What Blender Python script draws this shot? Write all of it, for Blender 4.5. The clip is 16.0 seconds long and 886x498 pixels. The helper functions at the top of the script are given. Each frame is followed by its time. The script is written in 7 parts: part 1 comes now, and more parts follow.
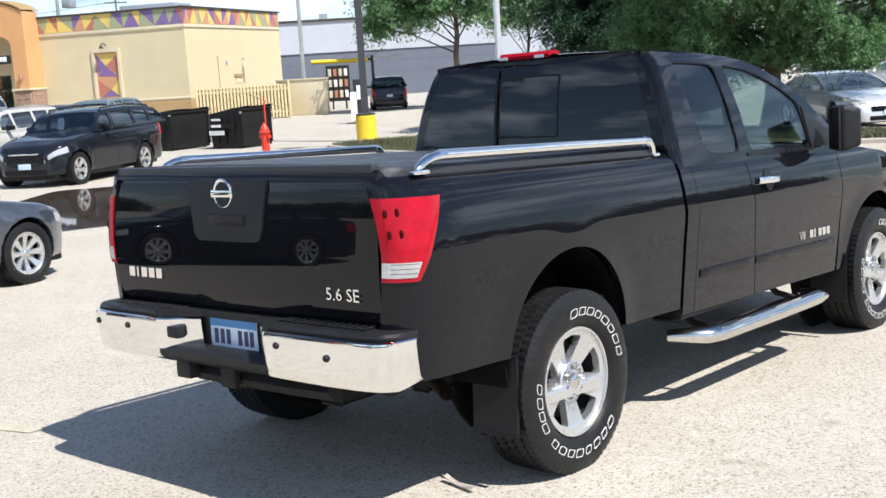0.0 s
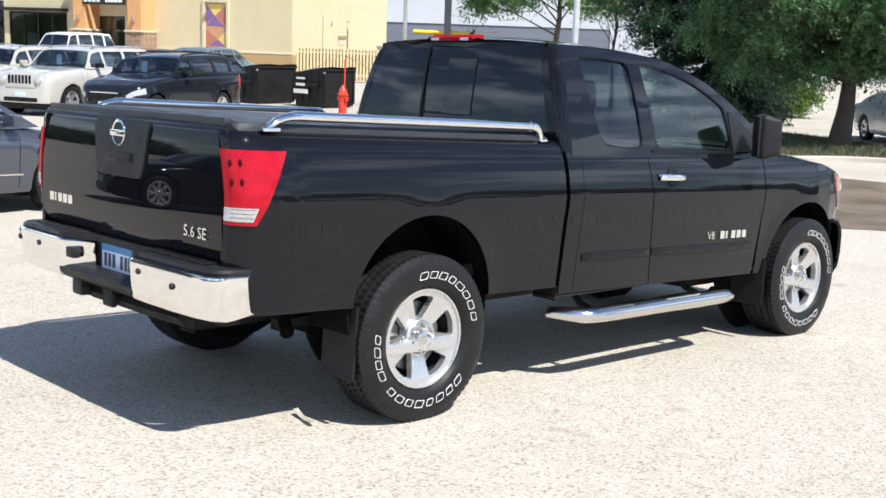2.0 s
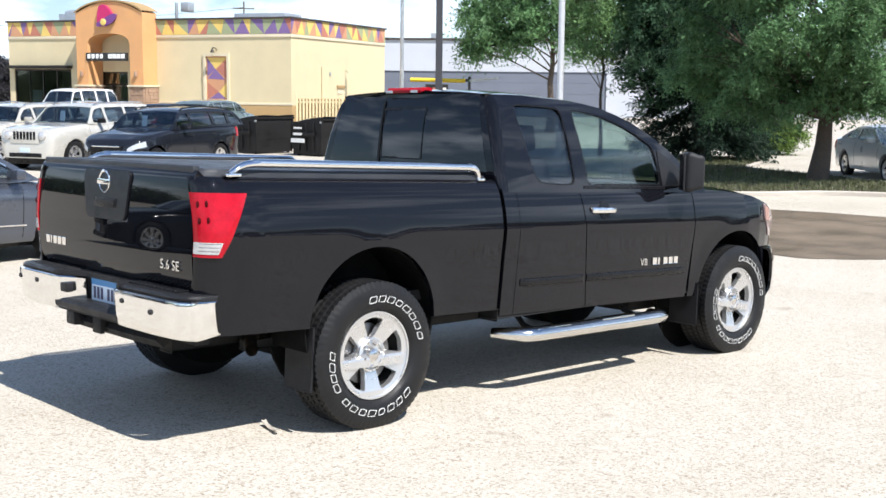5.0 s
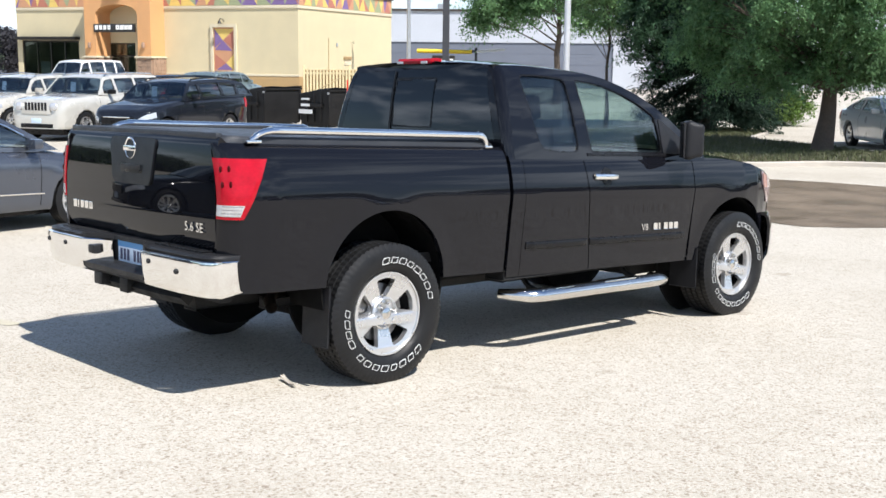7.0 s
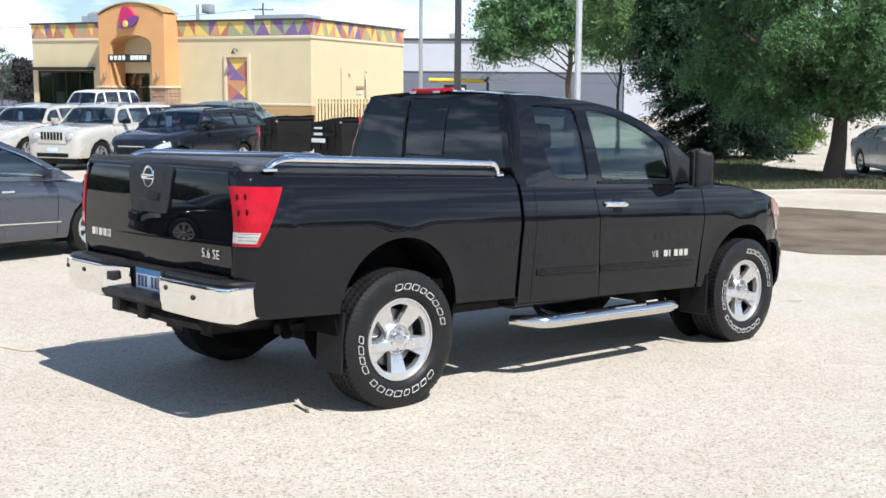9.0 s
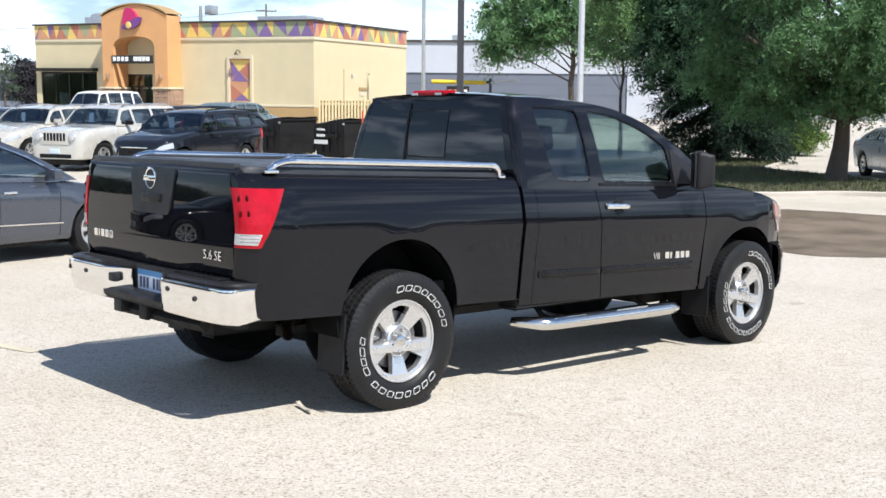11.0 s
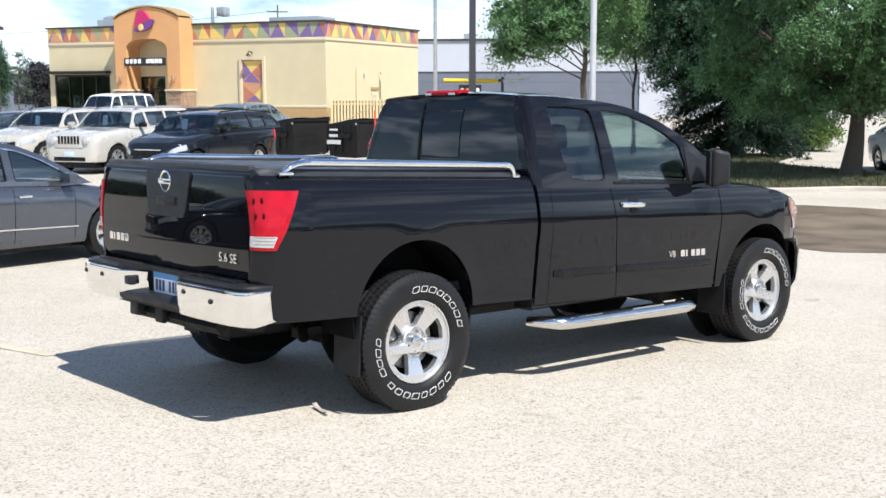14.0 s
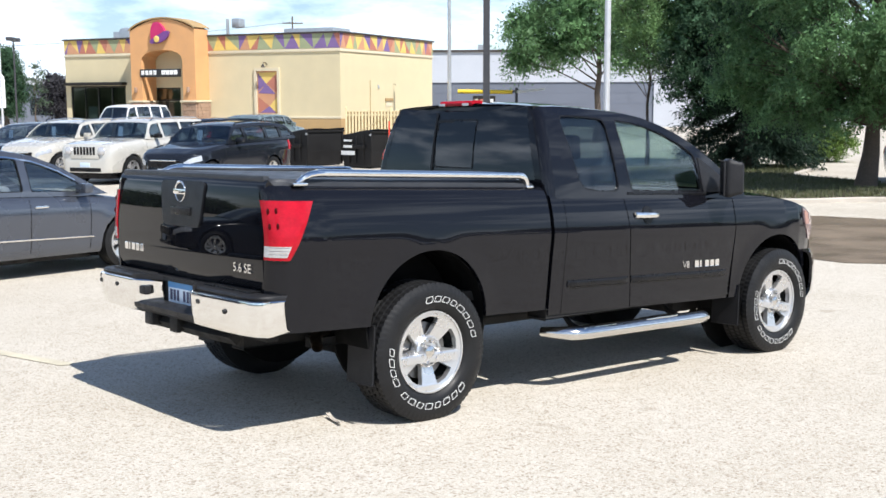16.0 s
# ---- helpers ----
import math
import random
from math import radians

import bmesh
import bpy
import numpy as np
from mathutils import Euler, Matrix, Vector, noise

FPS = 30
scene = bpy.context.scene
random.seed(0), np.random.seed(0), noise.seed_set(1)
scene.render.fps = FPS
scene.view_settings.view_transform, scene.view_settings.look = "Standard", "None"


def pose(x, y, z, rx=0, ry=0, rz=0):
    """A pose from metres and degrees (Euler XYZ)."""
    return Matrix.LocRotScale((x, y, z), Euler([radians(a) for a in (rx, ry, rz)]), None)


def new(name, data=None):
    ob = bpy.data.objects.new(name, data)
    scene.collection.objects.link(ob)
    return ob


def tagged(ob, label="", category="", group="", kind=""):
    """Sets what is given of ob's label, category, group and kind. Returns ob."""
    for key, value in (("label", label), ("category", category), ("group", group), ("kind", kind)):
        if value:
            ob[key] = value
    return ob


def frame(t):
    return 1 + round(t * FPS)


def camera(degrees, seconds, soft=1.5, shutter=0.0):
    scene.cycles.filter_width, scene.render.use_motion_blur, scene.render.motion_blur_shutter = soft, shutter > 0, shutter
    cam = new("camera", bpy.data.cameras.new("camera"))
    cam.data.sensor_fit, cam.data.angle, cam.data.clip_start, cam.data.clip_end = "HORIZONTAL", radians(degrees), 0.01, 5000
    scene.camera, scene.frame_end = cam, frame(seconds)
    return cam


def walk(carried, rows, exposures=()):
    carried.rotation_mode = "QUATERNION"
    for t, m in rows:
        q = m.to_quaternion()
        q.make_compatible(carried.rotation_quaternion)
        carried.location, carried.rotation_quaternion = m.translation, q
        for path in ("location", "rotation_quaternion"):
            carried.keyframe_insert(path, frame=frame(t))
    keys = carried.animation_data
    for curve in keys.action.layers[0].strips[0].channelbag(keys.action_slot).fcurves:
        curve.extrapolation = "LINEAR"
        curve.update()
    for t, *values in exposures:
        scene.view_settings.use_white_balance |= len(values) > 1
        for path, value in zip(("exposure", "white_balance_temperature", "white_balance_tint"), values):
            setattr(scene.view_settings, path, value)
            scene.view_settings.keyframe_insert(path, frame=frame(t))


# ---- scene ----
cam = camera(42.2, 16.0, soft=1.6)
ROWS = [
    (0, -2.855, -3.829, 1.81, 80.94, 3.49, -49.07),
    (0.3, -2.693, -3.971, 1.828, 80.68, 2.06, -48.14),
    (0.5, -2.567, -4.075, 1.8, 81.33, 1.33, -49.24),
    (0.7, -2.489, -4.171, 1.806, 80.55, -1.67, -48.96),
    (0.8, -2.443, -4.222, 1.821, 80.3, -1.16, -49.47),
    (0.9, -2.401, -4.264, 1.806, 81.37, -1.2, -50.15),
    (1, -2.348, -4.318, 1.797, 81.89, -1.17, -49.23),
    (1.1, -2.333, -4.35, 1.793, 81.82, -1.4, -47.62),
    (1.2, -2.336, -4.454, 1.787, 81.12, -1.4, -45.1),
    (1.3, -2.328, -4.515, 1.806, 79.4, -2, -42.5),
    (1.4, -2.334, -4.573, 1.808, 78.95, -1.6, -41.9),
    (1.5, -2.334, -4.662, 1.797, 80.21, -0.69, -40.77),
    (2, -2.437, -4.941, 1.796, 79.89, -1.95, -43.11),
    (2.3, -2.505, -5.111, 1.83, 80.99, -1, -43.21),
    (2.5, -2.539, -5.222, 1.828, 81.13, -1.16, -45.23),
    (2.7, -2.564, -5.32, 1.834, 81.05, -1.55, -44.76),
    (3, -2.584, -5.464, 1.822, 80.58, -2.33, -47.24),
    (3.2, -2.625, -5.553, 1.835, 80.77, -1.6, -45.84),
    (3.3, -2.645, -5.599, 1.844, 80.83, -1.27, -45.65),
    (3.5, -2.664, -5.683, 1.846, 81.65, -0.32, -44.85),
    (4, -2.7, -5.729, 1.839, 81.66, -0.33, -43.26),
    (6.5, -2.833, -5.855, 1.837, 82.81, -0.57, -43),
    (7, -2.965, -5.963, 1.835, 80.74, -0.56, -42.66),
    (7.2, -2.996, -5.99, 1.842, 81.16, -0.71, -41.79),
    (7.5, -3.019, -6.03, 1.842, 81.66, -0.8, -41.93),
    (8, -3.024, -6.019, 1.844, 81.7, -0.66, -42.26),
    (8.5, -3.031, -6.026, 1.841, 81.88, -0.58, -42.35),
    (9, -3.033, -6.034, 1.84, 82.15, -0.42, -42.08),
    (11.5, -3.032, -6.043, 1.845, 82.22, -0.51, -41.92),
    (12, -3.033, -6.031, 1.851, 82.15, -0.48, -41.84),
    (12.5, -3.028, -6.024, 1.851, 82.06, -0.41, -41.85),
    (13, -3.028, -6.036, 1.85, 82.02, -0.14, -41.97),
    (13.5, -3.034, -6.032, 1.85, 81.86, 0.01, -41.75),
    (14, -3.033, -6.029, 1.851, 82.16, 0.12, -41.35),
    (14.5, -3.031, -6.037, 1.849, 82.41, 0.13, -41.3),
    (15, -3.038, -6.031, 1.846, 82.52, 0.27, -40.93),
    (15.5, -3.039, -6.04, 1.853, 82.51, 0, -40.85),
    (16, -3.037, -6.038, 1.849, 82.7, 0.16, -40.65),
]
walk(cam, [(t, pose(x, y, z, rx, ry, rz)) for t, x, y, z, rx, ry, rz in ROWS], exposures=[(0, 0.50), (1, 0.50), (2, 0.58), (3.5, 0.66), (6.5, 0.60), (7, 0.56), (9, 0.50), (12.5, 0.54), (16, 0.55)])

# ---- sky and sun ----
SUN_TO = Vector((-0.035, -0.748, 1.005)).normalized()
SUN_EL = math.asin(SUN_TO.z)
sun_data = bpy.data.lights.new("sun", "SUN")
sun_data.energy, sun_data.angle, sun_data.color = 5.0, radians(0.53), (1.0, 0.975, 0.945)
sun = new("sun", sun_data)
sun.matrix_world = Matrix.Translation((0, 0, 60)) @ SUN_TO.to_track_quat("Z", "Y").to_matrix().to_4x4()

world = bpy.data.worlds.new("world")
scene.world = world
world.use_nodes = True
wn, wl = world.node_tree.nodes, world.node_tree.links
wn.clear()
w_out = wn.new("ShaderNodeOutputWorld")
w_bg = wn.new("ShaderNodeBackground")
w_sky = wn.new("ShaderNodeTexSky")
w_sky.sky_type, w_sky.sun_disc = "NISHITA", False
w_sky.sun_elevation, w_sky.sun_rotation = SUN_EL, math.atan2(SUN_TO.x, SUN_TO.y)
w_sky.air_density, w_sky.dust_density, w_sky.ozone_density = 1.1, 0.25, 2.5
w_co = wn.new("ShaderNodeTexCoord")
w_map = wn.new("ShaderNodeMapping")
w_map.inputs["Scale"].default_value = (1.0, 1.0, 3.2)
w_noise = wn.new("ShaderNodeTexNoise")
w_noise.inputs["Scale"].default_value, w_noise.inputs["Detail"].default_value = 4.4, 7.0
w_noise.inputs["Roughness"].default_value = 0.58
w_ramp = wn.new("ShaderNodeValToRGB")
w_ramp.color_ramp.elements[0].position, w_ramp.color_ramp.elements[1].position = 0.47, 0.68
w_ramp.color_ramp.elements[0].color = (0.10, 0.10, 0.10, 1)
w_mix = wn.new("ShaderNodeMixRGB")
w_mix.inputs["Color2"].default_value = (13.6, 15.7, 18.6, 1)
wl.new(w_co.outputs["Generated"], w_map.inputs["Vector"])
wl.new(w_map.outputs["Vector"], w_noise.inputs["Vector"])
wl.new(w_noise.outputs["Fac"], w_ramp.inputs["Fac"])
w_sep = wn.new("ShaderNodeSeparateXYZ")
w_low = wn.new("ShaderNodeMapRange")
w_low.inputs["From Min"].default_value, w_low.inputs["From Max"].default_value = 0.30, 0.75
w_low.inputs["To Min"].default_value, w_low.inputs["To Max"].default_value = 1.0, 0.05
w_mul = wn.new("ShaderNodeMath")
w_mul.operation = "MULTIPLY"
wl.new(w_co.outputs["Generated"], w_sep.inputs["Vector"])
wl.new(w_sep.outputs["Z"], w_low.inputs["Value"])
wl.new(w_ramp.outputs["Color"], w_mul.inputs[0])
wl.new(w_low.outputs["Result"], w_mul.inputs[1])
wl.new(w_mul.outputs[0], w_mix.inputs["Fac"])
w_tint = wn.new("ShaderNodeMixRGB")
w_tint.blend_type = "MULTIPLY"
w_tint.inputs["Fac"].default_value = 1.0
w_tint.inputs["Color2"].default_value = (0.66, 0.80, 0.97, 1)
wl.new(w_sky.outputs["Color"], w_tint.inputs["Color1"])
wl.new(w_tint.outputs["Color"], w_mix.inputs["Color1"])
wl.new(w_mix.outputs["Color"], w_bg.inputs["Color"])
w_bg.inputs["Strength"].default_value = 0.085
wl.new(w_bg.outputs["Background"], w_out.inputs["Surface"])


# ---- materials ----
def surf(name, base, rough=0.5, metal=0.0, var=0.15, scale=6.0, bump=0.0, bscale=80.0, coat=0.0, dirt=0.0, spec=0.5, island=0.0):
    """A surface: base colour varied by noise at two scales, grain in the relief, wear in the gloss."""
    m = bpy.data.materials.new(name)
    m.use_nodes = True
    n, k = m.node_tree.nodes, m.node_tree.links
    p = n["Principled BSDF"]
    p.inputs["Metallic"].default_value = metal
    p.inputs["Specular IOR Level"].default_value = spec
    p.inputs["Coat Weight"].default_value = coat
    p.inputs["Coat Roughness"].default_value = 0.03
    co = n.new("ShaderNodeTexCoord")
    big = n.new("ShaderNodeTexNoise")
    big.inputs["Scale"].default_value, big.inputs["Detail"].default_value = scale, 5.0
    fine = n.new("ShaderNodeTexNoise")
    fine.inputs["Scale"].default_value, fine.inputs["Detail"].default_value = bscale, 3.0
    k.new(co.outputs["Object"], big.inputs["Vector"])
    k.new(co.outputs["Object"], fine.inputs["Vector"])
    add = n.new("ShaderNodeMath")
    add.operation = "ADD"
    k.new(big.outputs["Fac"], add.inputs[0])
    k.new(fine.outputs["Fac"], add.inputs[1])
    mr = n.new("ShaderNodeMapRange")
    mr.inputs["From Min"].default_value, mr.inputs["From Max"].default_value = 0.6, 1.4
    mr.inputs["To Min"].default_value, mr.inputs["To Max"].default_value = 1.0 - var, 1.0 + var
    k.new(add.outputs[0], mr.inputs["Value"])
    mul = n.new("ShaderNodeVectorMath")
    mul.operation = "SCALE"
    mul.inputs[0].default_value = base
    fac = mr.outputs["Result"]
    if island:
        g = n.new("ShaderNodeNewGeometry")
        r2 = n.new("ShaderNodeMapRange")
        r2.inputs["To Min"].default_value, r2.inputs["To Max"].default_value = 1 - island, 1 + island
        k.new(g.outputs["Random Per Island"], r2.inputs["Value"])
        mm = n.new("ShaderNodeMath")
        mm.operation = "MULTIPLY"
        k.new(fac, mm.inputs[0])
        k.new(r2.outputs["Result"], mm.inputs[1])
        fac = mm.outputs[0]
    k.new(fac, mul.inputs["Scale"])
    k.new(mul.outputs["Vector"], p.inputs["Base Color"])
    rr = n.new("ShaderNodeMapRange")
    rr.inputs["From Min"].default_value, rr.inputs["From Max"].default_value = 0.3, 0.7
    rr.inputs["To Min"].default_value, rr.inputs["To Max"].default_value = max(0.0, rough * (1 - 0.25) - dirt), min(1.0, rough * 1.25 + dirt)
    k.new(big.outputs["Fac"], rr.inputs["Value"])
    k.new(rr.outputs["Result"], p.inputs["Roughness"])
    if bump:
        b = n.new("ShaderNodeBump")
        b.inputs["Strength"].default_value, b.inputs["Distance"].default_value = bump, 0.004
        k.new(fine.outputs["Fac"], b.inputs["Height"])
        k.new(b.outputs["Normal"], p.inputs["Normal"])
    return m


def glass(name, tint, rough=0.0, ior=1.52):
    """Tinted window glass: see-through body, mirror gloss rising with the slant."""
    m = bpy.data.materials.new(name)
    m.use_nodes = True
    n, k = m.node_tree.nodes, m.node_tree.links
    n.clear()
    out = n.new("ShaderNodeOutputMaterial")
    tr, gl, fr, mx = n.new("ShaderNodeBsdfTransparent"), n.new("ShaderNodeBsdfGlossy"), n.new("ShaderNodeLayerWeight"), n.new("ShaderNodeMixShader")
    pw, ml = n.new("ShaderNodeMath"), n.new("ShaderNodeMath")
    pw.operation, ml.operation = "POWER", "MULTIPLY_ADD"
    pw.inputs[1].default_value, ml.inputs[1].default_value, ml.inputs[2].default_value = 5.0, 0.95, ((ior - 1) / (ior + 1)) ** 2
    tr.inputs["Color"].default_value = (*tint, 1)
    gl.inputs["Roughness"].default_value = rough
    fr.inputs["Blend"].default_value = 0.5
    k.new(fr.outputs["Facing"], pw.inputs[0])
    k.new(pw.outputs[0], ml.inputs[0])
    k.new(ml.outputs[0], mx.inputs["Fac"])
    k.new(tr.outputs["BSDF"], mx.inputs[1])
    k.new(gl.outputs["BSDF"], mx.inputs[2])
    k.new(mx.outputs["Shader"], out.inputs["Surface"])
    return m


def car_paint(name, base, metal=0.0, rough=0.25, coat=1.0, spec=0.5):
    return surf(name, base, rough=rough, metal=metal, var=0.06, scale=1.5, bscale=900, coat=coat, dirt=0.01, spec=spec)


PAINT_BLACK = car_paint("black_clearcoat_paint", (0.0055, 0.0058, 0.0080), 0.0, 0.006, 0.0, 0.32)
PAINT_GREY = car_paint("grey_metallic_paint", (0.066, 0.075, 0.096), 0.5, 0.26)
PAINT_WHITE = car_paint("ivory_paint", (0.54, 0.52, 0.47), 0.15, 0.3)
PAINT_PURE = car_paint("white_paint", (0.72, 0.72, 0.715), 0.0, 0.3)
PAINT_BEIGE = car_paint("champagne_paint", (0.56, 0.53, 0.465), 0.25, 0.3)
PAINT_NAVY = car_paint("navy_black_paint", (0.011, 0.013, 0.018), 0.0, 0.08, 0.0, 0.40)
PAINT_SILVER = car_paint("silver_paint", (0.60, 0.61, 0.61), 0.2, 0.3)
PAINT_TEAL = car_paint("grey_green_paint", (0.16, 0.21, 0.21), 0.4, 0.3)
CHROME = surf("chrome", (0.86, 0.85, 0.83), rough=0.045, metal=1.0, var=0.03, scale=4, dirt=0.02)
STEEL = surf("polished_steel", (0.66, 0.645, 0.62), rough=0.13, metal=1.0, var=0.05, scale=7, dirt=0.04)
ALLOY = surf("machined_alloy", (0.66, 0.66, 0.66), rough=0.3, metal=0.85, var=0.08, scale=9, bump=0.05, bscale=300)
DARK_METAL = surf("dark_underbody_metal", (0.018, 0.0176, 0.0172), rough=0.7, metal=0.0, spec=0.2, var=0.4, scale=9, bump=0.3, bscale=90)
ARCH_DARK = surf("near_black_arch_liner", (0.006, 0.006, 0.006), rough=0.8, spec=0.1, var=0.3, scale=9, bump=0.3, bscale=90)
BRAKE = surf("brake_disc_steel", (0.25, 0.24, 0.23), rough=0.4, metal=1.0, var=0.2, scale=20)
RUBBER = surf("tyre_rubber", (0.0105, 0.0105, 0.011), rough=0.48, spec=0.24, var=0.25, scale=14, bump=0.25, bscale=220)
PLASTIC = surf("black_grained_plastic", (0.016, 0.016, 0.0175), rough=0.45, spec=0.22, var=0.2, scale=12, bump=0.35, bscale=420)
TRIM_BLACK = surf("satin_black_trim", (0.008, 0.008, 0.009), rough=0.3, spec=0.2, var=0.15, scale=10)
VINYL = surf("black_tonneau_vinyl", (0.026, 0.028, 0.033), rough=0.42, spec=0.45, var=0.25, scale=7, bump=0.4, bscale=350)
PANEL_GREY = surf("charcoal_applique", (0.008, 0.0085, 0.0105), rough=0.38, spec=0.28, var=0.15, scale=12, bump=0.2, bscale=500)
CLOTH = surf("charcoal_seat_cloth", (0.06, 0.06, 0.062), rough=0.9, var=0.25, scale=20, bump=0.4, bscale=300)
RED_LENS = surf("red_lens", (0.37, 0.004, 0.014), rough=0.12, spec=0.3, var=0.3, scale=18, coat=0.0, bump=0.12, bscale=160)
DEEP_RED = surf("deep_red_reflector", (0.06, 0.003, 0.004), rough=0.6, spec=0.1, var=0.2, scale=30)
CLEAR_LENS = surf("clear_ribbed_lens", (0.62, 0.62, 0.63), rough=0.15, metal=0.5, var=0.25, scale=40, bump=0.5, bscale=130)
HEAD_LENS = surf("headlamp_lens", (0.42, 0.30, 0.29), rough=0.12, metal=0.4, var=0.3, scale=22, bump=0.3, bscale=90, coat=1.0)
AMBER_LENS = surf("amber_lens", (0.38, 0.22, 0.18), rough=0.15, var=0.2, scale=30, coat=0.3)
LETTER_WHITE = surf("raised_white_rubber", (0.72, 0.72, 0.70), rough=0.6, var=0.12, scale=30)
PLATE_WHITE = surf("plate_pale_blue_enamel", (0.55, 0.66, 0.78), rough=0.35, var=0.06, scale=20)
PLATE_BLUE = surf("plate_blue_enamel", (0.05, 0.24, 0.52), rough=0.35, var=0.12, scale=30)
PLATE_INK = surf("plate_dark_blue_ink", (0.02, 0.03, 0.10), rough=0.4, var=0.1, scale=30)
GLASS_QUARTER = glass("quarter_privacy_glass", (0.40, 0.44, 0.47), ior=1.75)
GLASS_DARK = glass("privacy_glass", (0.045, 0.052, 0.062), ior=1.72)
GLASS_CLEAR = glass("green_tint_glass", (0.76, 0.84, 0.82), ior=1.65)
GLASS_SHOP = glass("shop_glass", (0.55, 0.60, 0.59), ior=2.0)
MIRROR = surf("mirror_glass", (0.42, 0.50, 0.60), rough=0.01, metal=1.0, var=0.01)


# ---- mesh helpers ----
from mathutils.geometry import tessellate_polygon

def part(name, bm, material, parent=None, label="", smooth=35.0):
    """Links a bmesh as one mesh object, under a thing or a part where one is given."""
    bmesh.ops.recalc_face_normals(bm, faces=bm.faces[:])
    me = bpy.data.meshes.new(name)
    bm.to_mesh(me)
    bm.free()
    if smooth:
        me.polygons.foreach_set("use_smooth", [True] * len(me.polygons))
        me.set_sharp_from_angle(angle=radians(smooth))
    me.materials.append(material)
    ob = new(name, me)
    if parent is not None:
        ob.parent = parent
    if label:
        ob["label"] = label
    return ob


def empty(name, m, label, category, group=""):
    ob = new(name)
    ob.empty_display_size = 0.2
    ob.matrix_basis = m
    return tagged(ob, label, category, group)


def add_box(bm, x0, x1, y0, y1, z0, z1, bevel=0.0, m=None, seg=2):
    r = bmesh.ops.create_cube(bm, size=1.0)
    vs = r["verts"]
    for v in vs:
        v.co = Vector((x0 + (v.co.x + 0.5) * (x1 - x0), y0 + (v.co.y + 0.5) * (y1 - y0), z0 + (v.co.z + 0.5) * (z1 - z0)))
    if bevel:
        es = list({e for v in vs for e in v.link_edges})
        r = bmesh.ops.bevel(bm, geom=es, offset=bevel, segments=seg, affect="EDGES", profile=0.6)
        vs = list({v for f in r["faces"] for v in f.verts} | {v for v in vs if v.is_valid})
    if m is not None:
        bmesh.ops.transform(bm, matrix=m, verts=vs)
    return vs


def box(*a, **k):
    bm = bmesh.new()
    add_box(bm, *a, **k)
    return bm


def add_grid(bm, rows, close_u=False, close_v=False):
    """Faces over a table of places; rows of equal length."""
    vs = [[bm.verts.new(p) for p in row] for row in rows]
    nu, nv = len(vs), len(vs[0])
    for i in range(nu if close_u else nu - 1):
        for j in range(nv if close_v else nv - 1):
            a, b, c, d = vs[i][j], vs[(i + 1) % nu][j], vs[(i + 1) % nu][(j + 1) % nv], vs[i][(j + 1) % nv]
            if len({a, b, c, d}) == 4:
                bm.faces.new((a, b, c, d))
    return vs


def sheet(rows, thick, weld=1e-5):
    """A curved panel with real thickness, grown inwards (against its normals)."""
    bm = bmesh.new()
    add_grid(bm, rows)
    bmesh.ops.remove_doubles(bm, verts=bm.verts[:], dist=weld)
    bmesh.ops.recalc_face_normals(bm, faces=bm.faces[:])
    if thick:
        bmesh.ops.solidify(bm, geom=bm.faces[:], thickness=thick)
    return bm


def add_tube(bm, path, radius, n=12, flat=1.0, cap=True):
    """A tube along a path of places; radius may be a list."""
    pts = [Vector(p) for p in path]
    rings = []
    for i, p in enumerate(pts):
        d = (pts[min(i + 1, len(pts) - 1)] - pts[max(i - 1, 0)]).normalized()
        up = Vector((0, 0, 1)) if abs(d.z) < 0.95 else Vector((1, 0, 0))
        s = d.cross(up).normalized()
        u = s.cross(d)
        r = radius[i] if isinstance(radius, (list, tuple)) else radius
        rings.append([p + (s * math.cos(a) + u * math.sin(a) * flat) * r for a in [2 * math.pi * k / n for k in range(n)]])
    vs = add_grid(bm, rings, close_v=True)
    if cap:
        bm.faces.new(vs[0])
        bm.faces.new(list(reversed(vs[-1])))
    return vs


def tube(*a, **k):
    bm = bmesh.new()
    add_tube(bm, *a, **k)
    return bm


def add_lathe(bm, profile, n=48, axis="y", a0=0.0, cap=False):
    """Turns (radius, along) pairs about an axis."""
    rings = []
    for r, h in profile:
        ring = []
        for i in range(n):
            a = a0 + 2 * math.pi * i / n
            c, s = r * math.cos(a), r * math.sin(a)
            ring.append((c, h, s) if axis == "y" else (c, s, h) if axis == "z" else (h, c, s))
        rings.append(ring)
    vs = add_grid(bm, rings, close_v=True)
    if cap:
        bm.faces.new(vs[0])
        bm.faces.new(list(reversed(vs[-1])))
    return vs


def lathe(*a, **k):
    bm = bmesh.new()
    add_lathe(bm, *a, **k)
    return bm


def add_plate(bm, outline, holes, place, thick):
    """A flat or bent plate: a 2D outline with holes, set into space by place(u, v, depth), with thickness."""
    loops = [outline] + list(holes)
    flat = [p for loop in loops for p in loop]
    tris = tessellate_polygon([[Vector((u, v, 0)) for u, v in loop] for loop in loops])
    front = [bm.verts.new(place(u, v, 0.0)) for u, v in flat]
    back = [bm.verts.new(place(u, v, thick)) for u, v in flat]
    for a, b, c in tris:
        if len({a, b, c}) == 3:
            bm.faces.new((front[a], front[b], front[c]))
            bm.faces.new((back[c], back[b], back[a]))
    k = 0
    for loop in loops:
        n = len(loop)
        for i in range(n):
            a, b = k + i, k + (i + 1) % n
            bm.faces.new((front[a], front[b], back[b], back[a]))
        k += n


def plate(*a):
    bm = bmesh.new()
    add_plate(bm, *a)
    return bm


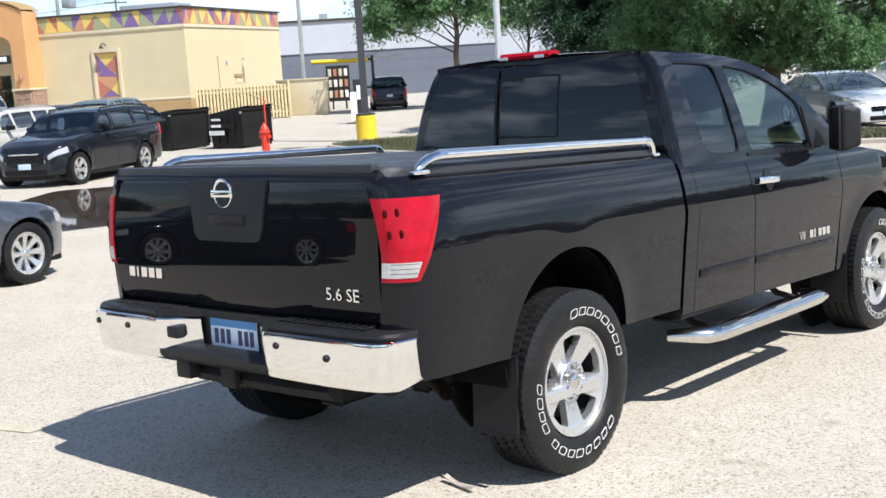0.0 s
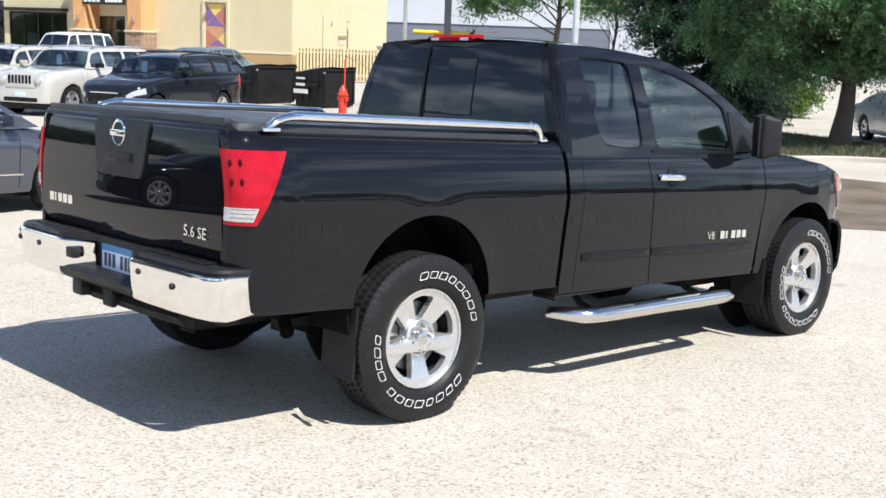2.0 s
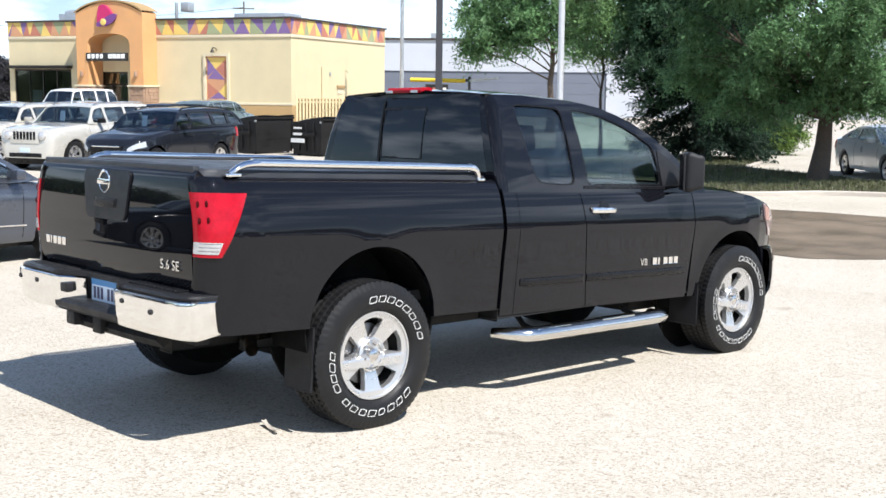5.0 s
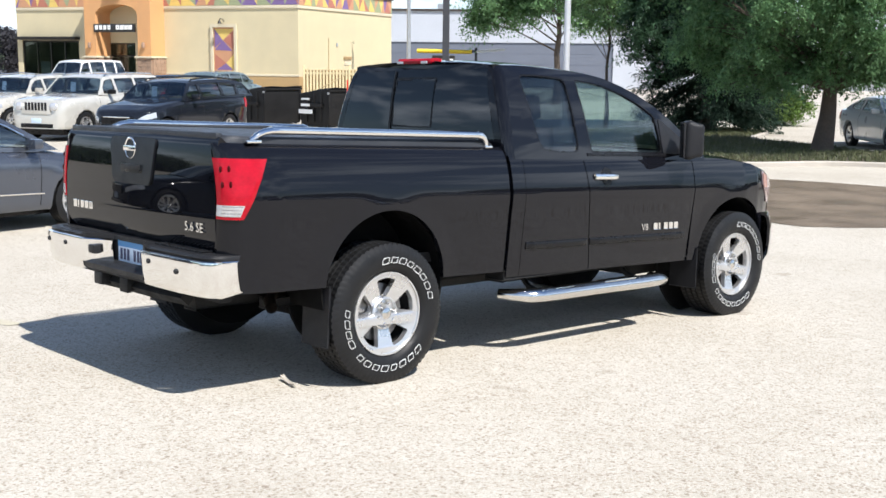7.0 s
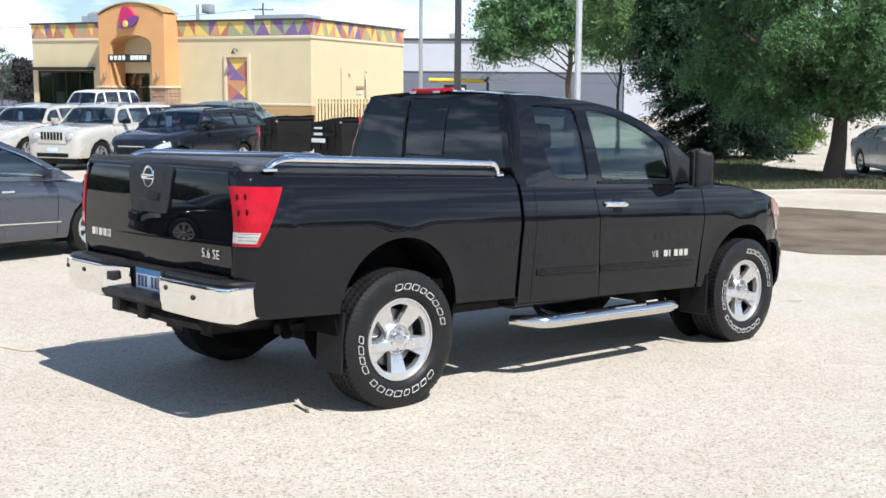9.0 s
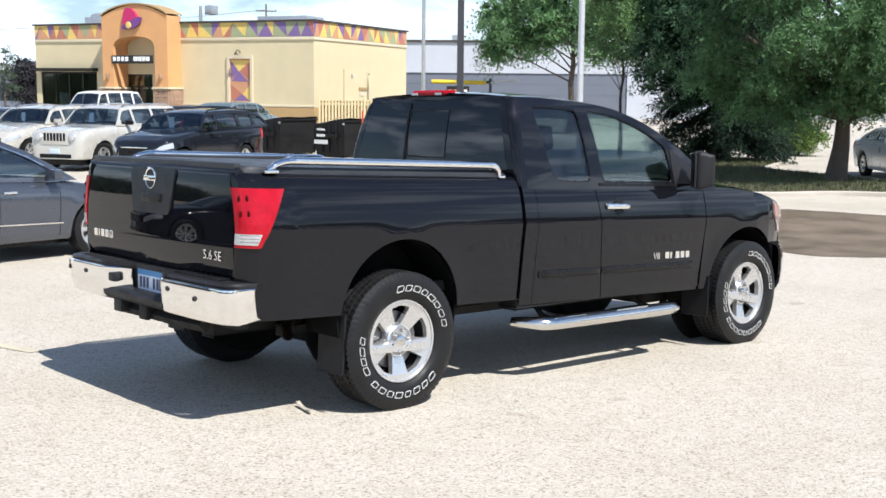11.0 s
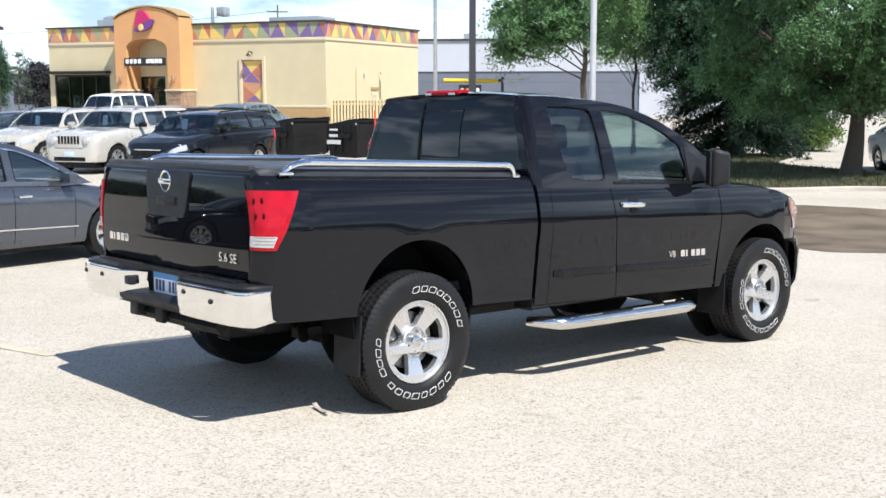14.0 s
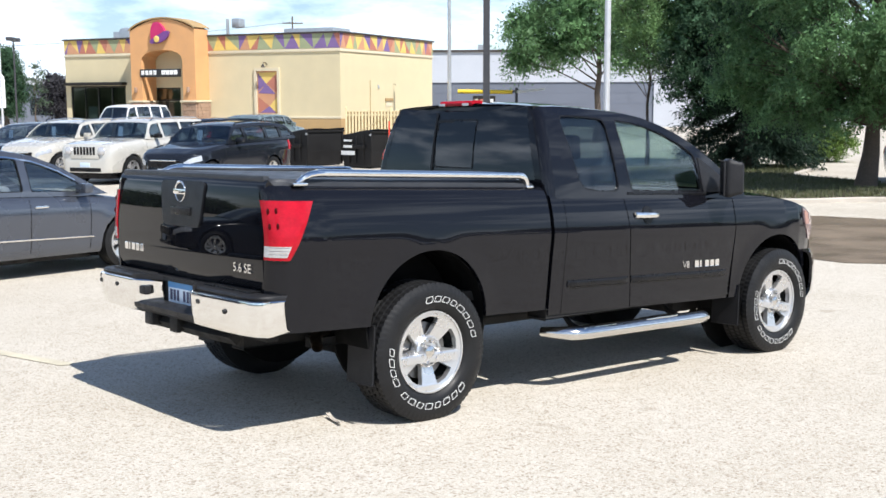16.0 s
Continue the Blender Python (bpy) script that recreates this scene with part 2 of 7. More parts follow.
def rounded(pts, r, n=4):
    """A 2D polygon with its corners rounded."""
    out = []
    k = len(pts)
    for i in range(k):
        p, a, b = Vector(pts[i]), Vector(pts[i - 1]), Vector(pts[(i + 1) % k])
        da, db = a - p, b - p
        ra = min(r, da.length * 0.45, db.length * 0.45)
        s, e = p + da.normalized() * ra, p + db.normalized() * ra
        for j in range(n + 1):
            t = j / n
            q = s * (1 - t) ** 2 + p * 2 * t * (1 - t) + e * t * t
            out.append((q.x, q.y))
    return out


def words(text, size, depth=0.004):
    """Raised lettering in the built-in font, in the xy plane, from the origin to the right."""
    cu = bpy.data.curves.new("lettering", "FONT")
    cu.body, cu.size, cu.extrude, cu.resolution_u = text, size, depth, 2
    ob = bpy.data.objects.new("lettering", cu)
    scene.collection.objects.link(ob)
    bpy.context.view_layer.update()
    me = bpy.data.meshes.new_from_object(ob.evaluated_get(bpy.context.evaluated_depsgraph_get()))
    bm = bmesh.new()
    bm.from_mesh(me)
    bpy.data.objects.remove(ob)
    bpy.data.curves.remove(cu)
    bpy.data.meshes.remove(me)
    return bm


def pieces(bm):
    """Each connected piece of a mesh as a mesh of its own."""
    left = set(bm.verts)
    out = []
    while left:
        todo, seen = [left.pop()], set()
        while todo:
            v = todo.pop()
            seen.add(v)
            for e in v.link_edges:
                w = e.other_vert(v)
                if w not in seen:
                    todo.append(w)
        left -= seen
        b = bmesh.new()
        order = {v: b.verts.new(v.co) for v in seen}
        for fc in {f for v in seen for f in v.link_faces}:
            b.faces.new([order[v] for v in fc.verts])
        out.append(b)
    bm.free()
    return out


def smooth_at(x, xs, ys):
    return float(np.interp(x, xs, ys))


# ---- the ground's lie ----
LEVEL = -0.25


def ground_z(x, y):
    """The lot falls gently past the pickup to a level yard."""
    p = -(0.02827 * x + 0.02165 * y)
    s = 0.03
    d = (p - LEVEL) / s
    z = LEVEL + (p - LEVEL if d > 30 else s * math.log1p(math.exp(d)))
    return min(z, 0.75)


# ---- ground ----
def ground_material():
    """Worn concrete with exposed aggregate: pale pebbles in a buff matrix, stains and faint tyre marks."""
    m = bpy.data.materials.new("aggregate_concrete")
    m.use_nodes = True
    n, k = m.node_tree.nodes, m.node_tree.links
    p = n["Principled BSDF"]
    co = n.new("ShaderNodeTexCoord")

    def noise_tex(scale, detail, rough=0.5):
        t = n.new("ShaderNodeTexNoise")
        t.inputs["Scale"].default_value, t.inputs["Detail"].default_value, t.inputs["Roughness"].default_value = scale, detail, rough
        k.new(co.outputs["Object"], t.inputs["Vector"])
        return t

    def ramp(src, stops):
        r = n.new("ShaderNodeValToRGB")
        e = r.color_ramp.elements
        e[0].position, e[0].color = stops[0][0], (*stops[0][1], 1)
        e[1].position, e[1].color = stops[-1][0], (*stops[-1][1], 1)
        for pos, c in stops[1:-1]:
            x = e.new(pos)
            x.color = (*c, 1)
        k.new(src, r.inputs["Fac"])
        return r

    def mix(a, b, fac, mode="MIX"):
        x = n.new("ShaderNodeMixRGB")
        x.blend_type = mode
        k.new(a, x.inputs["Color1"])
        k.new(b, x.inputs["Color2"])
        if isinstance(fac, float):
            x.inputs["Fac"].default_value = fac
        else:
            k.new(fac, x.inputs["Fac"])
        return x.outputs["Color"]

    cells = n.new("ShaderNodeTexVoronoi")
    cells.inputs["Scale"].default_value = 84.0
    k.new(co.outputs["Object"], cells.inputs["Vector"])
    tone = n.new("ShaderNodeSeparateColor")
    k.new(cells.outputs["Color"], tone.inputs["Color"])
    stones = ramp(tone.outputs["Red"], [(0.0, (0.29, 0.245, 0.20)), (0.10, (0.40, 0.355, 0.30)), (0.20, (0.505, 0.47, 0.415)), (0.5, (0.535, 0.505, 0.455)), (0.8, (0.60, 0.575, 0.53)), (1.0, (0.49, 0.435, 0.375))])
    grit = ramp(noise_tex(240, 3).outputs["Fac"], [(0.3, (0.66, 0.64, 0.605)), (0.7, (1.13, 1.115, 1.075))])
    base = mix(stones.outputs["Color"], grit.outputs["Color"], 1.0, "MULTIPLY")
    blot = ramp(noise_tex(0.55, 6, 0.6).outputs["Fac"], [(0.30, (0.90, 0.88, 0.85)), (0.5, (0.99, 0.985, 0.97)), (0.7, (1.03, 1.03, 1.03))])
    base = mix(base, blot.outputs["Color"], 1.0, "MULTIPLY")
    mott = ramp(noise_tex(9, 4).outputs["Fac"], [(0.35, (0.96, 0.955, 0.945)), (0.65, (1.02, 1.02, 1.02))])
    base = mix(base, mott.outputs["Color"], 1.0, "MULTIPLY")
    spots = ramp(noise_tex(2.3, 2).outputs["Fac"], [(0.69, (1, 1, 1)), (0.76, (0.76, 0.73, 0.70))])
    base = mix(base, spots.outputs["Color"], 0.8, "MULTIPLY")
    k.new(base, p.inputs["Base Color"])
    p.inputs["Roughness"].default_value = 0.88
    p.inputs["Specular IOR Level"].default_value = 0.3
    b = n.new("ShaderNodeBump")
    b.inputs["Strength"].default_value, b.inputs["Distance"].default_value = 0.45, 0.004
    k.new(cells.outputs["Distance"], b.inputs["Height"])
    b.invert = True
    k.new(b.outputs["Normal"], p.inputs["Normal"])
    return m


CONCRETE = ground_material()
WET = surf("damp_brown_asphalt", (0.140, 0.106, 0.072), rough=0.7, var=0.4, scale=1.6, bump=1.0, bscale=45, dirt=0.12)
WATER = surf("muddy_puddle_water", (0.060, 0.045, 0.034), rough=0.03, var=0.3, scale=1.5)
KERB = surf("kerb_concrete", (0.44, 0.395, 0.34), rough=0.85, var=0.18, scale=3, bump=0.4, bscale=60)
GRASS_SOIL = surf("turf_soil", (0.085, 0.068, 0.045), rough=0.95, var=0.4, scale=2.5, bump=0.6, bscale=40)
GRASS = surf("grass_blades", (0.085, 0.094, 0.038), rough=0.6, var=0.35, scale=0.8, island=0.35)

axis = [0.0]
step = 0.8
while axis[-1] < 2500:
    axis.append(axis[-1] + step)
    step = step if axis[-1] < 30 else step * 1.25
axis = [-a for a in reversed(axis[1:])] + axis
bm = bmesh.new()
add_grid(bm, [[(x + 6, y + 6, ground_z(x + 6, y + 6)) for y in axis] for x in axis])
tagged(part("ground", bm, CONCRETE), "pale pinkish aggregate concrete of a sloping sales lot", "ground", kind="structure")


def lying(name, outline, lift, material, label, category, wob=0.12, n=90, rounds=0.6):
    """A thin irregular patch lying on the ground."""
    pts = rounded(outline, rounds, 8)
    c = (sum(p[0] for p in pts) / len(pts), sum(p[1] for p in pts) / len(pts))
    bm = bmesh.new()
    rings = []
    for f in (0.0, 0.3, 0.55, 0.75, 0.88, 0.96, 1.0):
        ring = []
        for k, (x, y) in enumerate(pts):
            w = 1 + wob * f * (noise.noise(Vector((x * 0.55, y * 0.55, lift * 100))) + 0.5 * noise.noise(Vector((x * 2.0, y * 2.0, 3.0))))
            px, py = c[0] + (x - c[0]) * f * w, c[1] + (y - c[1]) * f * w
            ring.append((px, py, ground_z(px, py) + lift))
        rings.append(ring)
    add_grid(bm, rings, close_v=True)
    bmesh.ops.remove_doubles(bm, verts=bm.verts[:], dist=1e-4)
    return tagged(part(name, bm, material), label, category, kind="structure")


lying("road_wet_patch", [(10.2, 3.0), (10.9, 1.6), (12.3, -0.2), (16, -3.5), (20, -6.0), (23, -4.5), (19.0, -0.6), (16.4, 2.6), (16.2, 5.4), (14.2, 6.4), (11.2, 5.0)], 0.006, WET, "damp brown patch across the drive lane", "road")
lying("puddle", [(5.6, 11.6), (8.4, 10.4), (11.2, 12.6), (11.8, 16.6), (9.6, 17.6), (7.6, 16.2), (5.6, 14.0)], 0.006, WATER, "shallow muddy rain puddle on the lot", "puddle")

YELLOW_WORN = surf("worn_yellow_line", (0.49, 0.445, 0.335), rough=0.9, var=0.25, scale=6, bump=0.4, bscale=70)
bm = bmesh.new()
add_grid(bm, [[(x + dx, y, ground_z(x + dx, y) + 0.005) for dx in (-0.06, 0.06)] for x, y in [(0.23 - 0.0648 * k, 1.97 + 0.25 * k) for k in range(12)]])
tagged(part("trim_bay_line", bm, YELLOW_WORN), "faded yellow parking bay line", "line", kind="structure")

# ---- wheels ----
def tyre_mesh(R, width, rim_r, steps=288, blocks=True):
    """A tyre about the y axis, outer side at -y, with ribs and sipes cut into the tread."""
    h = width / 2
    side = [(rim_r, -h * 0.72), (rim_r + 0.012, -h * 0.86), (rim_r + 0.04, -h * 0.97), (rim_r + (R - rim_r) * 0.45, -h), (R - 0.055, -h * 0.985), (R - 0.03, -h * 0.93), (R - 0.012, -h * 0.86)]
    tread = []
    cols = [-0.84, -0.58, -0.56, -0.52, -0.50, -0.2, -0.18, -0.14, -0.12, 0.12, 0.14, 0.18, 0.2, 0.5, 0.52, 0.56, 0.58, 0.84]
    for k, c in enumerate(cols):
        groove = k in (2, 3, 6, 7, 10, 11, 14, 15)
        tread.append((R - (0.014 if groove else 0.0) - 0.004 * c * c, c * h, groove))
    prof = [(r, y, False, False) for r, y in side] + [(r, y, True, g) for r, y, g in tread] + [(r, -y, False, False) for r, y in reversed(side)]
    rows = []
    for j, (r, y, is_tread, groove) in enumerate(prof):
        ring = []
        for i in range(steps):
            a = 2 * math.pi * i / steps
            rr = r
            if blocks and is_tread and not groove and (i + j // 2) % 4 == 0:
                rr -= 0.008
            if blocks and j in (5, 6) and i % 4 == 0:
                rr -= 0.004
            ring.append((rr * math.cos(a), y, rr * math.sin(a)))
        rows.append(ring)
    bm = bmesh.new()
    add_grid(bm, rows, close_v=True)
    return bm


def rim_mesh(r, face_y, spokes=5, hub=0.07, wide=20, inner=0.42, outer=0.88, start=-90.0, thick=0.035):
    """An alloy wheel's face: a dished disc with openings between broad spokes, and its lip."""
    def place(u, v, d):
        q = math.hypot(u, v) / r
        y = face_y + 0.034 * (1 - min(1.0, abs(q - 0.36) / 0.62)) - 0.012 * max(0.0, 1 - q * 3.2)
        return (u, y + d, v)
    ring = [(r * math.cos(2 * math.pi * i / 80), r * math.sin(2 * math.pi * i / 80)) for i in range(80)]
    holes = []
    for k in range(spokes):
        mid = radians(start + 180.0 / spokes + 360.0 / spokes * k)
        a, b = radians(wide), radians(wide * 0.62)
        quad = []
        for rr, aa in ((r * outer, -a), (r * outer * 1.015, 0), (r * outer, a), (r * inner, b), (r * inner * 0.94, 0), (r * inner, -b)):
            quad.append((rr * math.cos(mid + aa), rr * math.sin(mid + aa)))
        holes.append(rounded(quad, r * 0.07, 3))
    bm = bmesh.new()
    add_plate(bm, ring, holes, place, thick)
    add_lathe(bm, [(r * 0.99, face_y + 0.02), (r * 1.0, face_y - 0.012), (r * 1.035, face_y - 0.012), (r * 1.045, face_y + 0.004), (r * 1.03, face_y + 0.03)], 80)
    return bm


def letter_block(bm, radius, y, angle, size, slant, k):
    """One raised white outline on a sidewall, standing on an arc: a leaning rounded block."""
    a = radians(angle)
    t = size * 0.07
    w, h = size * (1.45, 1.25, 1.38, 1.18)[k % 4], size * (1.0, 0.96)[k % 2]
    loop = lambda f: [(u + slant * v, v) for u, v in rounded([(-w / 2 + f, -h / 2 + f), (w / 2 - f, -h / 2 + f), (w / 2 - f, h / 2 - f), (-w / 2 + f, h / 2 - f)], size * (0.30, 0.16, 0.24)[k % 3] - f * 0.5, 3)]
    er, et = (math.cos(a), math.sin(a)), (math.sin(a), -math.cos(a))

    def place(u, v, d):
        rr = radius + v
        return (rr * er[0] + u * et[0], y + d, rr * er[1] + u * et[1])

    add_plate(bm, loop(0.0), [loop(t)], place, 0.004)


def make_wheel(parent, centre, side, R=0.414, width=0.272, rim_r=0.236, spec=None, lettered=True, turn=0.0):
    """A wheel as a part: barrel and brake, with tyre and rim on it. side -1: the vehicle's right side."""
    spec = spec or {}
    face = -width / 2 + 0.035
    bm = lathe([(rim_r * 0.97, face + 0.03), (rim_r * 0.93, face + 0.08), (rim_r * 0.9, width * 0.36), (rim_r * 0.98, width * 0.4)], 48)
    wheel = part("wheel", bm, DARK_METAL, parent)
    wheel.matrix_basis = Matrix.Translation(centre) @ Matrix.Rotation(0 if side < 0 else math.pi, 4, "Z") @ Matrix.Rotation(radians(turn), 4, "Y")
    part("tyre", tyre_mesh(R, width, rim_r * 1.03, 288 if lettered else 90, lettered), RUBBER, wheel)
    part("rim", rim_mesh(rim_r, face, **spec), ALLOY, wheel)
    part("brake_disc", lathe([(0.06, face + 0.075), (rim_r * 0.72, face + 0.075), (rim_r * 0.72, face + 0.1), (0.06, face + 0.1)], 40), BRAKE, wheel)
    cap = lathe([(0.0005, face - 0.008), (0.024, face - 0.006), (0.034, face + 0.0), (0.038, face + 0.02)], 24)
    part("centre_cap", cap, STEEL, wheel)
    if lettered:
        part("hub_ring", lathe([(0.082, face + 0.034), (0.080, face + 0.016), (0.086, face + 0.010), (0.094, face + 0.016), (0.096, face + 0.036)], 36), ALLOY, wheel)
    if lettered:
        for k in range(6):
            a = 2 * math.pi * k / 6 + 0.3
            nut = part("lug_nut", lathe([(0.0105, face + 0.03), (0.0105, face - 0.002), (0.006, face - 0.008)], 6, cap=True), CHROME, wheel)
            nut.matrix_basis = Matrix.Translation((0.062 * math.cos(a), 0, 0.062 * math.sin(a)))
        mid_r, y = 0.316, -width / 2 - 0.0015
        for a_mid, count, pitch, slant in ((56, 8, 11.7, 0.3), (-91, 8, 12.4, 0.3), (190, 4, 11.0, 0.3)):
            for k in range(count):
                bm = bmesh.new()
                letter_block(bm, mid_r, y, a_mid + (count - 1) / 2 * pitch - k * pitch, 0.036, slant, k)
                part("sidewall_block", bm, LETTER_WHITE, wheel, smooth=0)
        part("valve", tube([(-rim_r * 0.86, face - 0.004, 0.05), (-rim_r * 0.82, face - 0.03, 0.046)], 0.004, 8), CHROME, wheel)
    return wheel


# ---- the black pickup ----
TRUCK_POSE = pose(0, 0, 0, -1.2416, 1.6176, -0.0634)
RAKE = 0.024
pickup = empty("pickup_truck", TRUCK_POSE, "glossy black extended-cab pickup with chrome bumper and tonneau cover", "pickup truck")


def rk(x, y, z):
    """The body sits tail-high on its wheels."""
    return Vector((x, y, z - RAKE * (x - 2.2)))


ARCHES = ((1.222, 0.54, 0.443), (4.745, 0.52, 0.470))


def arch_low(x, sill):
    z = sill
    for cx, cz, r in ARCHES:
        if abs(x - cx) < r:
            z = max(z, cz + math.sqrt(r * r - (x - cx) ** 2))
    return z


def half_width(x, z):
    w = smooth_at(z, [0.45, 0.56, 0.75, 0.92, 1.00, 1.06, 1.16, 1.23, 1.275, 1.31, 1.335, 1.35], [0.930, 0.946, 0.964, 0.980, 0.990, 0.994, 0.980, 0.964, 0.950, 0.934, 0.912, 0.888])
    for cx, cz, r in ARCHES:
        q = math.hypot(x - cx, z - cz)
        if z > cz - 0.2:
            w += 0.010 * math.exp(-((q - r) / 0.06) ** 2)
    return w


def bed_inset(x):
    return smooth_at(x, [0.152, 0.156, 0.175, 0.21, 0.27, 0.35, 0.46], [0.136, 0.102, 0.070, 0.040, 0.017, 0.005, 0.0])


def front_inset(x):
    return smooth_at(x, [4.85, 5.05, 5.2, 5.32, 5.42, 5.5, 5.56], [0.0, 0.012, 0.04, 0.08, 0.14, 0.22, 0.34])


def columns(x0, x1, step=0.05):
    xs = set(np.linspace(x0, x1, max(2, int((x1 - x0) / step))).round(4).tolist())
    for cx, _, r in ARCHES:
        for a in np.linspace(0, math.pi, 33):
            x = cx + (r - 1e-4) * math.cos(a)
            if x0 < x < x1:
                xs.add(round(x, 4))
        for e in (cx - r - 0.002, cx + r + 0.002):
            if x0 < e < x1:
                xs.add(round(e, 4))
    return sorted(xs)


def side_rows(xs, zs, side, inset, sill, top=None, lift=0.0, lo=None, hi=None):
    rows = []
    for k, x in enumerate(xs):
        row = []
        for z in zs:
            zz = max(z, sill if lo is not None else arch_low(x, sill))
            zz = min(zz, max(top(x), arch_low(x, sill))) if top else zz
            xx = x
            if lo is not None:
                u = k / (len(xs) - 1)
                xx = lo(zz) * (1 - u) + hi(zz) * u
            ease = 1.0 - 0.25 * min(1.0, max(0.0, (zz - 1.29) / 0.06)) if xx < 0.5 else 1.0
            row.append(rk(xx, side * (half_width(xx, zz) - inset(xx) * ease + lift), zz))
        rows.append(row)
    return rows


LEVELS = [0.50, 0.56, 0.63, 0.70, 0.77, 0.84, 0.91, 0.96, 1.0, 1.03, 1.06, 1.11, 1.16, 1.20, 1.24, 1.27, 1.295, 1.315, 1.33, 1.342, 1.35]
none = lambda x: 0.0

for side in (-1, 1):
    # bed side, its rear corner rounding into the tailgate opening
    xs = [0.152, 0.156, 0.165, 0.18, 0.20, 0.225, 0.255, 0.29, 0.34, 0.40] + columns(0.46, 2.19, 0.06)
    part("bed_side", sheet(side_rows(xs, [max(0.56, z) for z in LEVELS], side, bed_inset, 0.56), 0.03), PAINT_BLACK, pickup, smooth=50)
    # rear door and front door, with a slanting gap between them
    gap = lambda z: 2.935 + (1.27 - z) * 0.13
    zs = [0.52] + [z for z in LEVELS if 0.55 < z < 1.28] + [1.30]
    part("door", sheet(side_rows(np.linspace(0, 1, 14), zs, side, none, 0.52, lo=lambda z: 2.341, hi=lambda z: gap(z) - 0.004), 0.03), PAINT_BLACK, pickup, "small rear-hinged cab door", smooth=50)
    part("cab_corner", sheet(side_rows(np.linspace(0, 1, 4), zs, side, none, 0.52, lo=lambda z: 2.222, hi=lambda z: 2.337), 0.03), PAINT_BLACK, pickup, smooth=50)
    part("door", sheet(side_rows(np.linspace(0, 1, 22), zs, side, none, 0.52, lo=lambda z: gap(z) + 0.004, hi=lambda z: min(4.168, 4.168 - max(0, 0.95 - z) * 0.05)), 0.03), PAINT_BLACK, pickup, smooth=50)
    # front fender
    top = lambda x: smooth_at(x, [4.17, 4.6, 4.95, 5.2, 5.36, 5.48, 5.56], [1.30, 1.285, 1.25, 1.19, 1.12, 1.03, 0.95])
    xs = columns(4.178, 5.56, 0.045)
    part("fender", sheet(side_rows(xs, zs, side, front_inset, 0.52, top=top), 0.03), PAINT_BLACK, pickup, smooth=50)

    # tail lamp
    def lamp_rows(z0, z1, n, lift, span=1.0):
        rows = []
        for i in range(15):
            row = []
            for j in range(n + 1):
                z = z0 + (z1 - z0) * j / n
                xe = 0.245 + (z - 0.955) / 0.315 * 0.15
                u = i / 14 * span
                x = 0.1525 + (xe - 0.1525) * u ** 1.6
                edge = min(1.0, 8 * min(u, 1 - u) + 0.25)
                row.append(rk(x - 0.006 * (1 - u), side * (half_width(x, z) - bed_inset(x) + lift * edge), z))
            rows.append(row)
        return rows
    lamp = part("tail_lamp", sheet(lamp_rows(0.956, 1.272, 10, 0.012), 0.02), RED_LENS, pickup, "red wraparound tail lamp")
    part("reverse_lens", sheet(lamp_rows(0.972, 1.030, 4, 0.016, 0.80), 0.008), CLEAR_LENS, lamp)
    for k in range(6):
        part("lens_rib", sheet([row for i, row in enumerate(lamp_rows(0.978 + k * 0.009, 0.9800 + k * 0.009, 1, 0.0180, 0.76)) if i not in (0, 1)], 0.003), DARK_METAL if k % 2 else STEEL, lamp)
    for bx, bz in ((0.162, 1.215), (0.19, 1.218), (0.162, 1.135), (0.19, 1.138)):
        w = half_width(bx, bz) - bed_inset(bx) + 0.011
        bm = bmesh.new()
        bmesh.ops.create_uvsphere(bm, u_segments=10, v_segments=6, radius=0.0165)
        b = part("bulb_socket", bm, DEEP_RED, lamp)
        b.matrix_basis = Matrix.Translation(rk(bx - 0.006, side * w, bz)) @ Matrix.Diagonal((0.4, 0.7, 1.05, 1))

    # body-side moulding in two lengths, and the door handle
    for x0, x1 in ((2.376, 2.985), (3.012, 4.10)):
        rows = []
        for x in np.linspace(x0, x1, 14):
            e = 1.0 if x0 + 0.02 < x < x1 - 0.02 else 0.35
            rows.append([rk(x, side * (half_width(x, z) + l * e), z) for z, l in ((0.695, 0.0), (0.700, 0.012), (0.712, 0.016), (0.726, 0.016), (0.738, 0.011), (0.743, 0.0))])
        part("side_moulding", sheet(rows, 0.006), TRIM_BLACK, pickup)
    hx, hz = 3.145, 1.162
    hy = half_width(hx, hz)
    disc = [(0.056 * math.cos(a), 0.062 * math.sin(a)) for a in np.linspace(0, 2 * math.pi, 25)[:-1]]
    bm = plate(disc, [], lambda u, v, d: rk(hx + 0.012 + u, side * (half_width(hx, hz + v) + 0.004 - d), hz + v), 0.006)
    cup = part("handle_cup", bm, TRIM_BLACK, pickup)
    cup.matrix_basis = Matrix.Translation(rk(0, 0, 0) * 0)
    rows = []
    for i in range(17):
        u = i / 16
        bow = 0.032 * math.sin(math.pi * min(1, max(0, (u - 0.02) / 0.96))) ** 0.5 + 0.006
        x = hx - 0.122 + 0.244 * u
        rows.append([rk(x + c * 0.0, side * (hy + bow + s * 0.010), hz + c * 0.019) for c, s in [(math.cos(a), math.sin(a)) for a in np.linspace(0, 2 * math.pi, 13)]])
    bm = bmesh.new()
    add_grid(bm, rows)
    part("door_handle", bm, CHROME, pickup, "chrome pull handle")

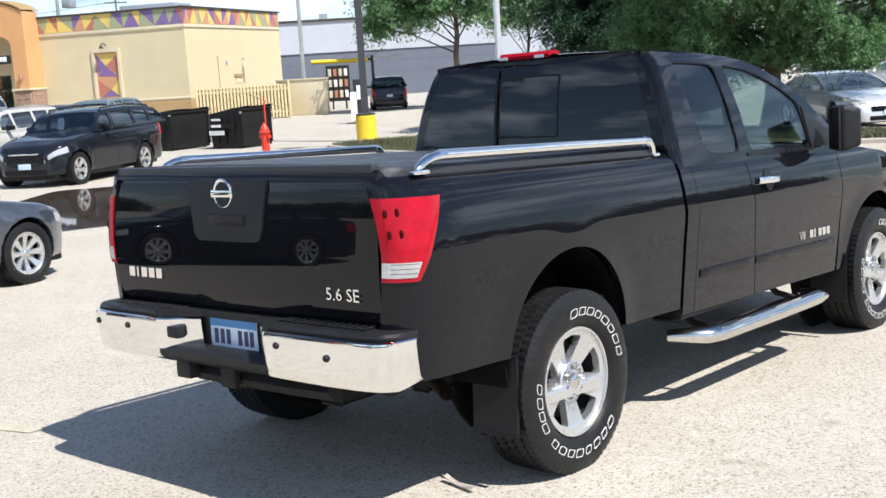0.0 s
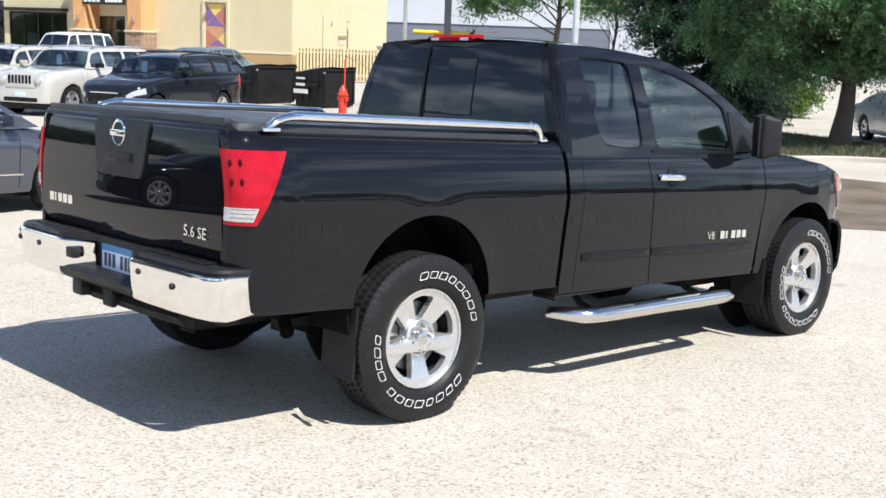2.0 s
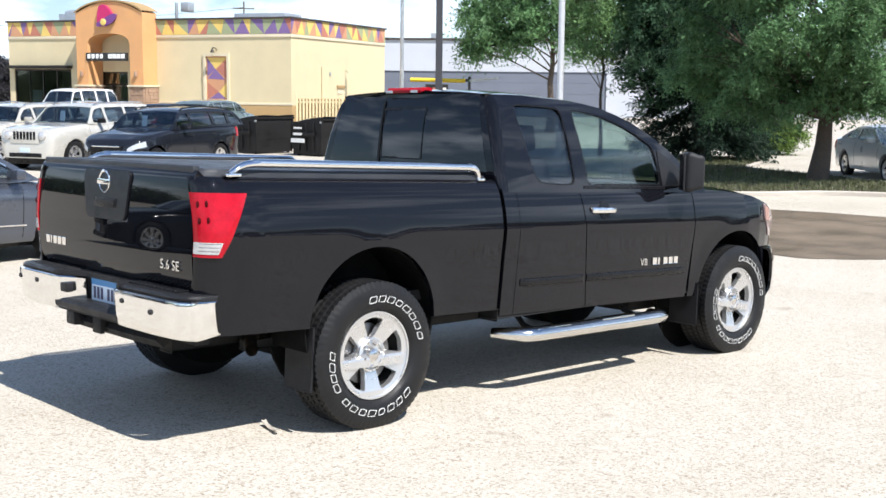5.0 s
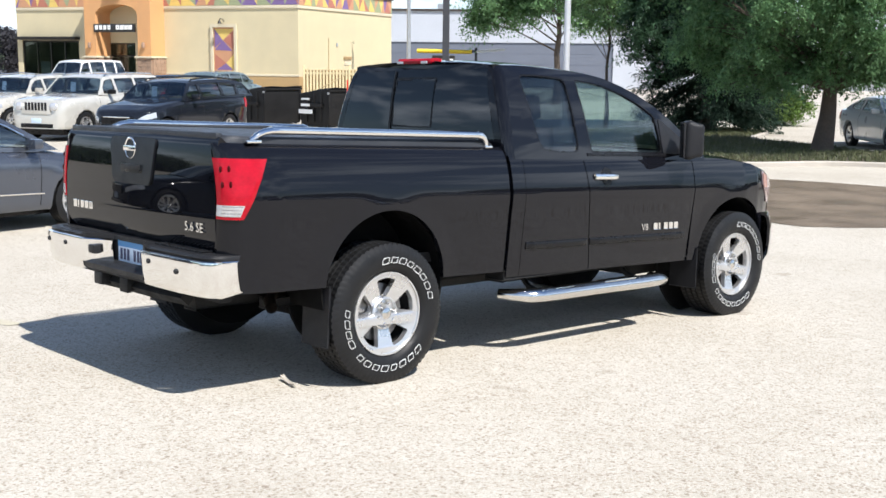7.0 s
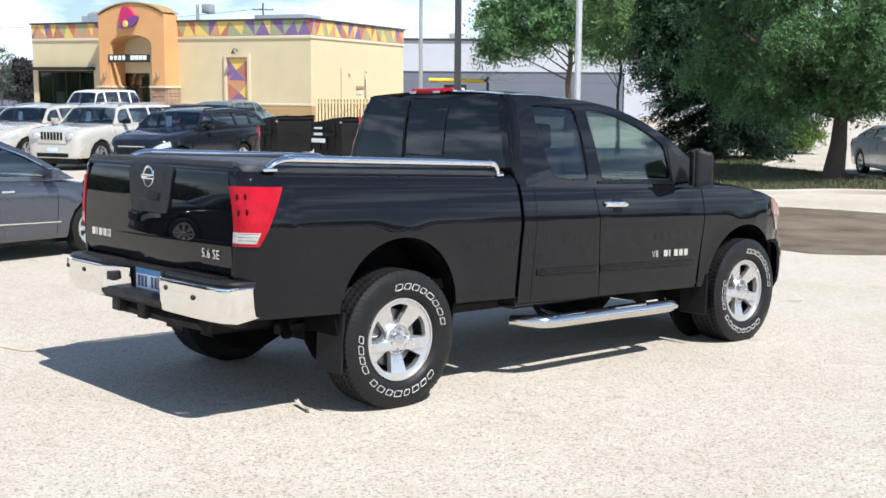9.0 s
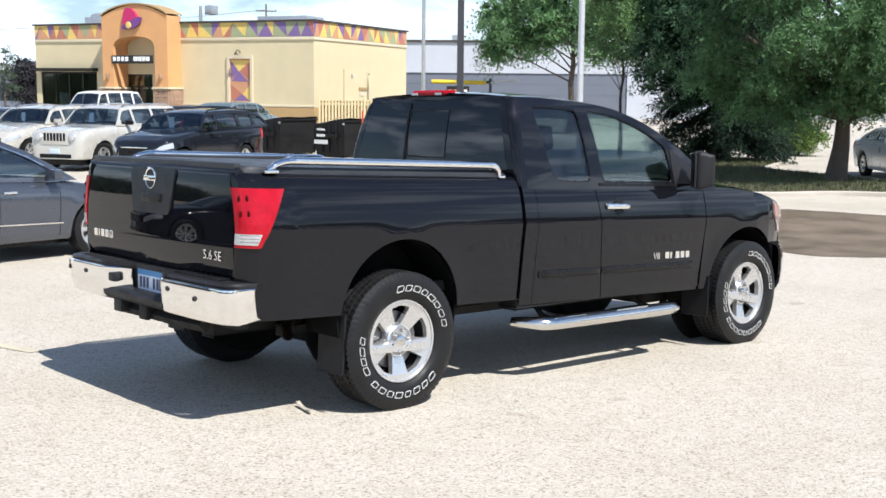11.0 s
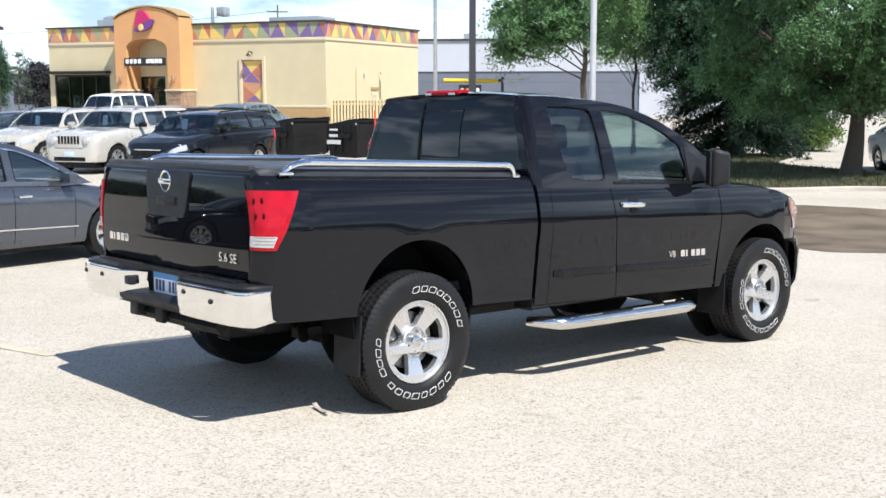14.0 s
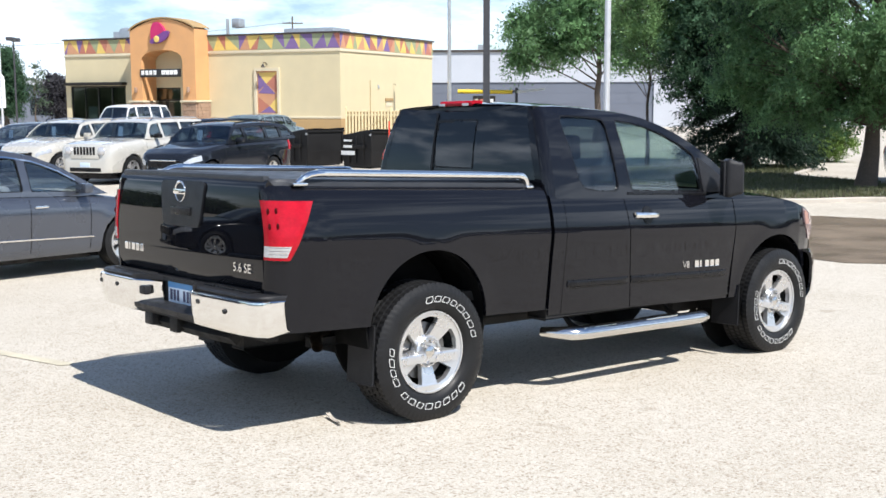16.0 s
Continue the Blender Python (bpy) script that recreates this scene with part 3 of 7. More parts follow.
    # inner arch liners
    for cx, cz, r in ARCHES:
        rows = []
        for a in np.linspace(-0.25, math.pi + 0.25, 26):
            rows.append([rk(cx + (r + 0.012) * math.cos(a), side * y, cz + (r + 0.012) * math.sin(a)) for y in (0.93, 0.8, 0.62)])
        part("arch_liner", sheet(rows, 0.01), ARCH_DARK, pickup)
        bm = bmesh.new()
        add_lathe(bm, [(0.001, 0.62), (r + 0.02, 0.62), (r + 0.02, 0.6), (0.001, 0.6)], 30)
        ob = part("arch_wall", bm, ARCH_DARK, pickup)
        ob.matrix_basis = Matrix.Translation(rk(cx, 0, cz)) @ Matrix.Diagonal((1, side, 1, 1))

    # mud flaps
    for fx, z1 in ((0.80, 0.60), (4.275, 0.56)):
        bm = box(fx - 0.008, fx + 0.008, side * 0.745, side * 0.965, 0.255, z1, bevel=0.006)
        for v in bm.verts:
            v.co.x -= 0.05 * (0.6 - v.co.z) if fx < 2 else 0.03 * (0.6 - v.co.z)
        part("mud_flap", bm, PLASTIC, pickup)

    # running board: a bright flattened tube with three tread pads, on brackets
    yb = side * 0.988
    path = [(2.31, side * 0.80, 0.385), (2.37, side * 0.90, 0.385), (2.43, side * 0.965, 0.384), (2.52, yb, 0.383), (2.7, yb, 0.380), (3.1, yb, 0.376), (3.5, yb, 0.372), (3.72, yb, 0.370), (3.79, side * 0.985, 0.370), (3.83, side * 0.95, 0.370), (3.85, side * 0.86, 0.372)]
    board = part("running_board", tube(path, [0.04, 0.052] + [0.060] * 7 + [0.052, 0.042], 18, 0.78), STEEL, pickup, "polished oval tube side step")
    for px0, px1 in ((2.48, 2.80), (3.12, 3.46)):
        part("step_pad", box(px0, px1, yb - 0.036, yb + 0.036, 0.408, 0.422, bevel=0.005), STEEL, board)
    for bx in (2.62, 3.66):
        part("bracket", tube([(bx, yb, 0.35), (bx, side * 0.78, 0.40), (bx, side * 0.66, 0.52)], 0.02, 8), DARK_METAL, board)

    # wheels
    make_wheel(pickup, (1.205, side * 0.872, 0.405), side)
    make_wheel(pickup, (4.752, side * 0.872, 0.400), side, turn=9)

# ---- lettering-like badges on the sides
for side in (-1, 1):
    bm = words("V8", 0.070, 0.003)
    for v in bm.verts:
        v.co = Vector((v.co.x, -v.co.z, v.co.y))
    if side > 0:
        for v in bm.verts:
            v.co.x, v.co.y = -v.co.x, -v.co.y
    x = 3.57 if side < 0 else 4.0
    for v in bm.verts:
        v.co = rk(v.co.x + x, v.co.y + side * (half_width(x, 0.79) + 0.004), v.co.z + 0.772)
    for b in pieces(bm):
        part("badge_letter", b, CHROME, pickup, smooth=0)
    for k in range(5):
        x0 = 3.70 + k * 0.061 if side < 0 else 3.87 - k * 0.061
        wd = 0.030 if k == 1 else 0.058
        bm = bmesh.new()
        yy = side * (half_width(3.8, 0.79) + 0.002)
        add_box(bm, x0 + (0.004 if k == 1 else 0.006), x0 + wd - 0.006, yy, yy + side * 0.006, 0.774, 0.822, bevel=0.0025)
        for v in bm.verts:
            v.co = rk(*v.co)
        part("badge_block", bm, CHROME, pickup, smooth=0)

# ---- cab
def cab_y(z):
    return smooth_at(z, [1.27, 1.40, 1.55, 1.70, 1.80, 1.845, 1.875], [0.950, 0.926, 0.886, 0.836, 0.795, 0.768, 0.728])


OUTER = [(2.272, 1.27), (2.273, 1.35), (2.281, 1.47), (2.302, 1.65), (2.328, 1.79), (2.350, 1.875), (2.6, 1.882), (2.92, 1.876), (3.15, 1.862), (3.32, 1.838), (3.5, 1.79), (3.66, 1.735), (3.82, 1.66), (3.98, 1.565), (4.12, 1.47), (4.24, 1.385), (4.34, 1.31), (4.345, 1.27), (3.8, 1.27), (3.3, 1.27), (2.95, 1.27), (2.6, 1.27)]
WIN_Q = rounded([(2.455, 1.822), (2.68, 1.826), (2.902, 1.816), (2.905, 1.57), (2.905, 1.322), (2.70, 1.322), (2.56, 1.335), (2.515, 1.40), (2.485, 1.60)], 0.05)
WIN_D = rounded([(3.005, 1.812), (3.16, 1.802), (3.32, 1.778), (3.5, 1.728), (3.66, 1.665), (3.80, 1.588), (3.825, 1.45), (3.825, 1.322), (3.4, 1.322), (3.03, 1.322), (3.015, 1.56)], 0.025)


def cab_place(side, lift=0.0):
    return lambda u, v, d: rk(u, side * (cab_y(v) + lift - d), v)


for side in (-1, 1):
    part("cab_side", plate(OUTER, [WIN_Q, WIN_D], cab_place(side), 0.045), PAINT_BLACK, pickup, smooth=30)
    for name, win, g, tone in (("quarter_window", (2.45, 2.915, lambda x: 1.31, lambda x: 1.832), GLASS_QUARTER, "dark privacy glass"), ("door_window", (2.995, 3.835, lambda x: 1.312, lambda x: smooth_at(x, [3.0, 3.16, 3.32, 3.5, 3.66, 3.8, 3.84], [1.822, 1.812, 1.788, 1.738, 1.675, 1.60, 1.56])), GLASS_CLEAR, "")):
        x0, x1, lo, hi = win
        rows = [[rk(x, side * (cab_y(z) - 0.009), z) for z in np.linspace(lo(x), hi(x), 7)] for x in np.linspace(x0, x1, 14)]
        ob = part(name, sheet(rows, 0.004), g, pickup, tone)
        ob.visible_shadow = False
    # belt trim, window seals, sail
    rows = [[rk(x, side * (cab_y(z) + l), z) for z, l in ((1.300, 0.0), (1.303, 0.006), (1.316, 0.006), (1.322, -0.006))] for x in np.linspace(2.985, 3.86, 10)]
    part("belt_trim", sheet(rows, 0.004), TRIM_BLACK, pickup)
    for loop in (WIN_Q, WIN_D):
        n = len(loop)
        cx, cz = sum(p[0] for p in loop) / n, sum(p[1] for p in loop) / n
        inner = [(cx + (u - cx) * 0.972, cz + (v - cz) * 0.965) for u, v in loop]
        part("window_seal", plate(loop, [inner], cab_place(side, -0.002), 0.02), TRIM_BLACK, pickup, smooth=0)
    sail = [(3.83, 1.575), (3.98, 1.49), (4.12, 1.40), (4.215, 1.325), (3.83, 1.318)]
    part("mirror_sail", plate(rounded(sail, 0.02), [], cab_place(side, 0.006), 0.02), PLASTIC, pickup)
    # door mirror: tall housing on a short arm, glass facing back
    bm = box(-0.065, 0.075, -0.078, 0.078, -0.14, 0.14, bevel=0.042, seg=4)
    for v in bm.verts:
        if v.co.x > 0:
            v.co.y *= 0.8
            v.co.z *= 0.86
    mir = part("door_mirror", bm, PLASTIC, pickup, "tall black tow mirror")
    mir.matrix_basis = Matrix.Translation(rk(3.945, side * 1.105, 1.425)) @ Matrix.Rotation(radians(side * 43), 4, "Z")
    part("mirror_glass", box(-0.064, -0.060, -0.058, 0.058, -0.118, 0.118, bevel=0.002), MIRROR, mir)
    for z0, z1 in ((-0.127, -0.118), (0.118, 0.127)):
        part("glass_surround", box(-0.074, -0.060, -0.066, 0.066, z0, z1, bevel=0.003), PLASTIC, mir)
    for y0, y1 in ((-0.066, -0.058), (0.058, 0.066)):
        part("glass_surround", box(-0.074, -0.060, y0, y1, -0.118, 0.118, bevel=0.003), PLASTIC, mir)
    arm = part("arm", tube([(0.03, -side * 0.06, -0.06), (0.05, -side * 0.16, -0.06), (0.08, -side * 0.21, -0.06)], 0.035, 10), PLASTIC, mir)


def across(x, z_edge, y_edge, crown, n=17):
    return [rk(x, y_edge * math.sin(t), z_edge + crown * (math.cos(t) ** 1.5 if abs(t) < math.pi / 2 else 0)) for t in np.linspace(-math.pi / 2, math.pi / 2, n)]


def edge_z(x):
    o = [p for p in OUTER[5:17]]
    return smooth_at(x, [p[0] for p in o], [p[1] for p in o])


rows = [across(x, edge_z(x), cab_y(edge_z(x)) - 0.004, smooth_at(x, [2.29, 2.36, 2.5, 3.0, 3.4], [0.0, 0.028, 0.044, 0.05, 0.046])) for x in [2.292, 2.30, 2.33, 2.36, 2.42, 2.5, 2.6, 2.7, 2.8, 2.9, 3.0, 3.1, 3.2, 3.3, 3.38]]
part("roof", sheet(rows, 0.03), PAINT_BLACK, pickup, smooth=40)
rows = [across(x, edge_z(x), cab_y(edge_z(x)) - 0.02, smooth_at(x, [3.38, 4.34], [0.046, 0.07])) for x in np.linspace(3.385, 4.33, 14)]
ws = part("windshield", sheet(rows, 0.006), GLASS_CLEAR, pickup)
ws.visible_shadow = False


# cab back: painted frame with three panes of dark glass
def back_place(lift=0.0):
    def place(u, v, d):
        x = smooth_at(v, [1.27, 1.35, 1.47, 1.65, 1.79, 1.875], [2.218, 2.219, 2.227, 2.248, 2.275, 2.298]) - 0.035 * (1 - (u / 0.95) ** 2)
        return rk(x - lift + d, u, v)
    return place


def back_outline(n=24):
    left = [(-cab_y(z) + 0.052, z) for z in np.linspace(1.27, 1.875, 10)]
    topz = [(y, 1.875 + 0.024 * (1 - (y / 0.73) ** 2)) for y in np.linspace(-0.665, 0.665, 13)]
    right = [(cab_y(z) - 0.052, z) for z in np.linspace(1.875, 1.27, 10)]
    bottom = [(y, 1.27) for y in np.linspace(0.88, -0.88, 13)]
    return left + topz + right + bottom


for side in (-1, 1):
    rows = []
    for z in np.linspace(1.272, 1.872, 14):
        xb = smooth_at(z, [1.27, 1.35, 1.47, 1.65, 1.79, 1.875], [2.218, 2.219, 2.227, 2.248, 2.275, 2.298]) - 0.004
        rows.append([rk(xb + 0.056 * (1 - math.cos(a)), side * (cab_y(z) - 0.056 * (1 - math.sin(a))), z) for a in np.linspace(0, math.pi / 2, 9)])
    part("cab_pillar", sheet(rows, 0.02), PAINT_BLACK, pickup, smooth=60)
PANES = []
for y0, y1 in ((-0.69, 0.142), (0.156, 0.69)):
    top0, top1 = 1.832, 1.832
    b0 = y0 if abs(y0) < 0.5 else y0 * 1.19
    b1 = y1 if abs(y1) < 0.5 else y1 * 1.19
    PANES.append(rounded([(b0, 1.40), ((b0 + b1) / 2, 1.395), (b1, 1.40), ((b1 + y1) / 2, 1.62), (y1, top1), ((y0 + y1) / 2, 1.838), (y0, top0), ((b0 + y0) / 2, 1.62)], 0.03))
part("cab_back", plate(back_outline(), PANES, back_place(), 0.04), PAINT_BLACK, pickup, smooth=30)
for k, pane in enumerate(PANES):
    ys = [p[0] for p in pane]
    y0, y1 = min(ys) - 0.012, max(ys) + 0.012
    zlo, zhi = 1.385, 1.845
    rows = [[back_place(-0.006 if k else -0.003)(y * smooth_at(z, [1.39, 1.84], [1.0, 0.84]) if abs(y) > 0.5 else y, z, 0) for z in np.linspace(zlo, zhi, 6)] for y in np.linspace(y0, y1, 9)]
    ob = part("rear_window_pane", sheet(rows, 0.004), GLASS_DARK, pickup)
    ob.visible_shadow = False
bm = bmesh.new()
rows = []
for y in np.linspace(-0.175, 0.15, 13):
    rows.append([rk(x + 0.004, y, z) for x, z in ((2.285, 1.884), (2.262, 1.887), (2.256, 1.905), (2.268, 1.922), (2.32, 1.927), (2.36, 1.923))])
lampb = part("high_brake_lamp", sheet(rows, 0.02), RED_LENS, pickup, "red high-mounted brake lamp")
for y in (-0.12, 0.12):
    part("cargo_lens", box(2.249, 2.257, y - 0.03, y + 0.03, 1.885, 1.902, bevel=0.002), CLEAR_LENS, lampb)

rows = [[back_place(0.004)(y, z, 0) for z in np.linspace(1.395, 1.838, 6)] for y in (0.144, 0.151, 0.158)]
part("window_bar", sheet(rows, 0.006), TRIM_BLACK, pickup)
slot = rounded([(-0.262, 1.452), (0.138, 1.452), (0.138, 1.792), (-0.262, 1.792)], 0.02)
hole = rounded([(-0.248, 1.466), (0.126, 1.466), (0.126, 1.772), (-0.248, 1.772)], 0.016)
part("slider_frame", plate(slot, [hole], back_place(0.004), 0.012), TRIM_BLACK, pickup, "satin black sliding window frame", smooth=0)
rows = [[back_place(0.002)(y, z, 0) for z in np.linspace(1.46, 1.78, 5)] for y in np.linspace(-0.255, -0.03, 5)]
part("sliding_pane", sheet(rows, 0.004), GLASS_DARK, pickup).visible_shadow = False
# hood, cowl, nose
rows = []
for x in np.linspace(4.30, 5.56, 22):
    zc = smooth_at(x, [4.30, 4.6, 4.9, 5.2, 5.36, 5.48, 5.56], [1.345, 1.335, 1.312, 1.262, 1.205, 1.12, 1.0])
    ze = smooth_at(x, [4.17, 4.6, 4.95, 5.2, 5.36, 5.48, 5.56], [1.30, 1.287, 1.252, 1.192, 1.122, 1.032, 0.952])
    we = half_width(x, min(ze, 1.30)) - front_inset(x) - 0.012
    rows.append([rk(x + 0.05 * (1 - u * u), we * u, ze + (zc - ze) * (1 - abs(u) ** 3.5)) for u in np.linspace(-1, 1, 21)])
part("hood", sheet(rows, 0.02), PAINT_BLACK, pickup, smooth=40)
part("cowl", box(4.15, 4.40, -0.86, 0.86, 1.18, 1.275, bevel=0.02), PLASTIC, pickup)
bm = bmesh.new()
prof = [(0.43, 0.10), (0.45, 0.035), (0.52, 0.008), (0.62, 0.0), (0.75, 0.0), (0.81, 0.008), (0.845, 0.022), (0.86, 0.06)]
rows = []
for k in range(31):
    u = -1 + k / 15
    y = 1.0 * (abs(u) ** 0.70) * (1 if u > 0 else -1)
    x = 5.72 - 0.50 * abs(u) ** 3.2
    rows.append([rk(x - d, y - d * u, z) for z, d in prof])
part("front_bumper", sheet(rows, 0.02), PAINT_BLACK, pickup)
nose = part("grille", box(5.47, 5.63, -0.52, 0.52, 0.82, 1.12, bevel=0.02), CHROME, pickup)
for k in range(4):
    part("grille_bar", box(5.63, 5.64, -0.46 + k * 0.24, -0.28 + k * 0.24, 0.86, 1.08, bevel=0.004), TRIM_BLACK, nose)
for side in (-1, 1):
    rows = []
    for x in np.linspace(5.14, 5.555, 12):
        zt = smooth_at(x, [4.95, 5.2, 5.36, 5.48, 5.56], [1.25, 1.19, 1.12, 1.03, 0.95]) - 0.012
        zb = smooth_at(x, [5.14, 5.25, 5.56], [1.08, 0.94, 0.89])
        rows.append([rk(x, side * (half_width(x, z) - front_inset(x) + 0.008), z) for z in np.linspace(zb, zt, 6)])
    hl = part("head_lamp", sheet(rows, 0.02), HEAD_LENS, pickup, "clear wraparound headlamp")
    rows = []
    for x in np.linspace(5.15, 5.22, 4):
        zt = smooth_at(x, [4.95, 5.2, 5.36], [1.25, 1.19, 1.12]) - 0.03
        rows.append([rk(x, side * (half_width(x, z) - front_inset(x) + 0.013), z) for z in np.linspace(1.06, zt, 4)])
    part("side_marker", sheet(rows, 0.004), AMBER_LENS, hl)
    part("core_support", box(5.20, 5.46, side * 0.45, side * 0.80, 0.60, 1.0, bevel=0.02), DARK_METAL, pickup)

# bed: floor, inner walls, tonneau, tailgate
part("bed_floor", box(0.16, 2.17, -0.86, 0.86, 0.66, 0.72), DARK_METAL, pickup)
part("bed_front_wall", box(2.12, 2.17, -0.90, 0.90, 0.62, 1.28, bevel=0.01), PAINT_BLACK, pickup)
rows = []
for x in [0.186, 0.192, 0.206, 0.23] + np.linspace(0.3, 2.05, 9).tolist() + [2.10, 2.125, 2.13]:
    ex = 0.0 if 0.21 < x < 2.1 else 0.018
    nar = smooth_at(x, [0.186, 0.25, 0.36], [0.905, 0.97, 1.0])
    rows.append([rk(x, y * nar, z - ex - (0.010 if abs(y) > 0.87 else 0) + 0.004 * math.sin(x * 2.1) * math.sin(y * 3)) for y, z in [(-0.892, 1.348), (-0.888, 1.384), (-0.872, 1.398), (-0.7, 1.402), (-0.4, 1.406), (0, 1.408), (0.4, 1.406), (0.7, 1.402), (0.872, 1.398), (0.888, 1.384), (0.892, 1.348)]])
part("tonneau_cover", sheet(rows, 0.004), VINYL, pickup, "soft black vinyl bed cover")
part("tonneau_seal", box(0.176, 0.215, -0.815, 0.815, 1.412, 1.450, bevel=0.010), VINYL, pickup)
for side in (-1, 1):
    y = side * 0.895
    x0 = 0.33 if side < 0 else 0.46
    pth = [rk(x0 + dx, y, z) for dx, z in ((0.0, 1.368), (0.02, 1.378), (0.05, 1.396), (0.085, 1.410), (0.12, 1.417), (0.17, 1.419))]
    rail = part("bed_rail", tube([rk(x, y, 1.421) for x in (x0 + 0.13, 0.9, 1.5, 2.02)], 0.0225, 16), CHROME, pickup, "polished tubular bed rail")
    part("rail_claw", tube(pth, [0.012, 0.017, 0.021, 0.023, 0.025, 0.025], 12, 0.8), CHROME, rail)
    part("rail_foot", box(x0 - 0.03, x0 + 0.06, y - 0.022, y + 0.022, 1.352, 1.368, bevel=0.006), CHROME, rail).data.transform(Matrix.Translation((0, 0, RAKE * 1.85)))
    pth = [rk(x, y, z) for x, z in ((1.99, 1.420), (2.02, 1.417), (2.045, 1.403), (2.06, 1.385), (2.068, 1.362), (2.07, 1.35))]
    part("rail_claw", tube(pth, [0.025, 0.025, 0.022, 0.019, 0.016, 0.015], 12), CHROME, rail)
    part("rail_foot", box(2.045, 2.105, y - 0.022, y + 0.022, 1.346, 1.360, bevel=0.006), CHROME, rail)

TG = 0.845


def gate_x(y, z):
    """The tailgate's outer face: a soft crown, a crease low down, curving off at the top."""
    return 0.148 + smooth_at(z, [0.775, 0.80, 0.84, 0.93, 1.0, 1.10, 1.20, 1.30, 1.36, 1.382], [0.030, 0.014, 0.004, -0.002, 0.0, 0.003, 0.007, 0.013, 0.024, 0.042]) - 0.008 * (1 - (y / 0.8) ** 2)


rows = []
for y in np.linspace(-TG, TG, 33):
    rows.append([rk(gate_x(y, z), y, z) for z in [0.775, 0.80, 0.82, 0.84, 0.88, 0.92, 0.95, 1.0, 1.05, 1.1, 1.16, 1.22, 1.28, 1.33, 1.36, 1.378]])
gate = part("tailgate", sheet(rows, 0.05), PAINT_BLACK, pickup)
panel_out = rounded([(-0.255, 1.352), (0.262, 1.352), (0.215, 1.085), (-0.208, 1.085)], 0.045)
part("handle_bezel", plate(panel_out, [], lambda u, v, d: rk(gate_x(u, v) - 0.012 + 0.02 * max(0, abs(u) * 6 - 1.2) ** 2 * 0.05 + d, u, v), 0.03), PANEL_GREY, gate, "charcoal centre panel")
part("handle_recess", box(0.134, 0.144, -0.125, 0.125, 1.135, 1.20, bevel=0.001), TRIM_BLACK, gate)
hnd = box(0.126, 0.136, -0.105, 0.105, 1.165, 1.195, bevel=0.004)
part("gate_handle", hnd, PLASTIC, gate)
for ob in gate.children:
    if ob.name.startswith(("handle_recess", "gate_handle")):
        ob.data.transform(Matrix.Translation((0, 0, RAKE * 2.1)))
ring = bmesh.new()
add_lathe(ring, [(0.0495, 0.0), (0.0495, -0.010), (0.056, -0.014), (0.0625, -0.010), (0.0625, 0.0)], 36, "x")
add_box(ring, -0.017, -0.002, -0.070, 0.070, -0.0145, 0.0145, bevel=0.003)
for v in ring.verts:
    v.co.z *= 1.04
em = part("emblem", ring, CHROME, gate, "chrome ring with a bar across")
em.matrix_basis = Matrix.Translation(rk(0.152, 0.022, 1.288))
# chrome blocks low on the gate, and the trim lettering
for k, (y0, wd) in enumerate(((0.745, 0.05), (0.685, 0.02), (0.65, 0.05), (0.592, 0.05), (0.535, 0.05))):
    bm = bmesh.new()
    gx = gate_x(y0, 0.94) - 0.006
    add_box(bm, gx, gx + 0.008, y0 - wd + 0.004, y0 - 0.004, 0.898, 0.944, bevel=0.0025)
    for v in bm.verts:
        v.co = rk(*v.co)
    part("badge_block", bm, CHROME, gate, smooth=0)
bm = words("5.6 SE", 0.072, 0.004)
for v in bm.verts:
    v.co = rk(gate_x(-0.6, 0.89) - 0.004 - v.co.z, -0.562 - v.co.x * 1.04, v.co.y + 0.872)
for b in pieces(bm):
    part("badge_letter", b, CHROME, gate, smooth=0)

# rear bumper
def bump_plan(s):
    """Plan of the bumper's face, s from 0 at the middle to 1 at the corner's end."""
    y = smooth_at(s, [0, 0.76, 0.84, 0.9, 0.94, 1.0], [0.0, 0.80, 0.900, 0.940, 0.953, 0.958])
    x = smooth_at(s, [0, 0.3, 0.76, 0.84, 0.9, 0.94, 1.0], [0.012, 0.014, 0.022, 0.038, 0.078, 0.125, 0.205])
    return x, y


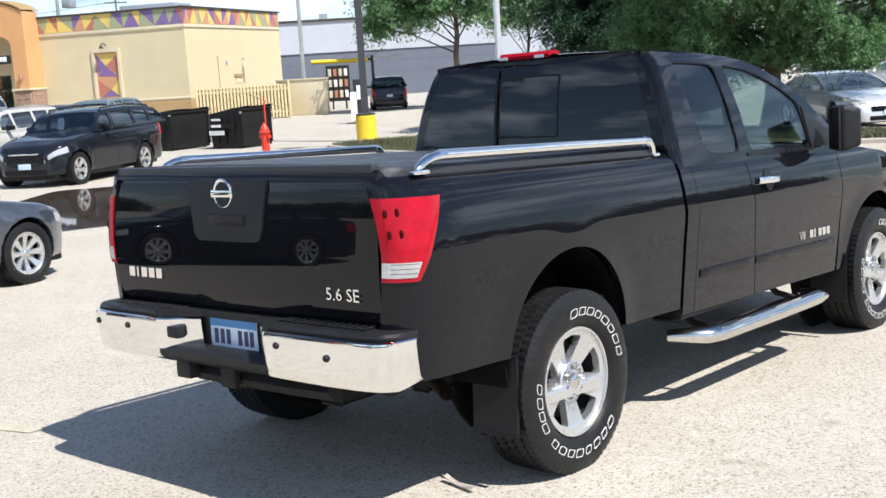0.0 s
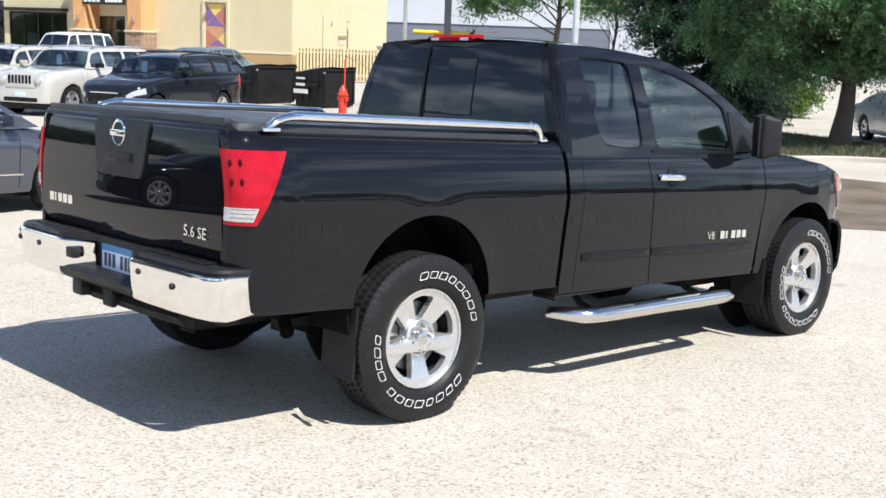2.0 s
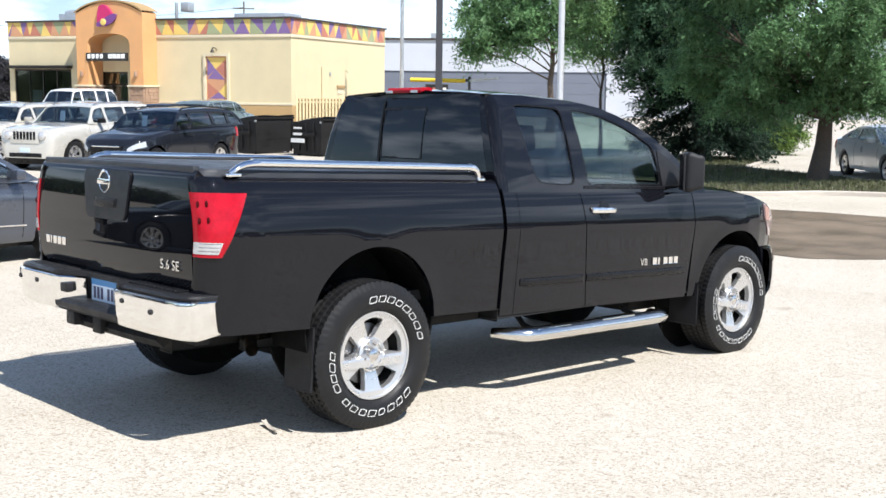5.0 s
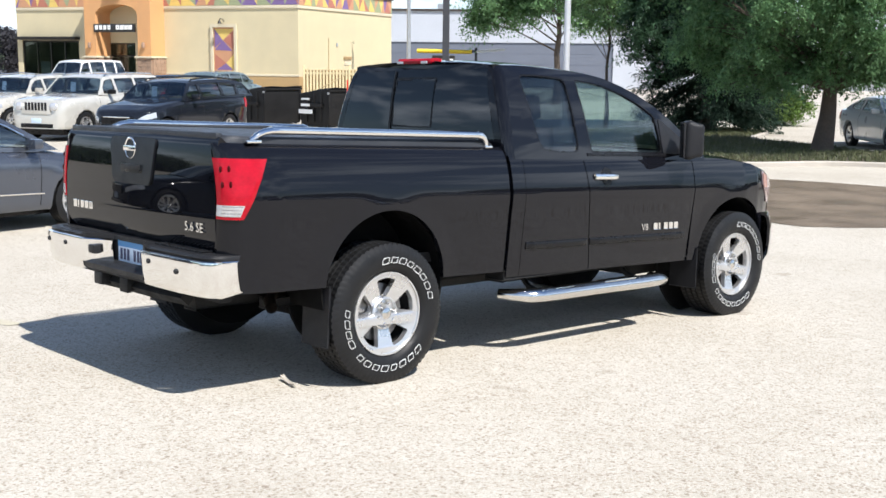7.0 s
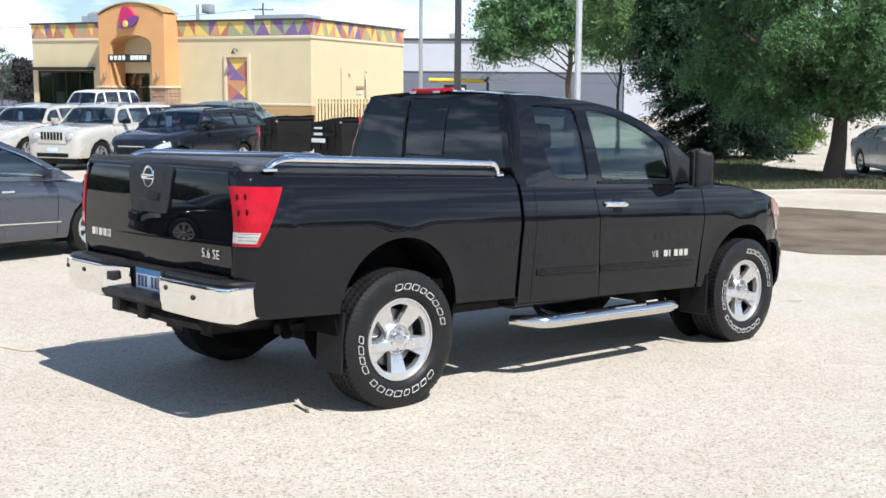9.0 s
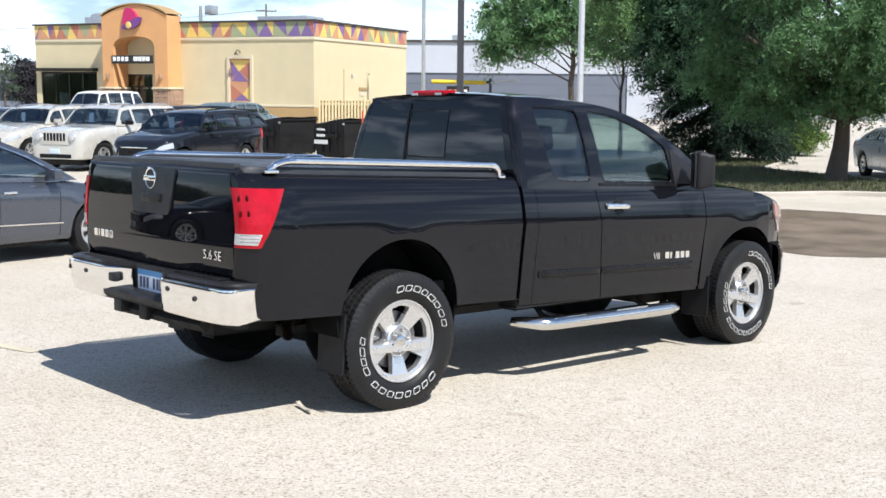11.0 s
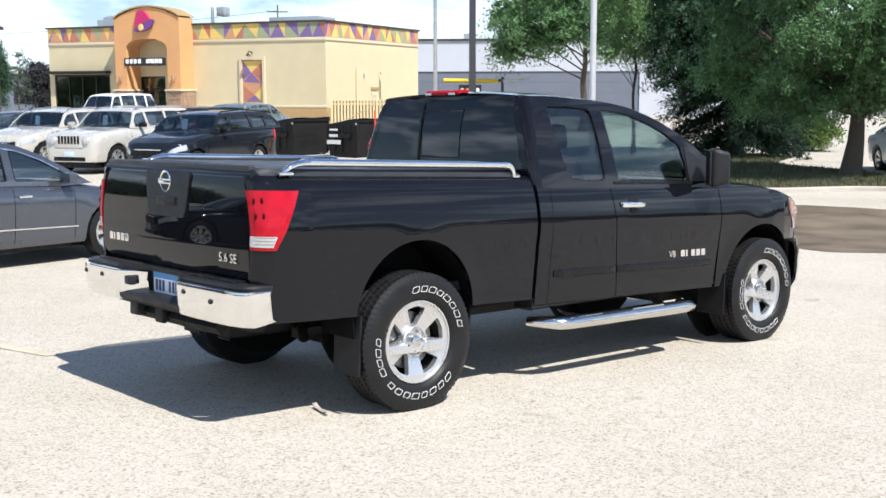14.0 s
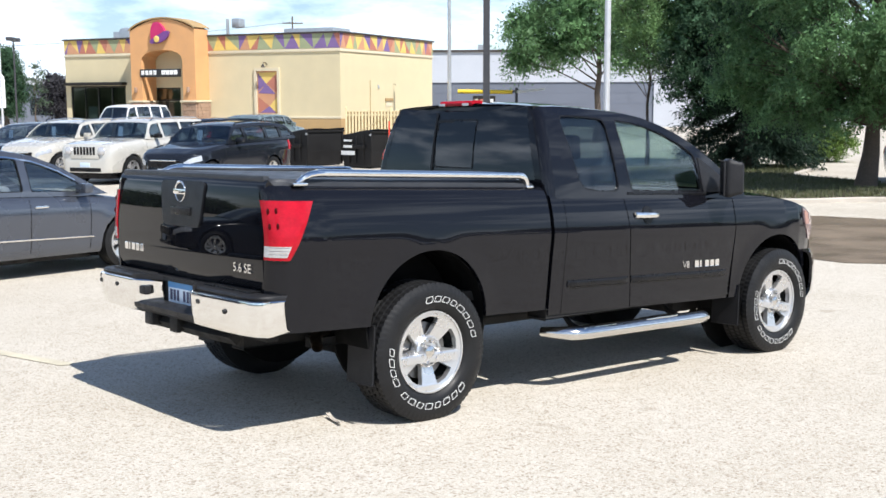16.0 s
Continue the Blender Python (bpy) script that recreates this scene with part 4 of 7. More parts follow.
rear_bumper = part("rear_bumper", box(0.155, 0.24, -0.86, 0.86, 0.56, 0.73, bevel=0.01), DARK_METAL, pickup, "chrome step bumper with black top pad")
for side in (-1, 1):
    rows = []
    for s in np.linspace(0.30 if side < 0 else 0.37, 1.0, 30):
        x, y = bump_plan(s)
        lowz = smooth_at(s, [0.163, 0.32, 0.36, 0.6, 0.9, 1.0], [0.548, 0.545, 0.543, 0.540, 0.545, 0.575]) if side < 0 else smooth_at(s, [0.37, 0.40, 0.46, 0.6, 0.9, 1.0], [0.560, 0.548, 0.542, 0.540, 0.545, 0.575])
        rows.append([rk(x + d, side * (y - d * 0.3), lowz + (0.742 - lowz) * f) for f, d in ((0.0, 0.05), (0.03, 0.030), (0.10, 0.020), (0.3, 0.013), (0.6, 0.006), (0.88, 0.001), (0.97, 0.004), (1.0, 0.016))])
    part("chrome_face", sheet(rows, 0.004), CHROME, rear_bumper)
    y_out, y_in = (0.316, 0.19) if side < 0 else (0.392, 0.20)
    rows = []
    for f in np.linspace(0, 1, 8):
        x, y = 0.016 + 0.096 * (f * f * (3 - 2 * f)), y_out + (y_in - y_out) * f
        rows.append([rk(x + d, side * y, z) for z, d in ((0.60, 0.012), (0.64, 0.006), (0.70, 0.0), (0.735, 0.0), (0.742, 0.008))])
    part("recess_wall", sheet(rows, 0.004), CHROME, rear_bumper)
    rows = []
    for s in np.linspace(0.30 if side < 0 else 0.37, 1.0, 24):
        x, y = bump_plan(s)
        xi = 0.170 if s < 0.9 else 0.170 + (s - 0.9) * 1.3
        rows.append([rk(x + 0.024, side * (y - 0.012), 0.738), rk(x + 0.020, side * (y - 0.010), 0.756), rk(x + 0.032, side * (y - 0.014), 0.768), rk(x + 0.055, side * min(y - 0.02, 0.91), 0.772), rk(max(xi, x + 0.06), side * min(y - 0.03, 0.90), 0.772), rk(max(xi, x + 0.06), side * min(y - 0.03, 0.90), 0.74)])
    pad = part("step_pad", sheet(rows, 0.004), PLASTIC, rear_bumper, "black ribbed step pad")
    for k in range(12):
        y = 0.33 + k * 0.041
        part("tread_rib", box(0.092, 0.158, side * y, side * (y + 0.02), 0.812, 0.830, bevel=0.004), PLASTIC, pad)
    for y in ((0.385, 0.66) if side < 0 else (0.62, 0.87)):
        s = np.interp(y, [bump_plan(q)[1] for q in np.linspace(0, 1, 200)], np.linspace(0, 1, 200))
        x = bump_plan(s)[0]
        sens = part("parking_sensor", lathe([(0.0005, -0.004), (0.012, -0.004), (0.015, 0.002), (0.015, 0.01)], 14, "x"), PLASTIC, rear_bumper)
        sens.matrix_basis = Matrix.Translation(rk(x, side * y, 0.665 if side < 0 and y > 0.5 else 0.69))
part("tow_plug", box(0.030, 0.075, 0.265, 0.345, 0.655, 0.71, bevel=0.012), PLASTIC, rear_bumper).data.transform(Matrix.Translation((0, 0, 0.05)))
# middle: low step, plate recess and licence plate
rows = []
for y in np.linspace(-0.31, 0.40, 14):
    rows.append([rk(x, y, z) for x, z in ((0.18, 0.625), (0.085, 0.622), (0.045, 0.615), (0.026, 0.598), (0.030, 0.572), (0.06, 0.548), (0.13, 0.535))])
part("centre_step", sheet(rows, 0.01), PLASTIC, rear_bumper, "black moulded centre step")
part("plate_recess", box(0.134, 0.155, -0.22, 0.23, 0.56, 0.745), PLASTIC, rear_bumper).data.transform(Matrix.Translation((0, 0, 0.05)))
part("top_bridge", plate([(-0.33, 0.028), (-0.30, 0.034), (-0.19, 0.118), (0.20, 0.118), (0.375, 0.034), (0.41, 0.028), (0.41, 0.19), (-0.33, 0.19)], [], lambda u, v, d: Vector((v, u, 0.797 + d)), 0.027), PLASTIC, rear_bumper, smooth=0)
lp = part("licence_plate", box(0.114, 0.118, -0.152, 0.152, 0.0, 0.152, bevel=0.0015), PLATE_WHITE, rear_bumper, "pale blue licence plate")
lp.matrix_basis = Matrix.Translation((0.014, 0.0056, 0.657))
part("plate_band", box(0.112, 0.1145, -0.150, 0.150, 0.105, 0.150), PLATE_BLUE, lp)
for k, y in enumerate((0.125, 0.085, 0.045, -0.03, -0.07, -0.105)):
    part("plate_bar", box(0.1115, 0.1142, y - 0.024, y, 0.030, 0.095), PLATE_INK, lp)
# hitch, pipe, chassis
hitch = part("hitch", tube([(0.16, -0.55, 0.548), (0.15, -0.3, 0.545), (0.15, 0.30, 0.545)], 0.046, 4), DARK_METAL, pickup, "black receiver hitch")
bm = box(0.08, 0.22, -0.035, 0.035, 0.520, 0.585, bevel=0.006)
part("receiver", bm, DARK_METAL, hitch)
part("receiver_collar", box(0.072, 0.10, -0.046, 0.046, 0.510, 0.595, bevel=0.006), DARK_METAL, hitch)
part("trailer_socket", box(0.06, 0.16, 0.24, 0.34, 0.52, 0.60, bevel=0.015), PLASTIC, hitch)
part("safety_loop", tube([(0.20, -0.14, 0.55), (0.14, -0.15, 0.54), (0.14, -0.24, 0.54), (0.20, -0.25, 0.55)], 0.012, 8), DARK_METAL, hitch)
pipe_path = [(1.6, -0.50, 0.50), (0.9, -0.52, 0.52), (0.68, -0.60, 0.525), (0.57, -0.72, 0.515), (0.50, -0.84, 0.495)]
pipe = tube(pipe_path, 0.033, 14, cap=False)
bmesh.ops.solidify(pipe, geom=pipe.faces[:], thickness=0.004)
part("exhaust_pipe", pipe, surf("rusty_exhaust_steel", (0.13, 0.105, 0.085), rough=0.55, metal=0.8, var=0.35, scale=14), pickup)
for side in (-1, 1):
    part("frame_rail", box(0.22, 5.35, side * 0.42, side * 0.52, 0.47, 0.60, bevel=0.01), DARK_METAL, pickup)
    part("leaf_spring", box(0.62, 1.85, side * 0.56, side * 0.63, 0.45, 0.50, bevel=0.01), DARK_METAL, pickup)
    part("rocker", box(2.2, 4.2, side * 0.80, side * 0.93, 0.50, 0.56, bevel=0.015), DARK_METAL, pickup)
    part("shock_absorber", tube([(1.05, side * 0.5, 0.75), (0.95, side * 0.55, 0.35)], 0.03, 8), DARK_METAL, pickup)
part("rear_axle", tube([(1.205, -0.72, 0.405), (1.205, -0.2, 0.405), (1.205, -0.12, 0.405), (1.205, 0.12, 0.405), (1.205, 0.2, 0.405), (1.205, 0.72, 0.405)], [0.045, 0.05, 0.14, 0.14, 0.05, 0.045], 14), DARK_METAL, pickup)
part("underbody", box(0.9, 5.30, -0.60, 0.60, 0.56, 0.66), DARK_METAL, pickup)
part("gearbox", box(2.85, 4.1, -0.34, 0.30, 0.34, 0.57, bevel=0.05), DARK_METAL, pickup)
part("skid_plate", box(4.15, 5.32, -0.46, 0.46, 0.29, 0.57, bevel=0.05), DARK_METAL, pickup)
part("fuel_tank", box(1.85, 2.7, -0.40, 0.35, 0.38, 0.56, bevel=0.04), DARK_METAL, pickup)
part("spare_tyre", lathe([(0.16, 0.0), (0.28, -0.02), (0.31, 0.06), (0.28, 0.14), (0.16, 0.12)], 40, "z"), RUBBER, pickup).matrix_basis = Matrix.Translation((0.72, 0.05, 0.50))
part("valance", box(0.20, 0.26, -0.80, 0.80, 0.58, 0.80), DARK_METAL, pickup)

# cabin
part("cabin_floor", box(2.25, 4.25, -0.88, 0.88, 0.66, 0.72), CLOTH, pickup)
part("dashboard", box(3.95, 4.30, -0.84, 0.84, 0.92, 1.25, bevel=0.05), PLASTIC, pickup)
for y in (-0.42, 0.42):
    seat = part("seat", box(3.02, 3.55, y - 0.26, y + 0.26, 0.74, 0.95, bevel=0.06), CLOTH, pickup)
    part("seat_back", box(-0.10, 0.06, y - 0.25, y + 0.25, 0.0, 0.58, bevel=0.05, m=Matrix.Translation((3.04, 0, 0.9)) @ Matrix.Rotation(radians(-14), 4, "Y")), CLOTH, seat)
    part("head_rest", box(-0.05, 0.05, y - 0.13, y + 0.13, 0.62, 0.80, bevel=0.04, m=Matrix.Translation((3.04, 0, 0.9)) @ Matrix.Rotation(radians(-10), 4, "Y")), CLOTH, seat)
bench = part("rear_seat", box(2.30, 2.62, -0.72, 0.72, 0.76, 0.98, bevel=0.05), CLOTH, pickup)
part("seat_back", box(2.26, 2.36, -0.72, 0.72, 0.95, 1.42, bevel=0.04), CLOTH, bench)
bm = bmesh.new()
add_tube(bm, [(0.185 * math.cos(a), 0.185 * math.sin(a), 0) for a in np.linspace(0, 2 * math.pi, 33)], 0.014, 8, cap=False)
add_tube(bm, [(-0.18, 0, 0), (0, 0, -0.02), (0.18, 0, 0)], 0.016, 8)
add_tube(bm, [(0, 0, -0.02), (0, 0, -0.3)], 0.03, 8)
wheelo = part("steering_wheel", bm, PLASTIC, pickup)
wheelo.matrix_basis = Matrix.Translation((3.72, 0.42, 1.16)) @ Matrix.Rotation(radians(-65), 4, "Y")

# the body is a little wider than its right half was drawn: spread about the right flank
WIDEN = Matrix.Translation((0, 0.034, 0)) @ Matrix.Diagonal((1, 1.035, 1, 1))


def spread(ob, above):
    for ch in ob.children:
        m = above @ ch.matrix_basis
        if ch.type == "MESH":
            ch.data.transform(m.inverted() @ WIDEN @ m)
        spread(ch, m)


spread(pickup, Matrix.Identity(4))
for ob in pickup.children:
    if ob.name.split(".")[0] in ("cab_side", "cab_back", "cab_pillar", "rear_window_pane", "roof", "windshield", "quarter_window", "door_window", "window_seal", "belt_trim", "mirror_sail"):
        for v in ob.data.vertices:
            if v.co.y > 0:
                v.co.y -= 0.115 * min(1.0, v.co.y / 0.95) * smooth_at(v.co.z + RAKE * (v.co.x - 2.2), [1.27, 1.37], [0.25, 1.0])

# ---- other vehicles ----
GLASS_CAR = glass("car_glass", (0.56, 0.62, 0.65), ior=2.0)
STICKER = surf("white_window_sticker", (0.30, 0.42, 0.58), rough=0.6, var=0.05)
BLACKOUT = surf("shaded_car_interior", (0.42, 0.42, 0.43), rough=0.9, var=0.2)

SEDAN = dict(L=4.66, W=1.82, H=1.47, wb=2.71, fo=0.84, snub=True, R=0.325, sill=0.20,
             top=[(0, 0.42), (0.03, 0.60), (0.14, 0.70), (0.5, 0.80), (0.95, 0.87), (1.40, 0.93), (2.2, 0.955), (3.4, 0.985), (4.0, 1.01), (4.5, 1.01), (4.72, 0.96), (4.77, 0.5)],
             roof=[(1.28, 0.92), (1.6, 1.10), (1.95, 1.285), (2.25, 1.40), (2.6, 1.46), (3.0, 1.468), (3.35, 1.43), (3.7, 1.33), (4.0, 1.19), (4.25, 1.03)],
             posts=[2.42, 3.35], spokes=8)
SUV = dict(L=4.68, W=1.89, H=1.73, wb=2.70, fo=0.92, R=0.355, sill=0.27,
           top=[(0, 0.50), (0.03, 0.72), (0.12, 0.86), (0.5, 0.98), (0.95, 1.05), (1.30, 1.10), (2.2, 1.13), (3.6, 1.16), (4.4, 1.17), (4.62, 1.08), (4.68, 0.6)],
           roof=[(1.34, 1.09), (1.52, 1.29), (1.72, 1.52), (1.88, 1.62), (2.3, 1.68), (3.2, 1.70), (3.9, 1.66), (4.25, 1.58), (4.45, 1.35), (4.56, 1.15)],
           posts=[2.20, 3.16, 3.85], spokes=5)
BOXY = dict(L=4.45, W=1.84, H=1.80, wb=2.69, fo=0.80, R=0.37, sill=0.32,
            top=[(0, 0.55), (0.03, 0.85), (0.10, 1.03), (0.5, 1.09), (0.95, 1.12), (1.25, 1.15), (2.2, 1.16), (3.6, 1.17), (4.3, 1.18), (4.42, 1.1), (4.45, 0.6)],
            roof=[(1.38, 1.15), (1.53, 1.36), (1.69, 1.60), (1.80, 1.71), (2.15, 1.76), (3.0, 1.775), (3.8, 1.77), (4.22, 1.74), (4.33, 1.45), (4.38, 1.17)],
            posts=[2.18, 3.08, 3.78], spokes=5)
COUPE = dict(L=4.75, W=1.80, H=1.38, wb=2.72, fo=1.0, R=0.315, sill=0.20,
             top=[(0, 0.40), (0.04, 0.56), (0.16, 0.66), (0.6, 0.76), (1.1, 0.84), (1.5, 0.90), (2.3, 0.93), (3.5, 0.95), (4.1, 0.97), (4.6, 0.94), (4.72, 0.85), (4.75, 0.5)],
             roof=[(1.40, 0.89), (1.8, 1.10), (2.15, 1.26), (2.45, 1.345), (2.8, 1.375), (3.1, 1.37), (3.4, 1.31), (3.8, 1.15), (4.15, 0.98)],
             posts=[3.05], spokes=5)


COUPE["roof"] = [(q, 0.89 + (z - 0.89) * 0.86) for q, z in COUPE["roof"]]
BOXY["slots"] = True
JEEP = dict(BOXY, H=1.66, roof=[(s, 1.14 + (z - 1.14) * 0.80) for s, z in BOXY["roof"]])
CROSS = dict(SUV, H=1.62, L=4.44, fo=0.68, snub=True, roof=[(s, 1.08 + (z - 1.08) * 0.82) for s, z in SUV["roof"]])
SALOON = dict(SEDAN, H=1.505, sill=0.235, R=0.335, top=[(s, z + 0.035) for s, z in SEDAN["top"]], roof=[(s - 0.18, z + 0.035) for s, z in SEDAN["roof"]], posts=[q - 0.18 for q in SEDAN["posts"]])
TALL = dict(BOXY, H=2.05, slots=False, top=[(s, z * 1.13) for s, z in BOXY["top"]], roof=[(s, z * 1.13) for s, z in BOXY["roof"]])


def vehicle(name, m, label, category, S, paint, group="", rails=False, sticker=False, cladding=None, chrome_line=False):
    """A car from its side contour: body, cabin frame, panes, wheels, lamps, grille, mirrors, handles."""
    car = empty(name, m, label, category, group)
    L, W, R, sill = S["L"], S["W"], S["R"], S["sill"]
    xf = S["wb"] / 2 + S["fo"]
    axles = (S["fo"], S["fo"] + S["wb"])
    ar, az = R + 0.055, R * 0.98
    tx, tz = [p[0] for p in S["top"]], [p[1] for p in S["top"]]
    rx, rz = [p[0] for p in S["roof"]], [p[1] for p in S["roof"]]

    def low(s):
        z = sill
        for c in axles:
            if abs(s - c) < ar:
                z = max(z, az + math.sqrt(ar * ar - (s - c) ** 2))
        return z

    def plan(s):
        if S.get("snub"):
            return W / 2 * min(smooth_at(s, [0, 0.03, 0.1, 0.25, 0.42, 0.6, 0.9], [0.40, 0.56, 0.72, 0.87, 0.945, 0.98, 1.0]), smooth_at(L - s, [0, 0.03, 0.12, 0.3, 0.6], [0.72, 0.82, 0.92, 0.97, 1.0]))
        return W / 2 * min(smooth_at(s, [0, 0.03, 0.1, 0.25, 0.55, 0.9], [0.62, 0.76, 0.87, 0.945, 0.985, 1.0]), smooth_at(L - s, [0, 0.03, 0.12, 0.3, 0.6], [0.72, 0.82, 0.92, 0.97, 1.0]))

    FR = [0, 0.06, 0.18, 0.34, 0.50, 0.62, 0.70, 0.78, 0.86, 0.93, 0.975, 1.0]
    WF = [0.915, 0.95, 0.972, 0.985, 0.995, 1.0, 1.0, 0.992, 0.975, 0.95, 0.915, 0.86]

    def pt(s, f, side, lift=0.0):
        zt = smooth_at(s, tx, tz)
        z = sill + (zt - sill) * f
        lo = low(s)
        flare = 0.0
        for c in axles:
            q = math.hypot(s - c, z - az)
            flare += 0.018 * math.exp(-((q - ar) / 0.07) ** 2)
        return Vector((xf - s, side * (plan(s) * smooth_at(f, FR, WF) + flare + lift), min(max(z, lo), max(zt, lo))))

    ss = {0.0, 0.015, 0.03, 0.06, 0.1, 0.16, L, L - 0.015, L - 0.04, L - 0.1, L - 0.18} | set(np.linspace(0.24, L - 0.26, 30).round(4).tolist())
    for c in axles:
        ss |= {round(c + (ar - 1e-4) * math.cos(a), 4) for a in np.linspace(0, math.pi, 19)} | {c - ar - 0.003, c + ar + 0.003}
    ss = sorted(ss)
    rows = []
    for s in ss:
        zt = max(smooth_at(s, tx, tz), low(s))
        half = plan(s)
        right = [pt(s, f, -1) for f in FR]
        mid = [Vector((xf - s, half * u, zt + d)) for u, d in ((-0.6, 0.012), (-0.3, 0.02), (0, 0.024), (0.3, 0.02), (0.6, 0.012))]
        rows.append(right + mid + [pt(s, f, 1) for f in reversed(FR)])
    bm = bmesh.new()
    vs = add_grid(bm, rows)
    bm.faces.new(vs[0])
    bm.faces.new(list(reversed(vs[-1])))
    bmesh.ops.remove_doubles(bm, verts=bm.verts[:], dist=1e-4)
    part("body", bm, paint, car, smooth=40)
    part("underbody", box(xf - L + 0.15, xf - 0.15, -W / 2 + 0.24, W / 2 - 0.24, 0.16, 0.62, bevel=0.03), TRIM_BLACK, car)

    # cabin
    belt = [smooth_at(s, tx, tz) - 0.03 for s in rx]
    zmax = max(rz)
    zb = min(belt)

    def cy(z):
        return W / 2 * smooth_at((z - zb) / (zmax - zb), [0, 0.25, 0.6, 0.85, 0.95, 1.0], [0.95, 0.925, 0.85, 0.775, 0.735, 0.69])

    outer = [(s, z) for s, z in S["roof"]]
    base = [(s, smooth_at(s, tx, tz) - 0.03) for s in np.linspace(rx[-1], rx[0], 9)]
    loop = outer + base[1:-1]
    posts = [rx[0] + (rx[-1] - rx[0]) * 0.0] + S["posts"] + [rx[-1]]
    wins = []
    for a, b in zip(posts[:-1], posts[1:]):
        lo_pts, hi_pts = [], []
        for s in np.linspace(a + 0.05, b - 0.05, 9):
            hi = smooth_at(s, rx, rz) - 0.075
            lo = smooth_at(s, tx, tz) + 0.025
            if hi - lo > 0.06:
                lo_pts.append((s, lo))
                hi_pts.append((s, hi))
        if len(lo_pts) > 2:
            wins.append(rounded(hi_pts + list(reversed(lo_pts)), 0.03, 2))

    def place(side, lift=0.0):
        return lambda u, v, d: Vector((xf - u, side * (cy(v) + lift - d), v))

    for side in (-1, 1):
        part("cabin_side", plate(loop, wins, place(side), 0.04), paint, car, smooth=30)
        for wloop in wins:
            us = [p[0] for p in wloop]
            a, b = min(us) - 0.01, max(us) + 0.01
            g = []
            for s in np.linspace(a, b, 8):
                hi, lo = smooth_at(s, rx, rz) - 0.068, smooth_at(s, tx, tz) + 0.015
                g.append([Vector((xf - s, side * (cy(z) - 0.02), z)) for z in np.linspace(min(lo, hi), max(lo, hi), 4)])
            ob = part("side_window", sheet(g, 0.004), GLASS_CAR, car)
            ob.visible_shadow = False
            part("window_seal", plate(wloop, [[(sum(us) / len(us) + (u - sum(us) / len(us)) * 0.965, v + (sum(p[1] for p in wloop) / len(wloop) - v) * 0.05) for u, v in wloop]], place(side, -0.004), 0.015), TRIM_BLACK, car, smooth=0)
    crown = 0.035
    k0, k1 = 3, len(rx) - 3
    roof_s = np.linspace(rx[k0] - 0.05, rx[k1] + 0.08, 14)

    def arc(s, dz=0.0, dy=0.0, c=crown):
        z = smooth_at(s, rx, rz) + dz
        y = cy(z) - dy
        return [Vector((xf - s - 0.0, y * math.sin(t), z + c * math.cos(t) ** 1.4)) for t in np.linspace(-math.pi / 2 + 1e-6, math.pi / 2 - 1e-6, 15)]

    part("roof", sheet([arc(s, 0, 0.003, crown if 0 < i < 13 else crown * 0.9) for i, s in enumerate(roof_s)], 0.025), paint, car, smooth=40)
    for nm, a, b in (("windshield", rx[0] - 0.02, roof_s[0] - 0.004), ("rear_window", roof_s[-1] + 0.004, rx[-1])):
        ob = part(nm, sheet([arc(s, -0.004, 0.02) for s in np.linspace(a, b, 8)], 0.004), GLASS_CAR, car)
        ob.visible_shadow = False
    if sticker:
        s = rx[0] + 0.5 * (rx[3] - rx[0])
        z = smooth_at(s, rx, rz)
        st = part("price_sticker", box(-0.002, 0.002, -0.075, 0.075, -0.13, 0.13), STICKER, car)
        st.matrix_basis = Matrix.Translation((xf - s - 0.12, -0.18, z - 0.05)) @ Matrix.Rotation(radians(-8), 4, "Y")
    if rails:
        for side in (-1, 1):
            y = side * (cy(zmax) + 0.005)
            a, b = rx[k0] + 0.1, rx[k1] - 0.1
            zz = lambda s: smooth_at(s, rx, rz)
            part("roof_rail", tube([(xf - a, y, zz(a)), (xf - a - 0.1, y, zz(a + 0.1) + 0.05), (xf - (a + b) / 2, y, zz((a + b) / 2) + 0.055), (xf - b + 0.1, y, zz(b - 0.1) + 0.05), (xf - b, y, zz(b))], 0.018, 8), STEEL if paint is not PAINT_NAVY else TRIM_BLACK, car)
    # seats show through the panes
    for s in (rx[0] + 1.25, rx[0] + 2.05):
        for y in (-0.38, 0.38):
            part("seat", box(xf - s - 0.12, xf - s + 0.06, y - 0.22, y + 0.22, 0.5, zmax - 0.42, bevel=0.05), BLACKOUT, car)
    # lamps, grille, bumpers
    for side in (-1, 1):
        rows = [[pt(s, f, side, 0.006) for f in np.linspace(0.69, 0.88, 5)] for s in (0.02, 0.05, 0.1, 0.17, 0.24, 0.31, 0.36)]
        if not S.get("slots"):
            part("head_lamp", sheet(rows, 0.01), CLEAR_LENS, car)
        rows = [[pt(L - s, f, side, 0.006) for f in np.linspace(0.66, 0.93, 5)] for s in (0.012, 0.04, 0.08, 0.14, 0.22, 0.3)]
        part("tail_lamp", sheet(rows, 0.01), RED_LENS, car)
        s = rx[0] + 0.42
        p = pt(s, 1.0, side)
        mir = part("door_mirror", box(-0.065, 0.065, -0.10, 0.10, -0.06, 0.06, bevel=0.03), TRIM_BLACK if S.get("slots") else paint, car)
        mir.matrix_basis = Matrix.Translation((p.x, side * (W / 2 + 0.05), p.z + 0.07))
        for a in S["posts"][:2]:
            q = pt(a - 0.14, 0.80, side, 0.016)
            part("door_handle", box(q.x - 0.09, q.x + 0.09, q.y - 0.012, q.y + 0.012, q.z - 0.014, q.z + 0.014, bevel=0.008), CHROME if chrome_line else paint, car)
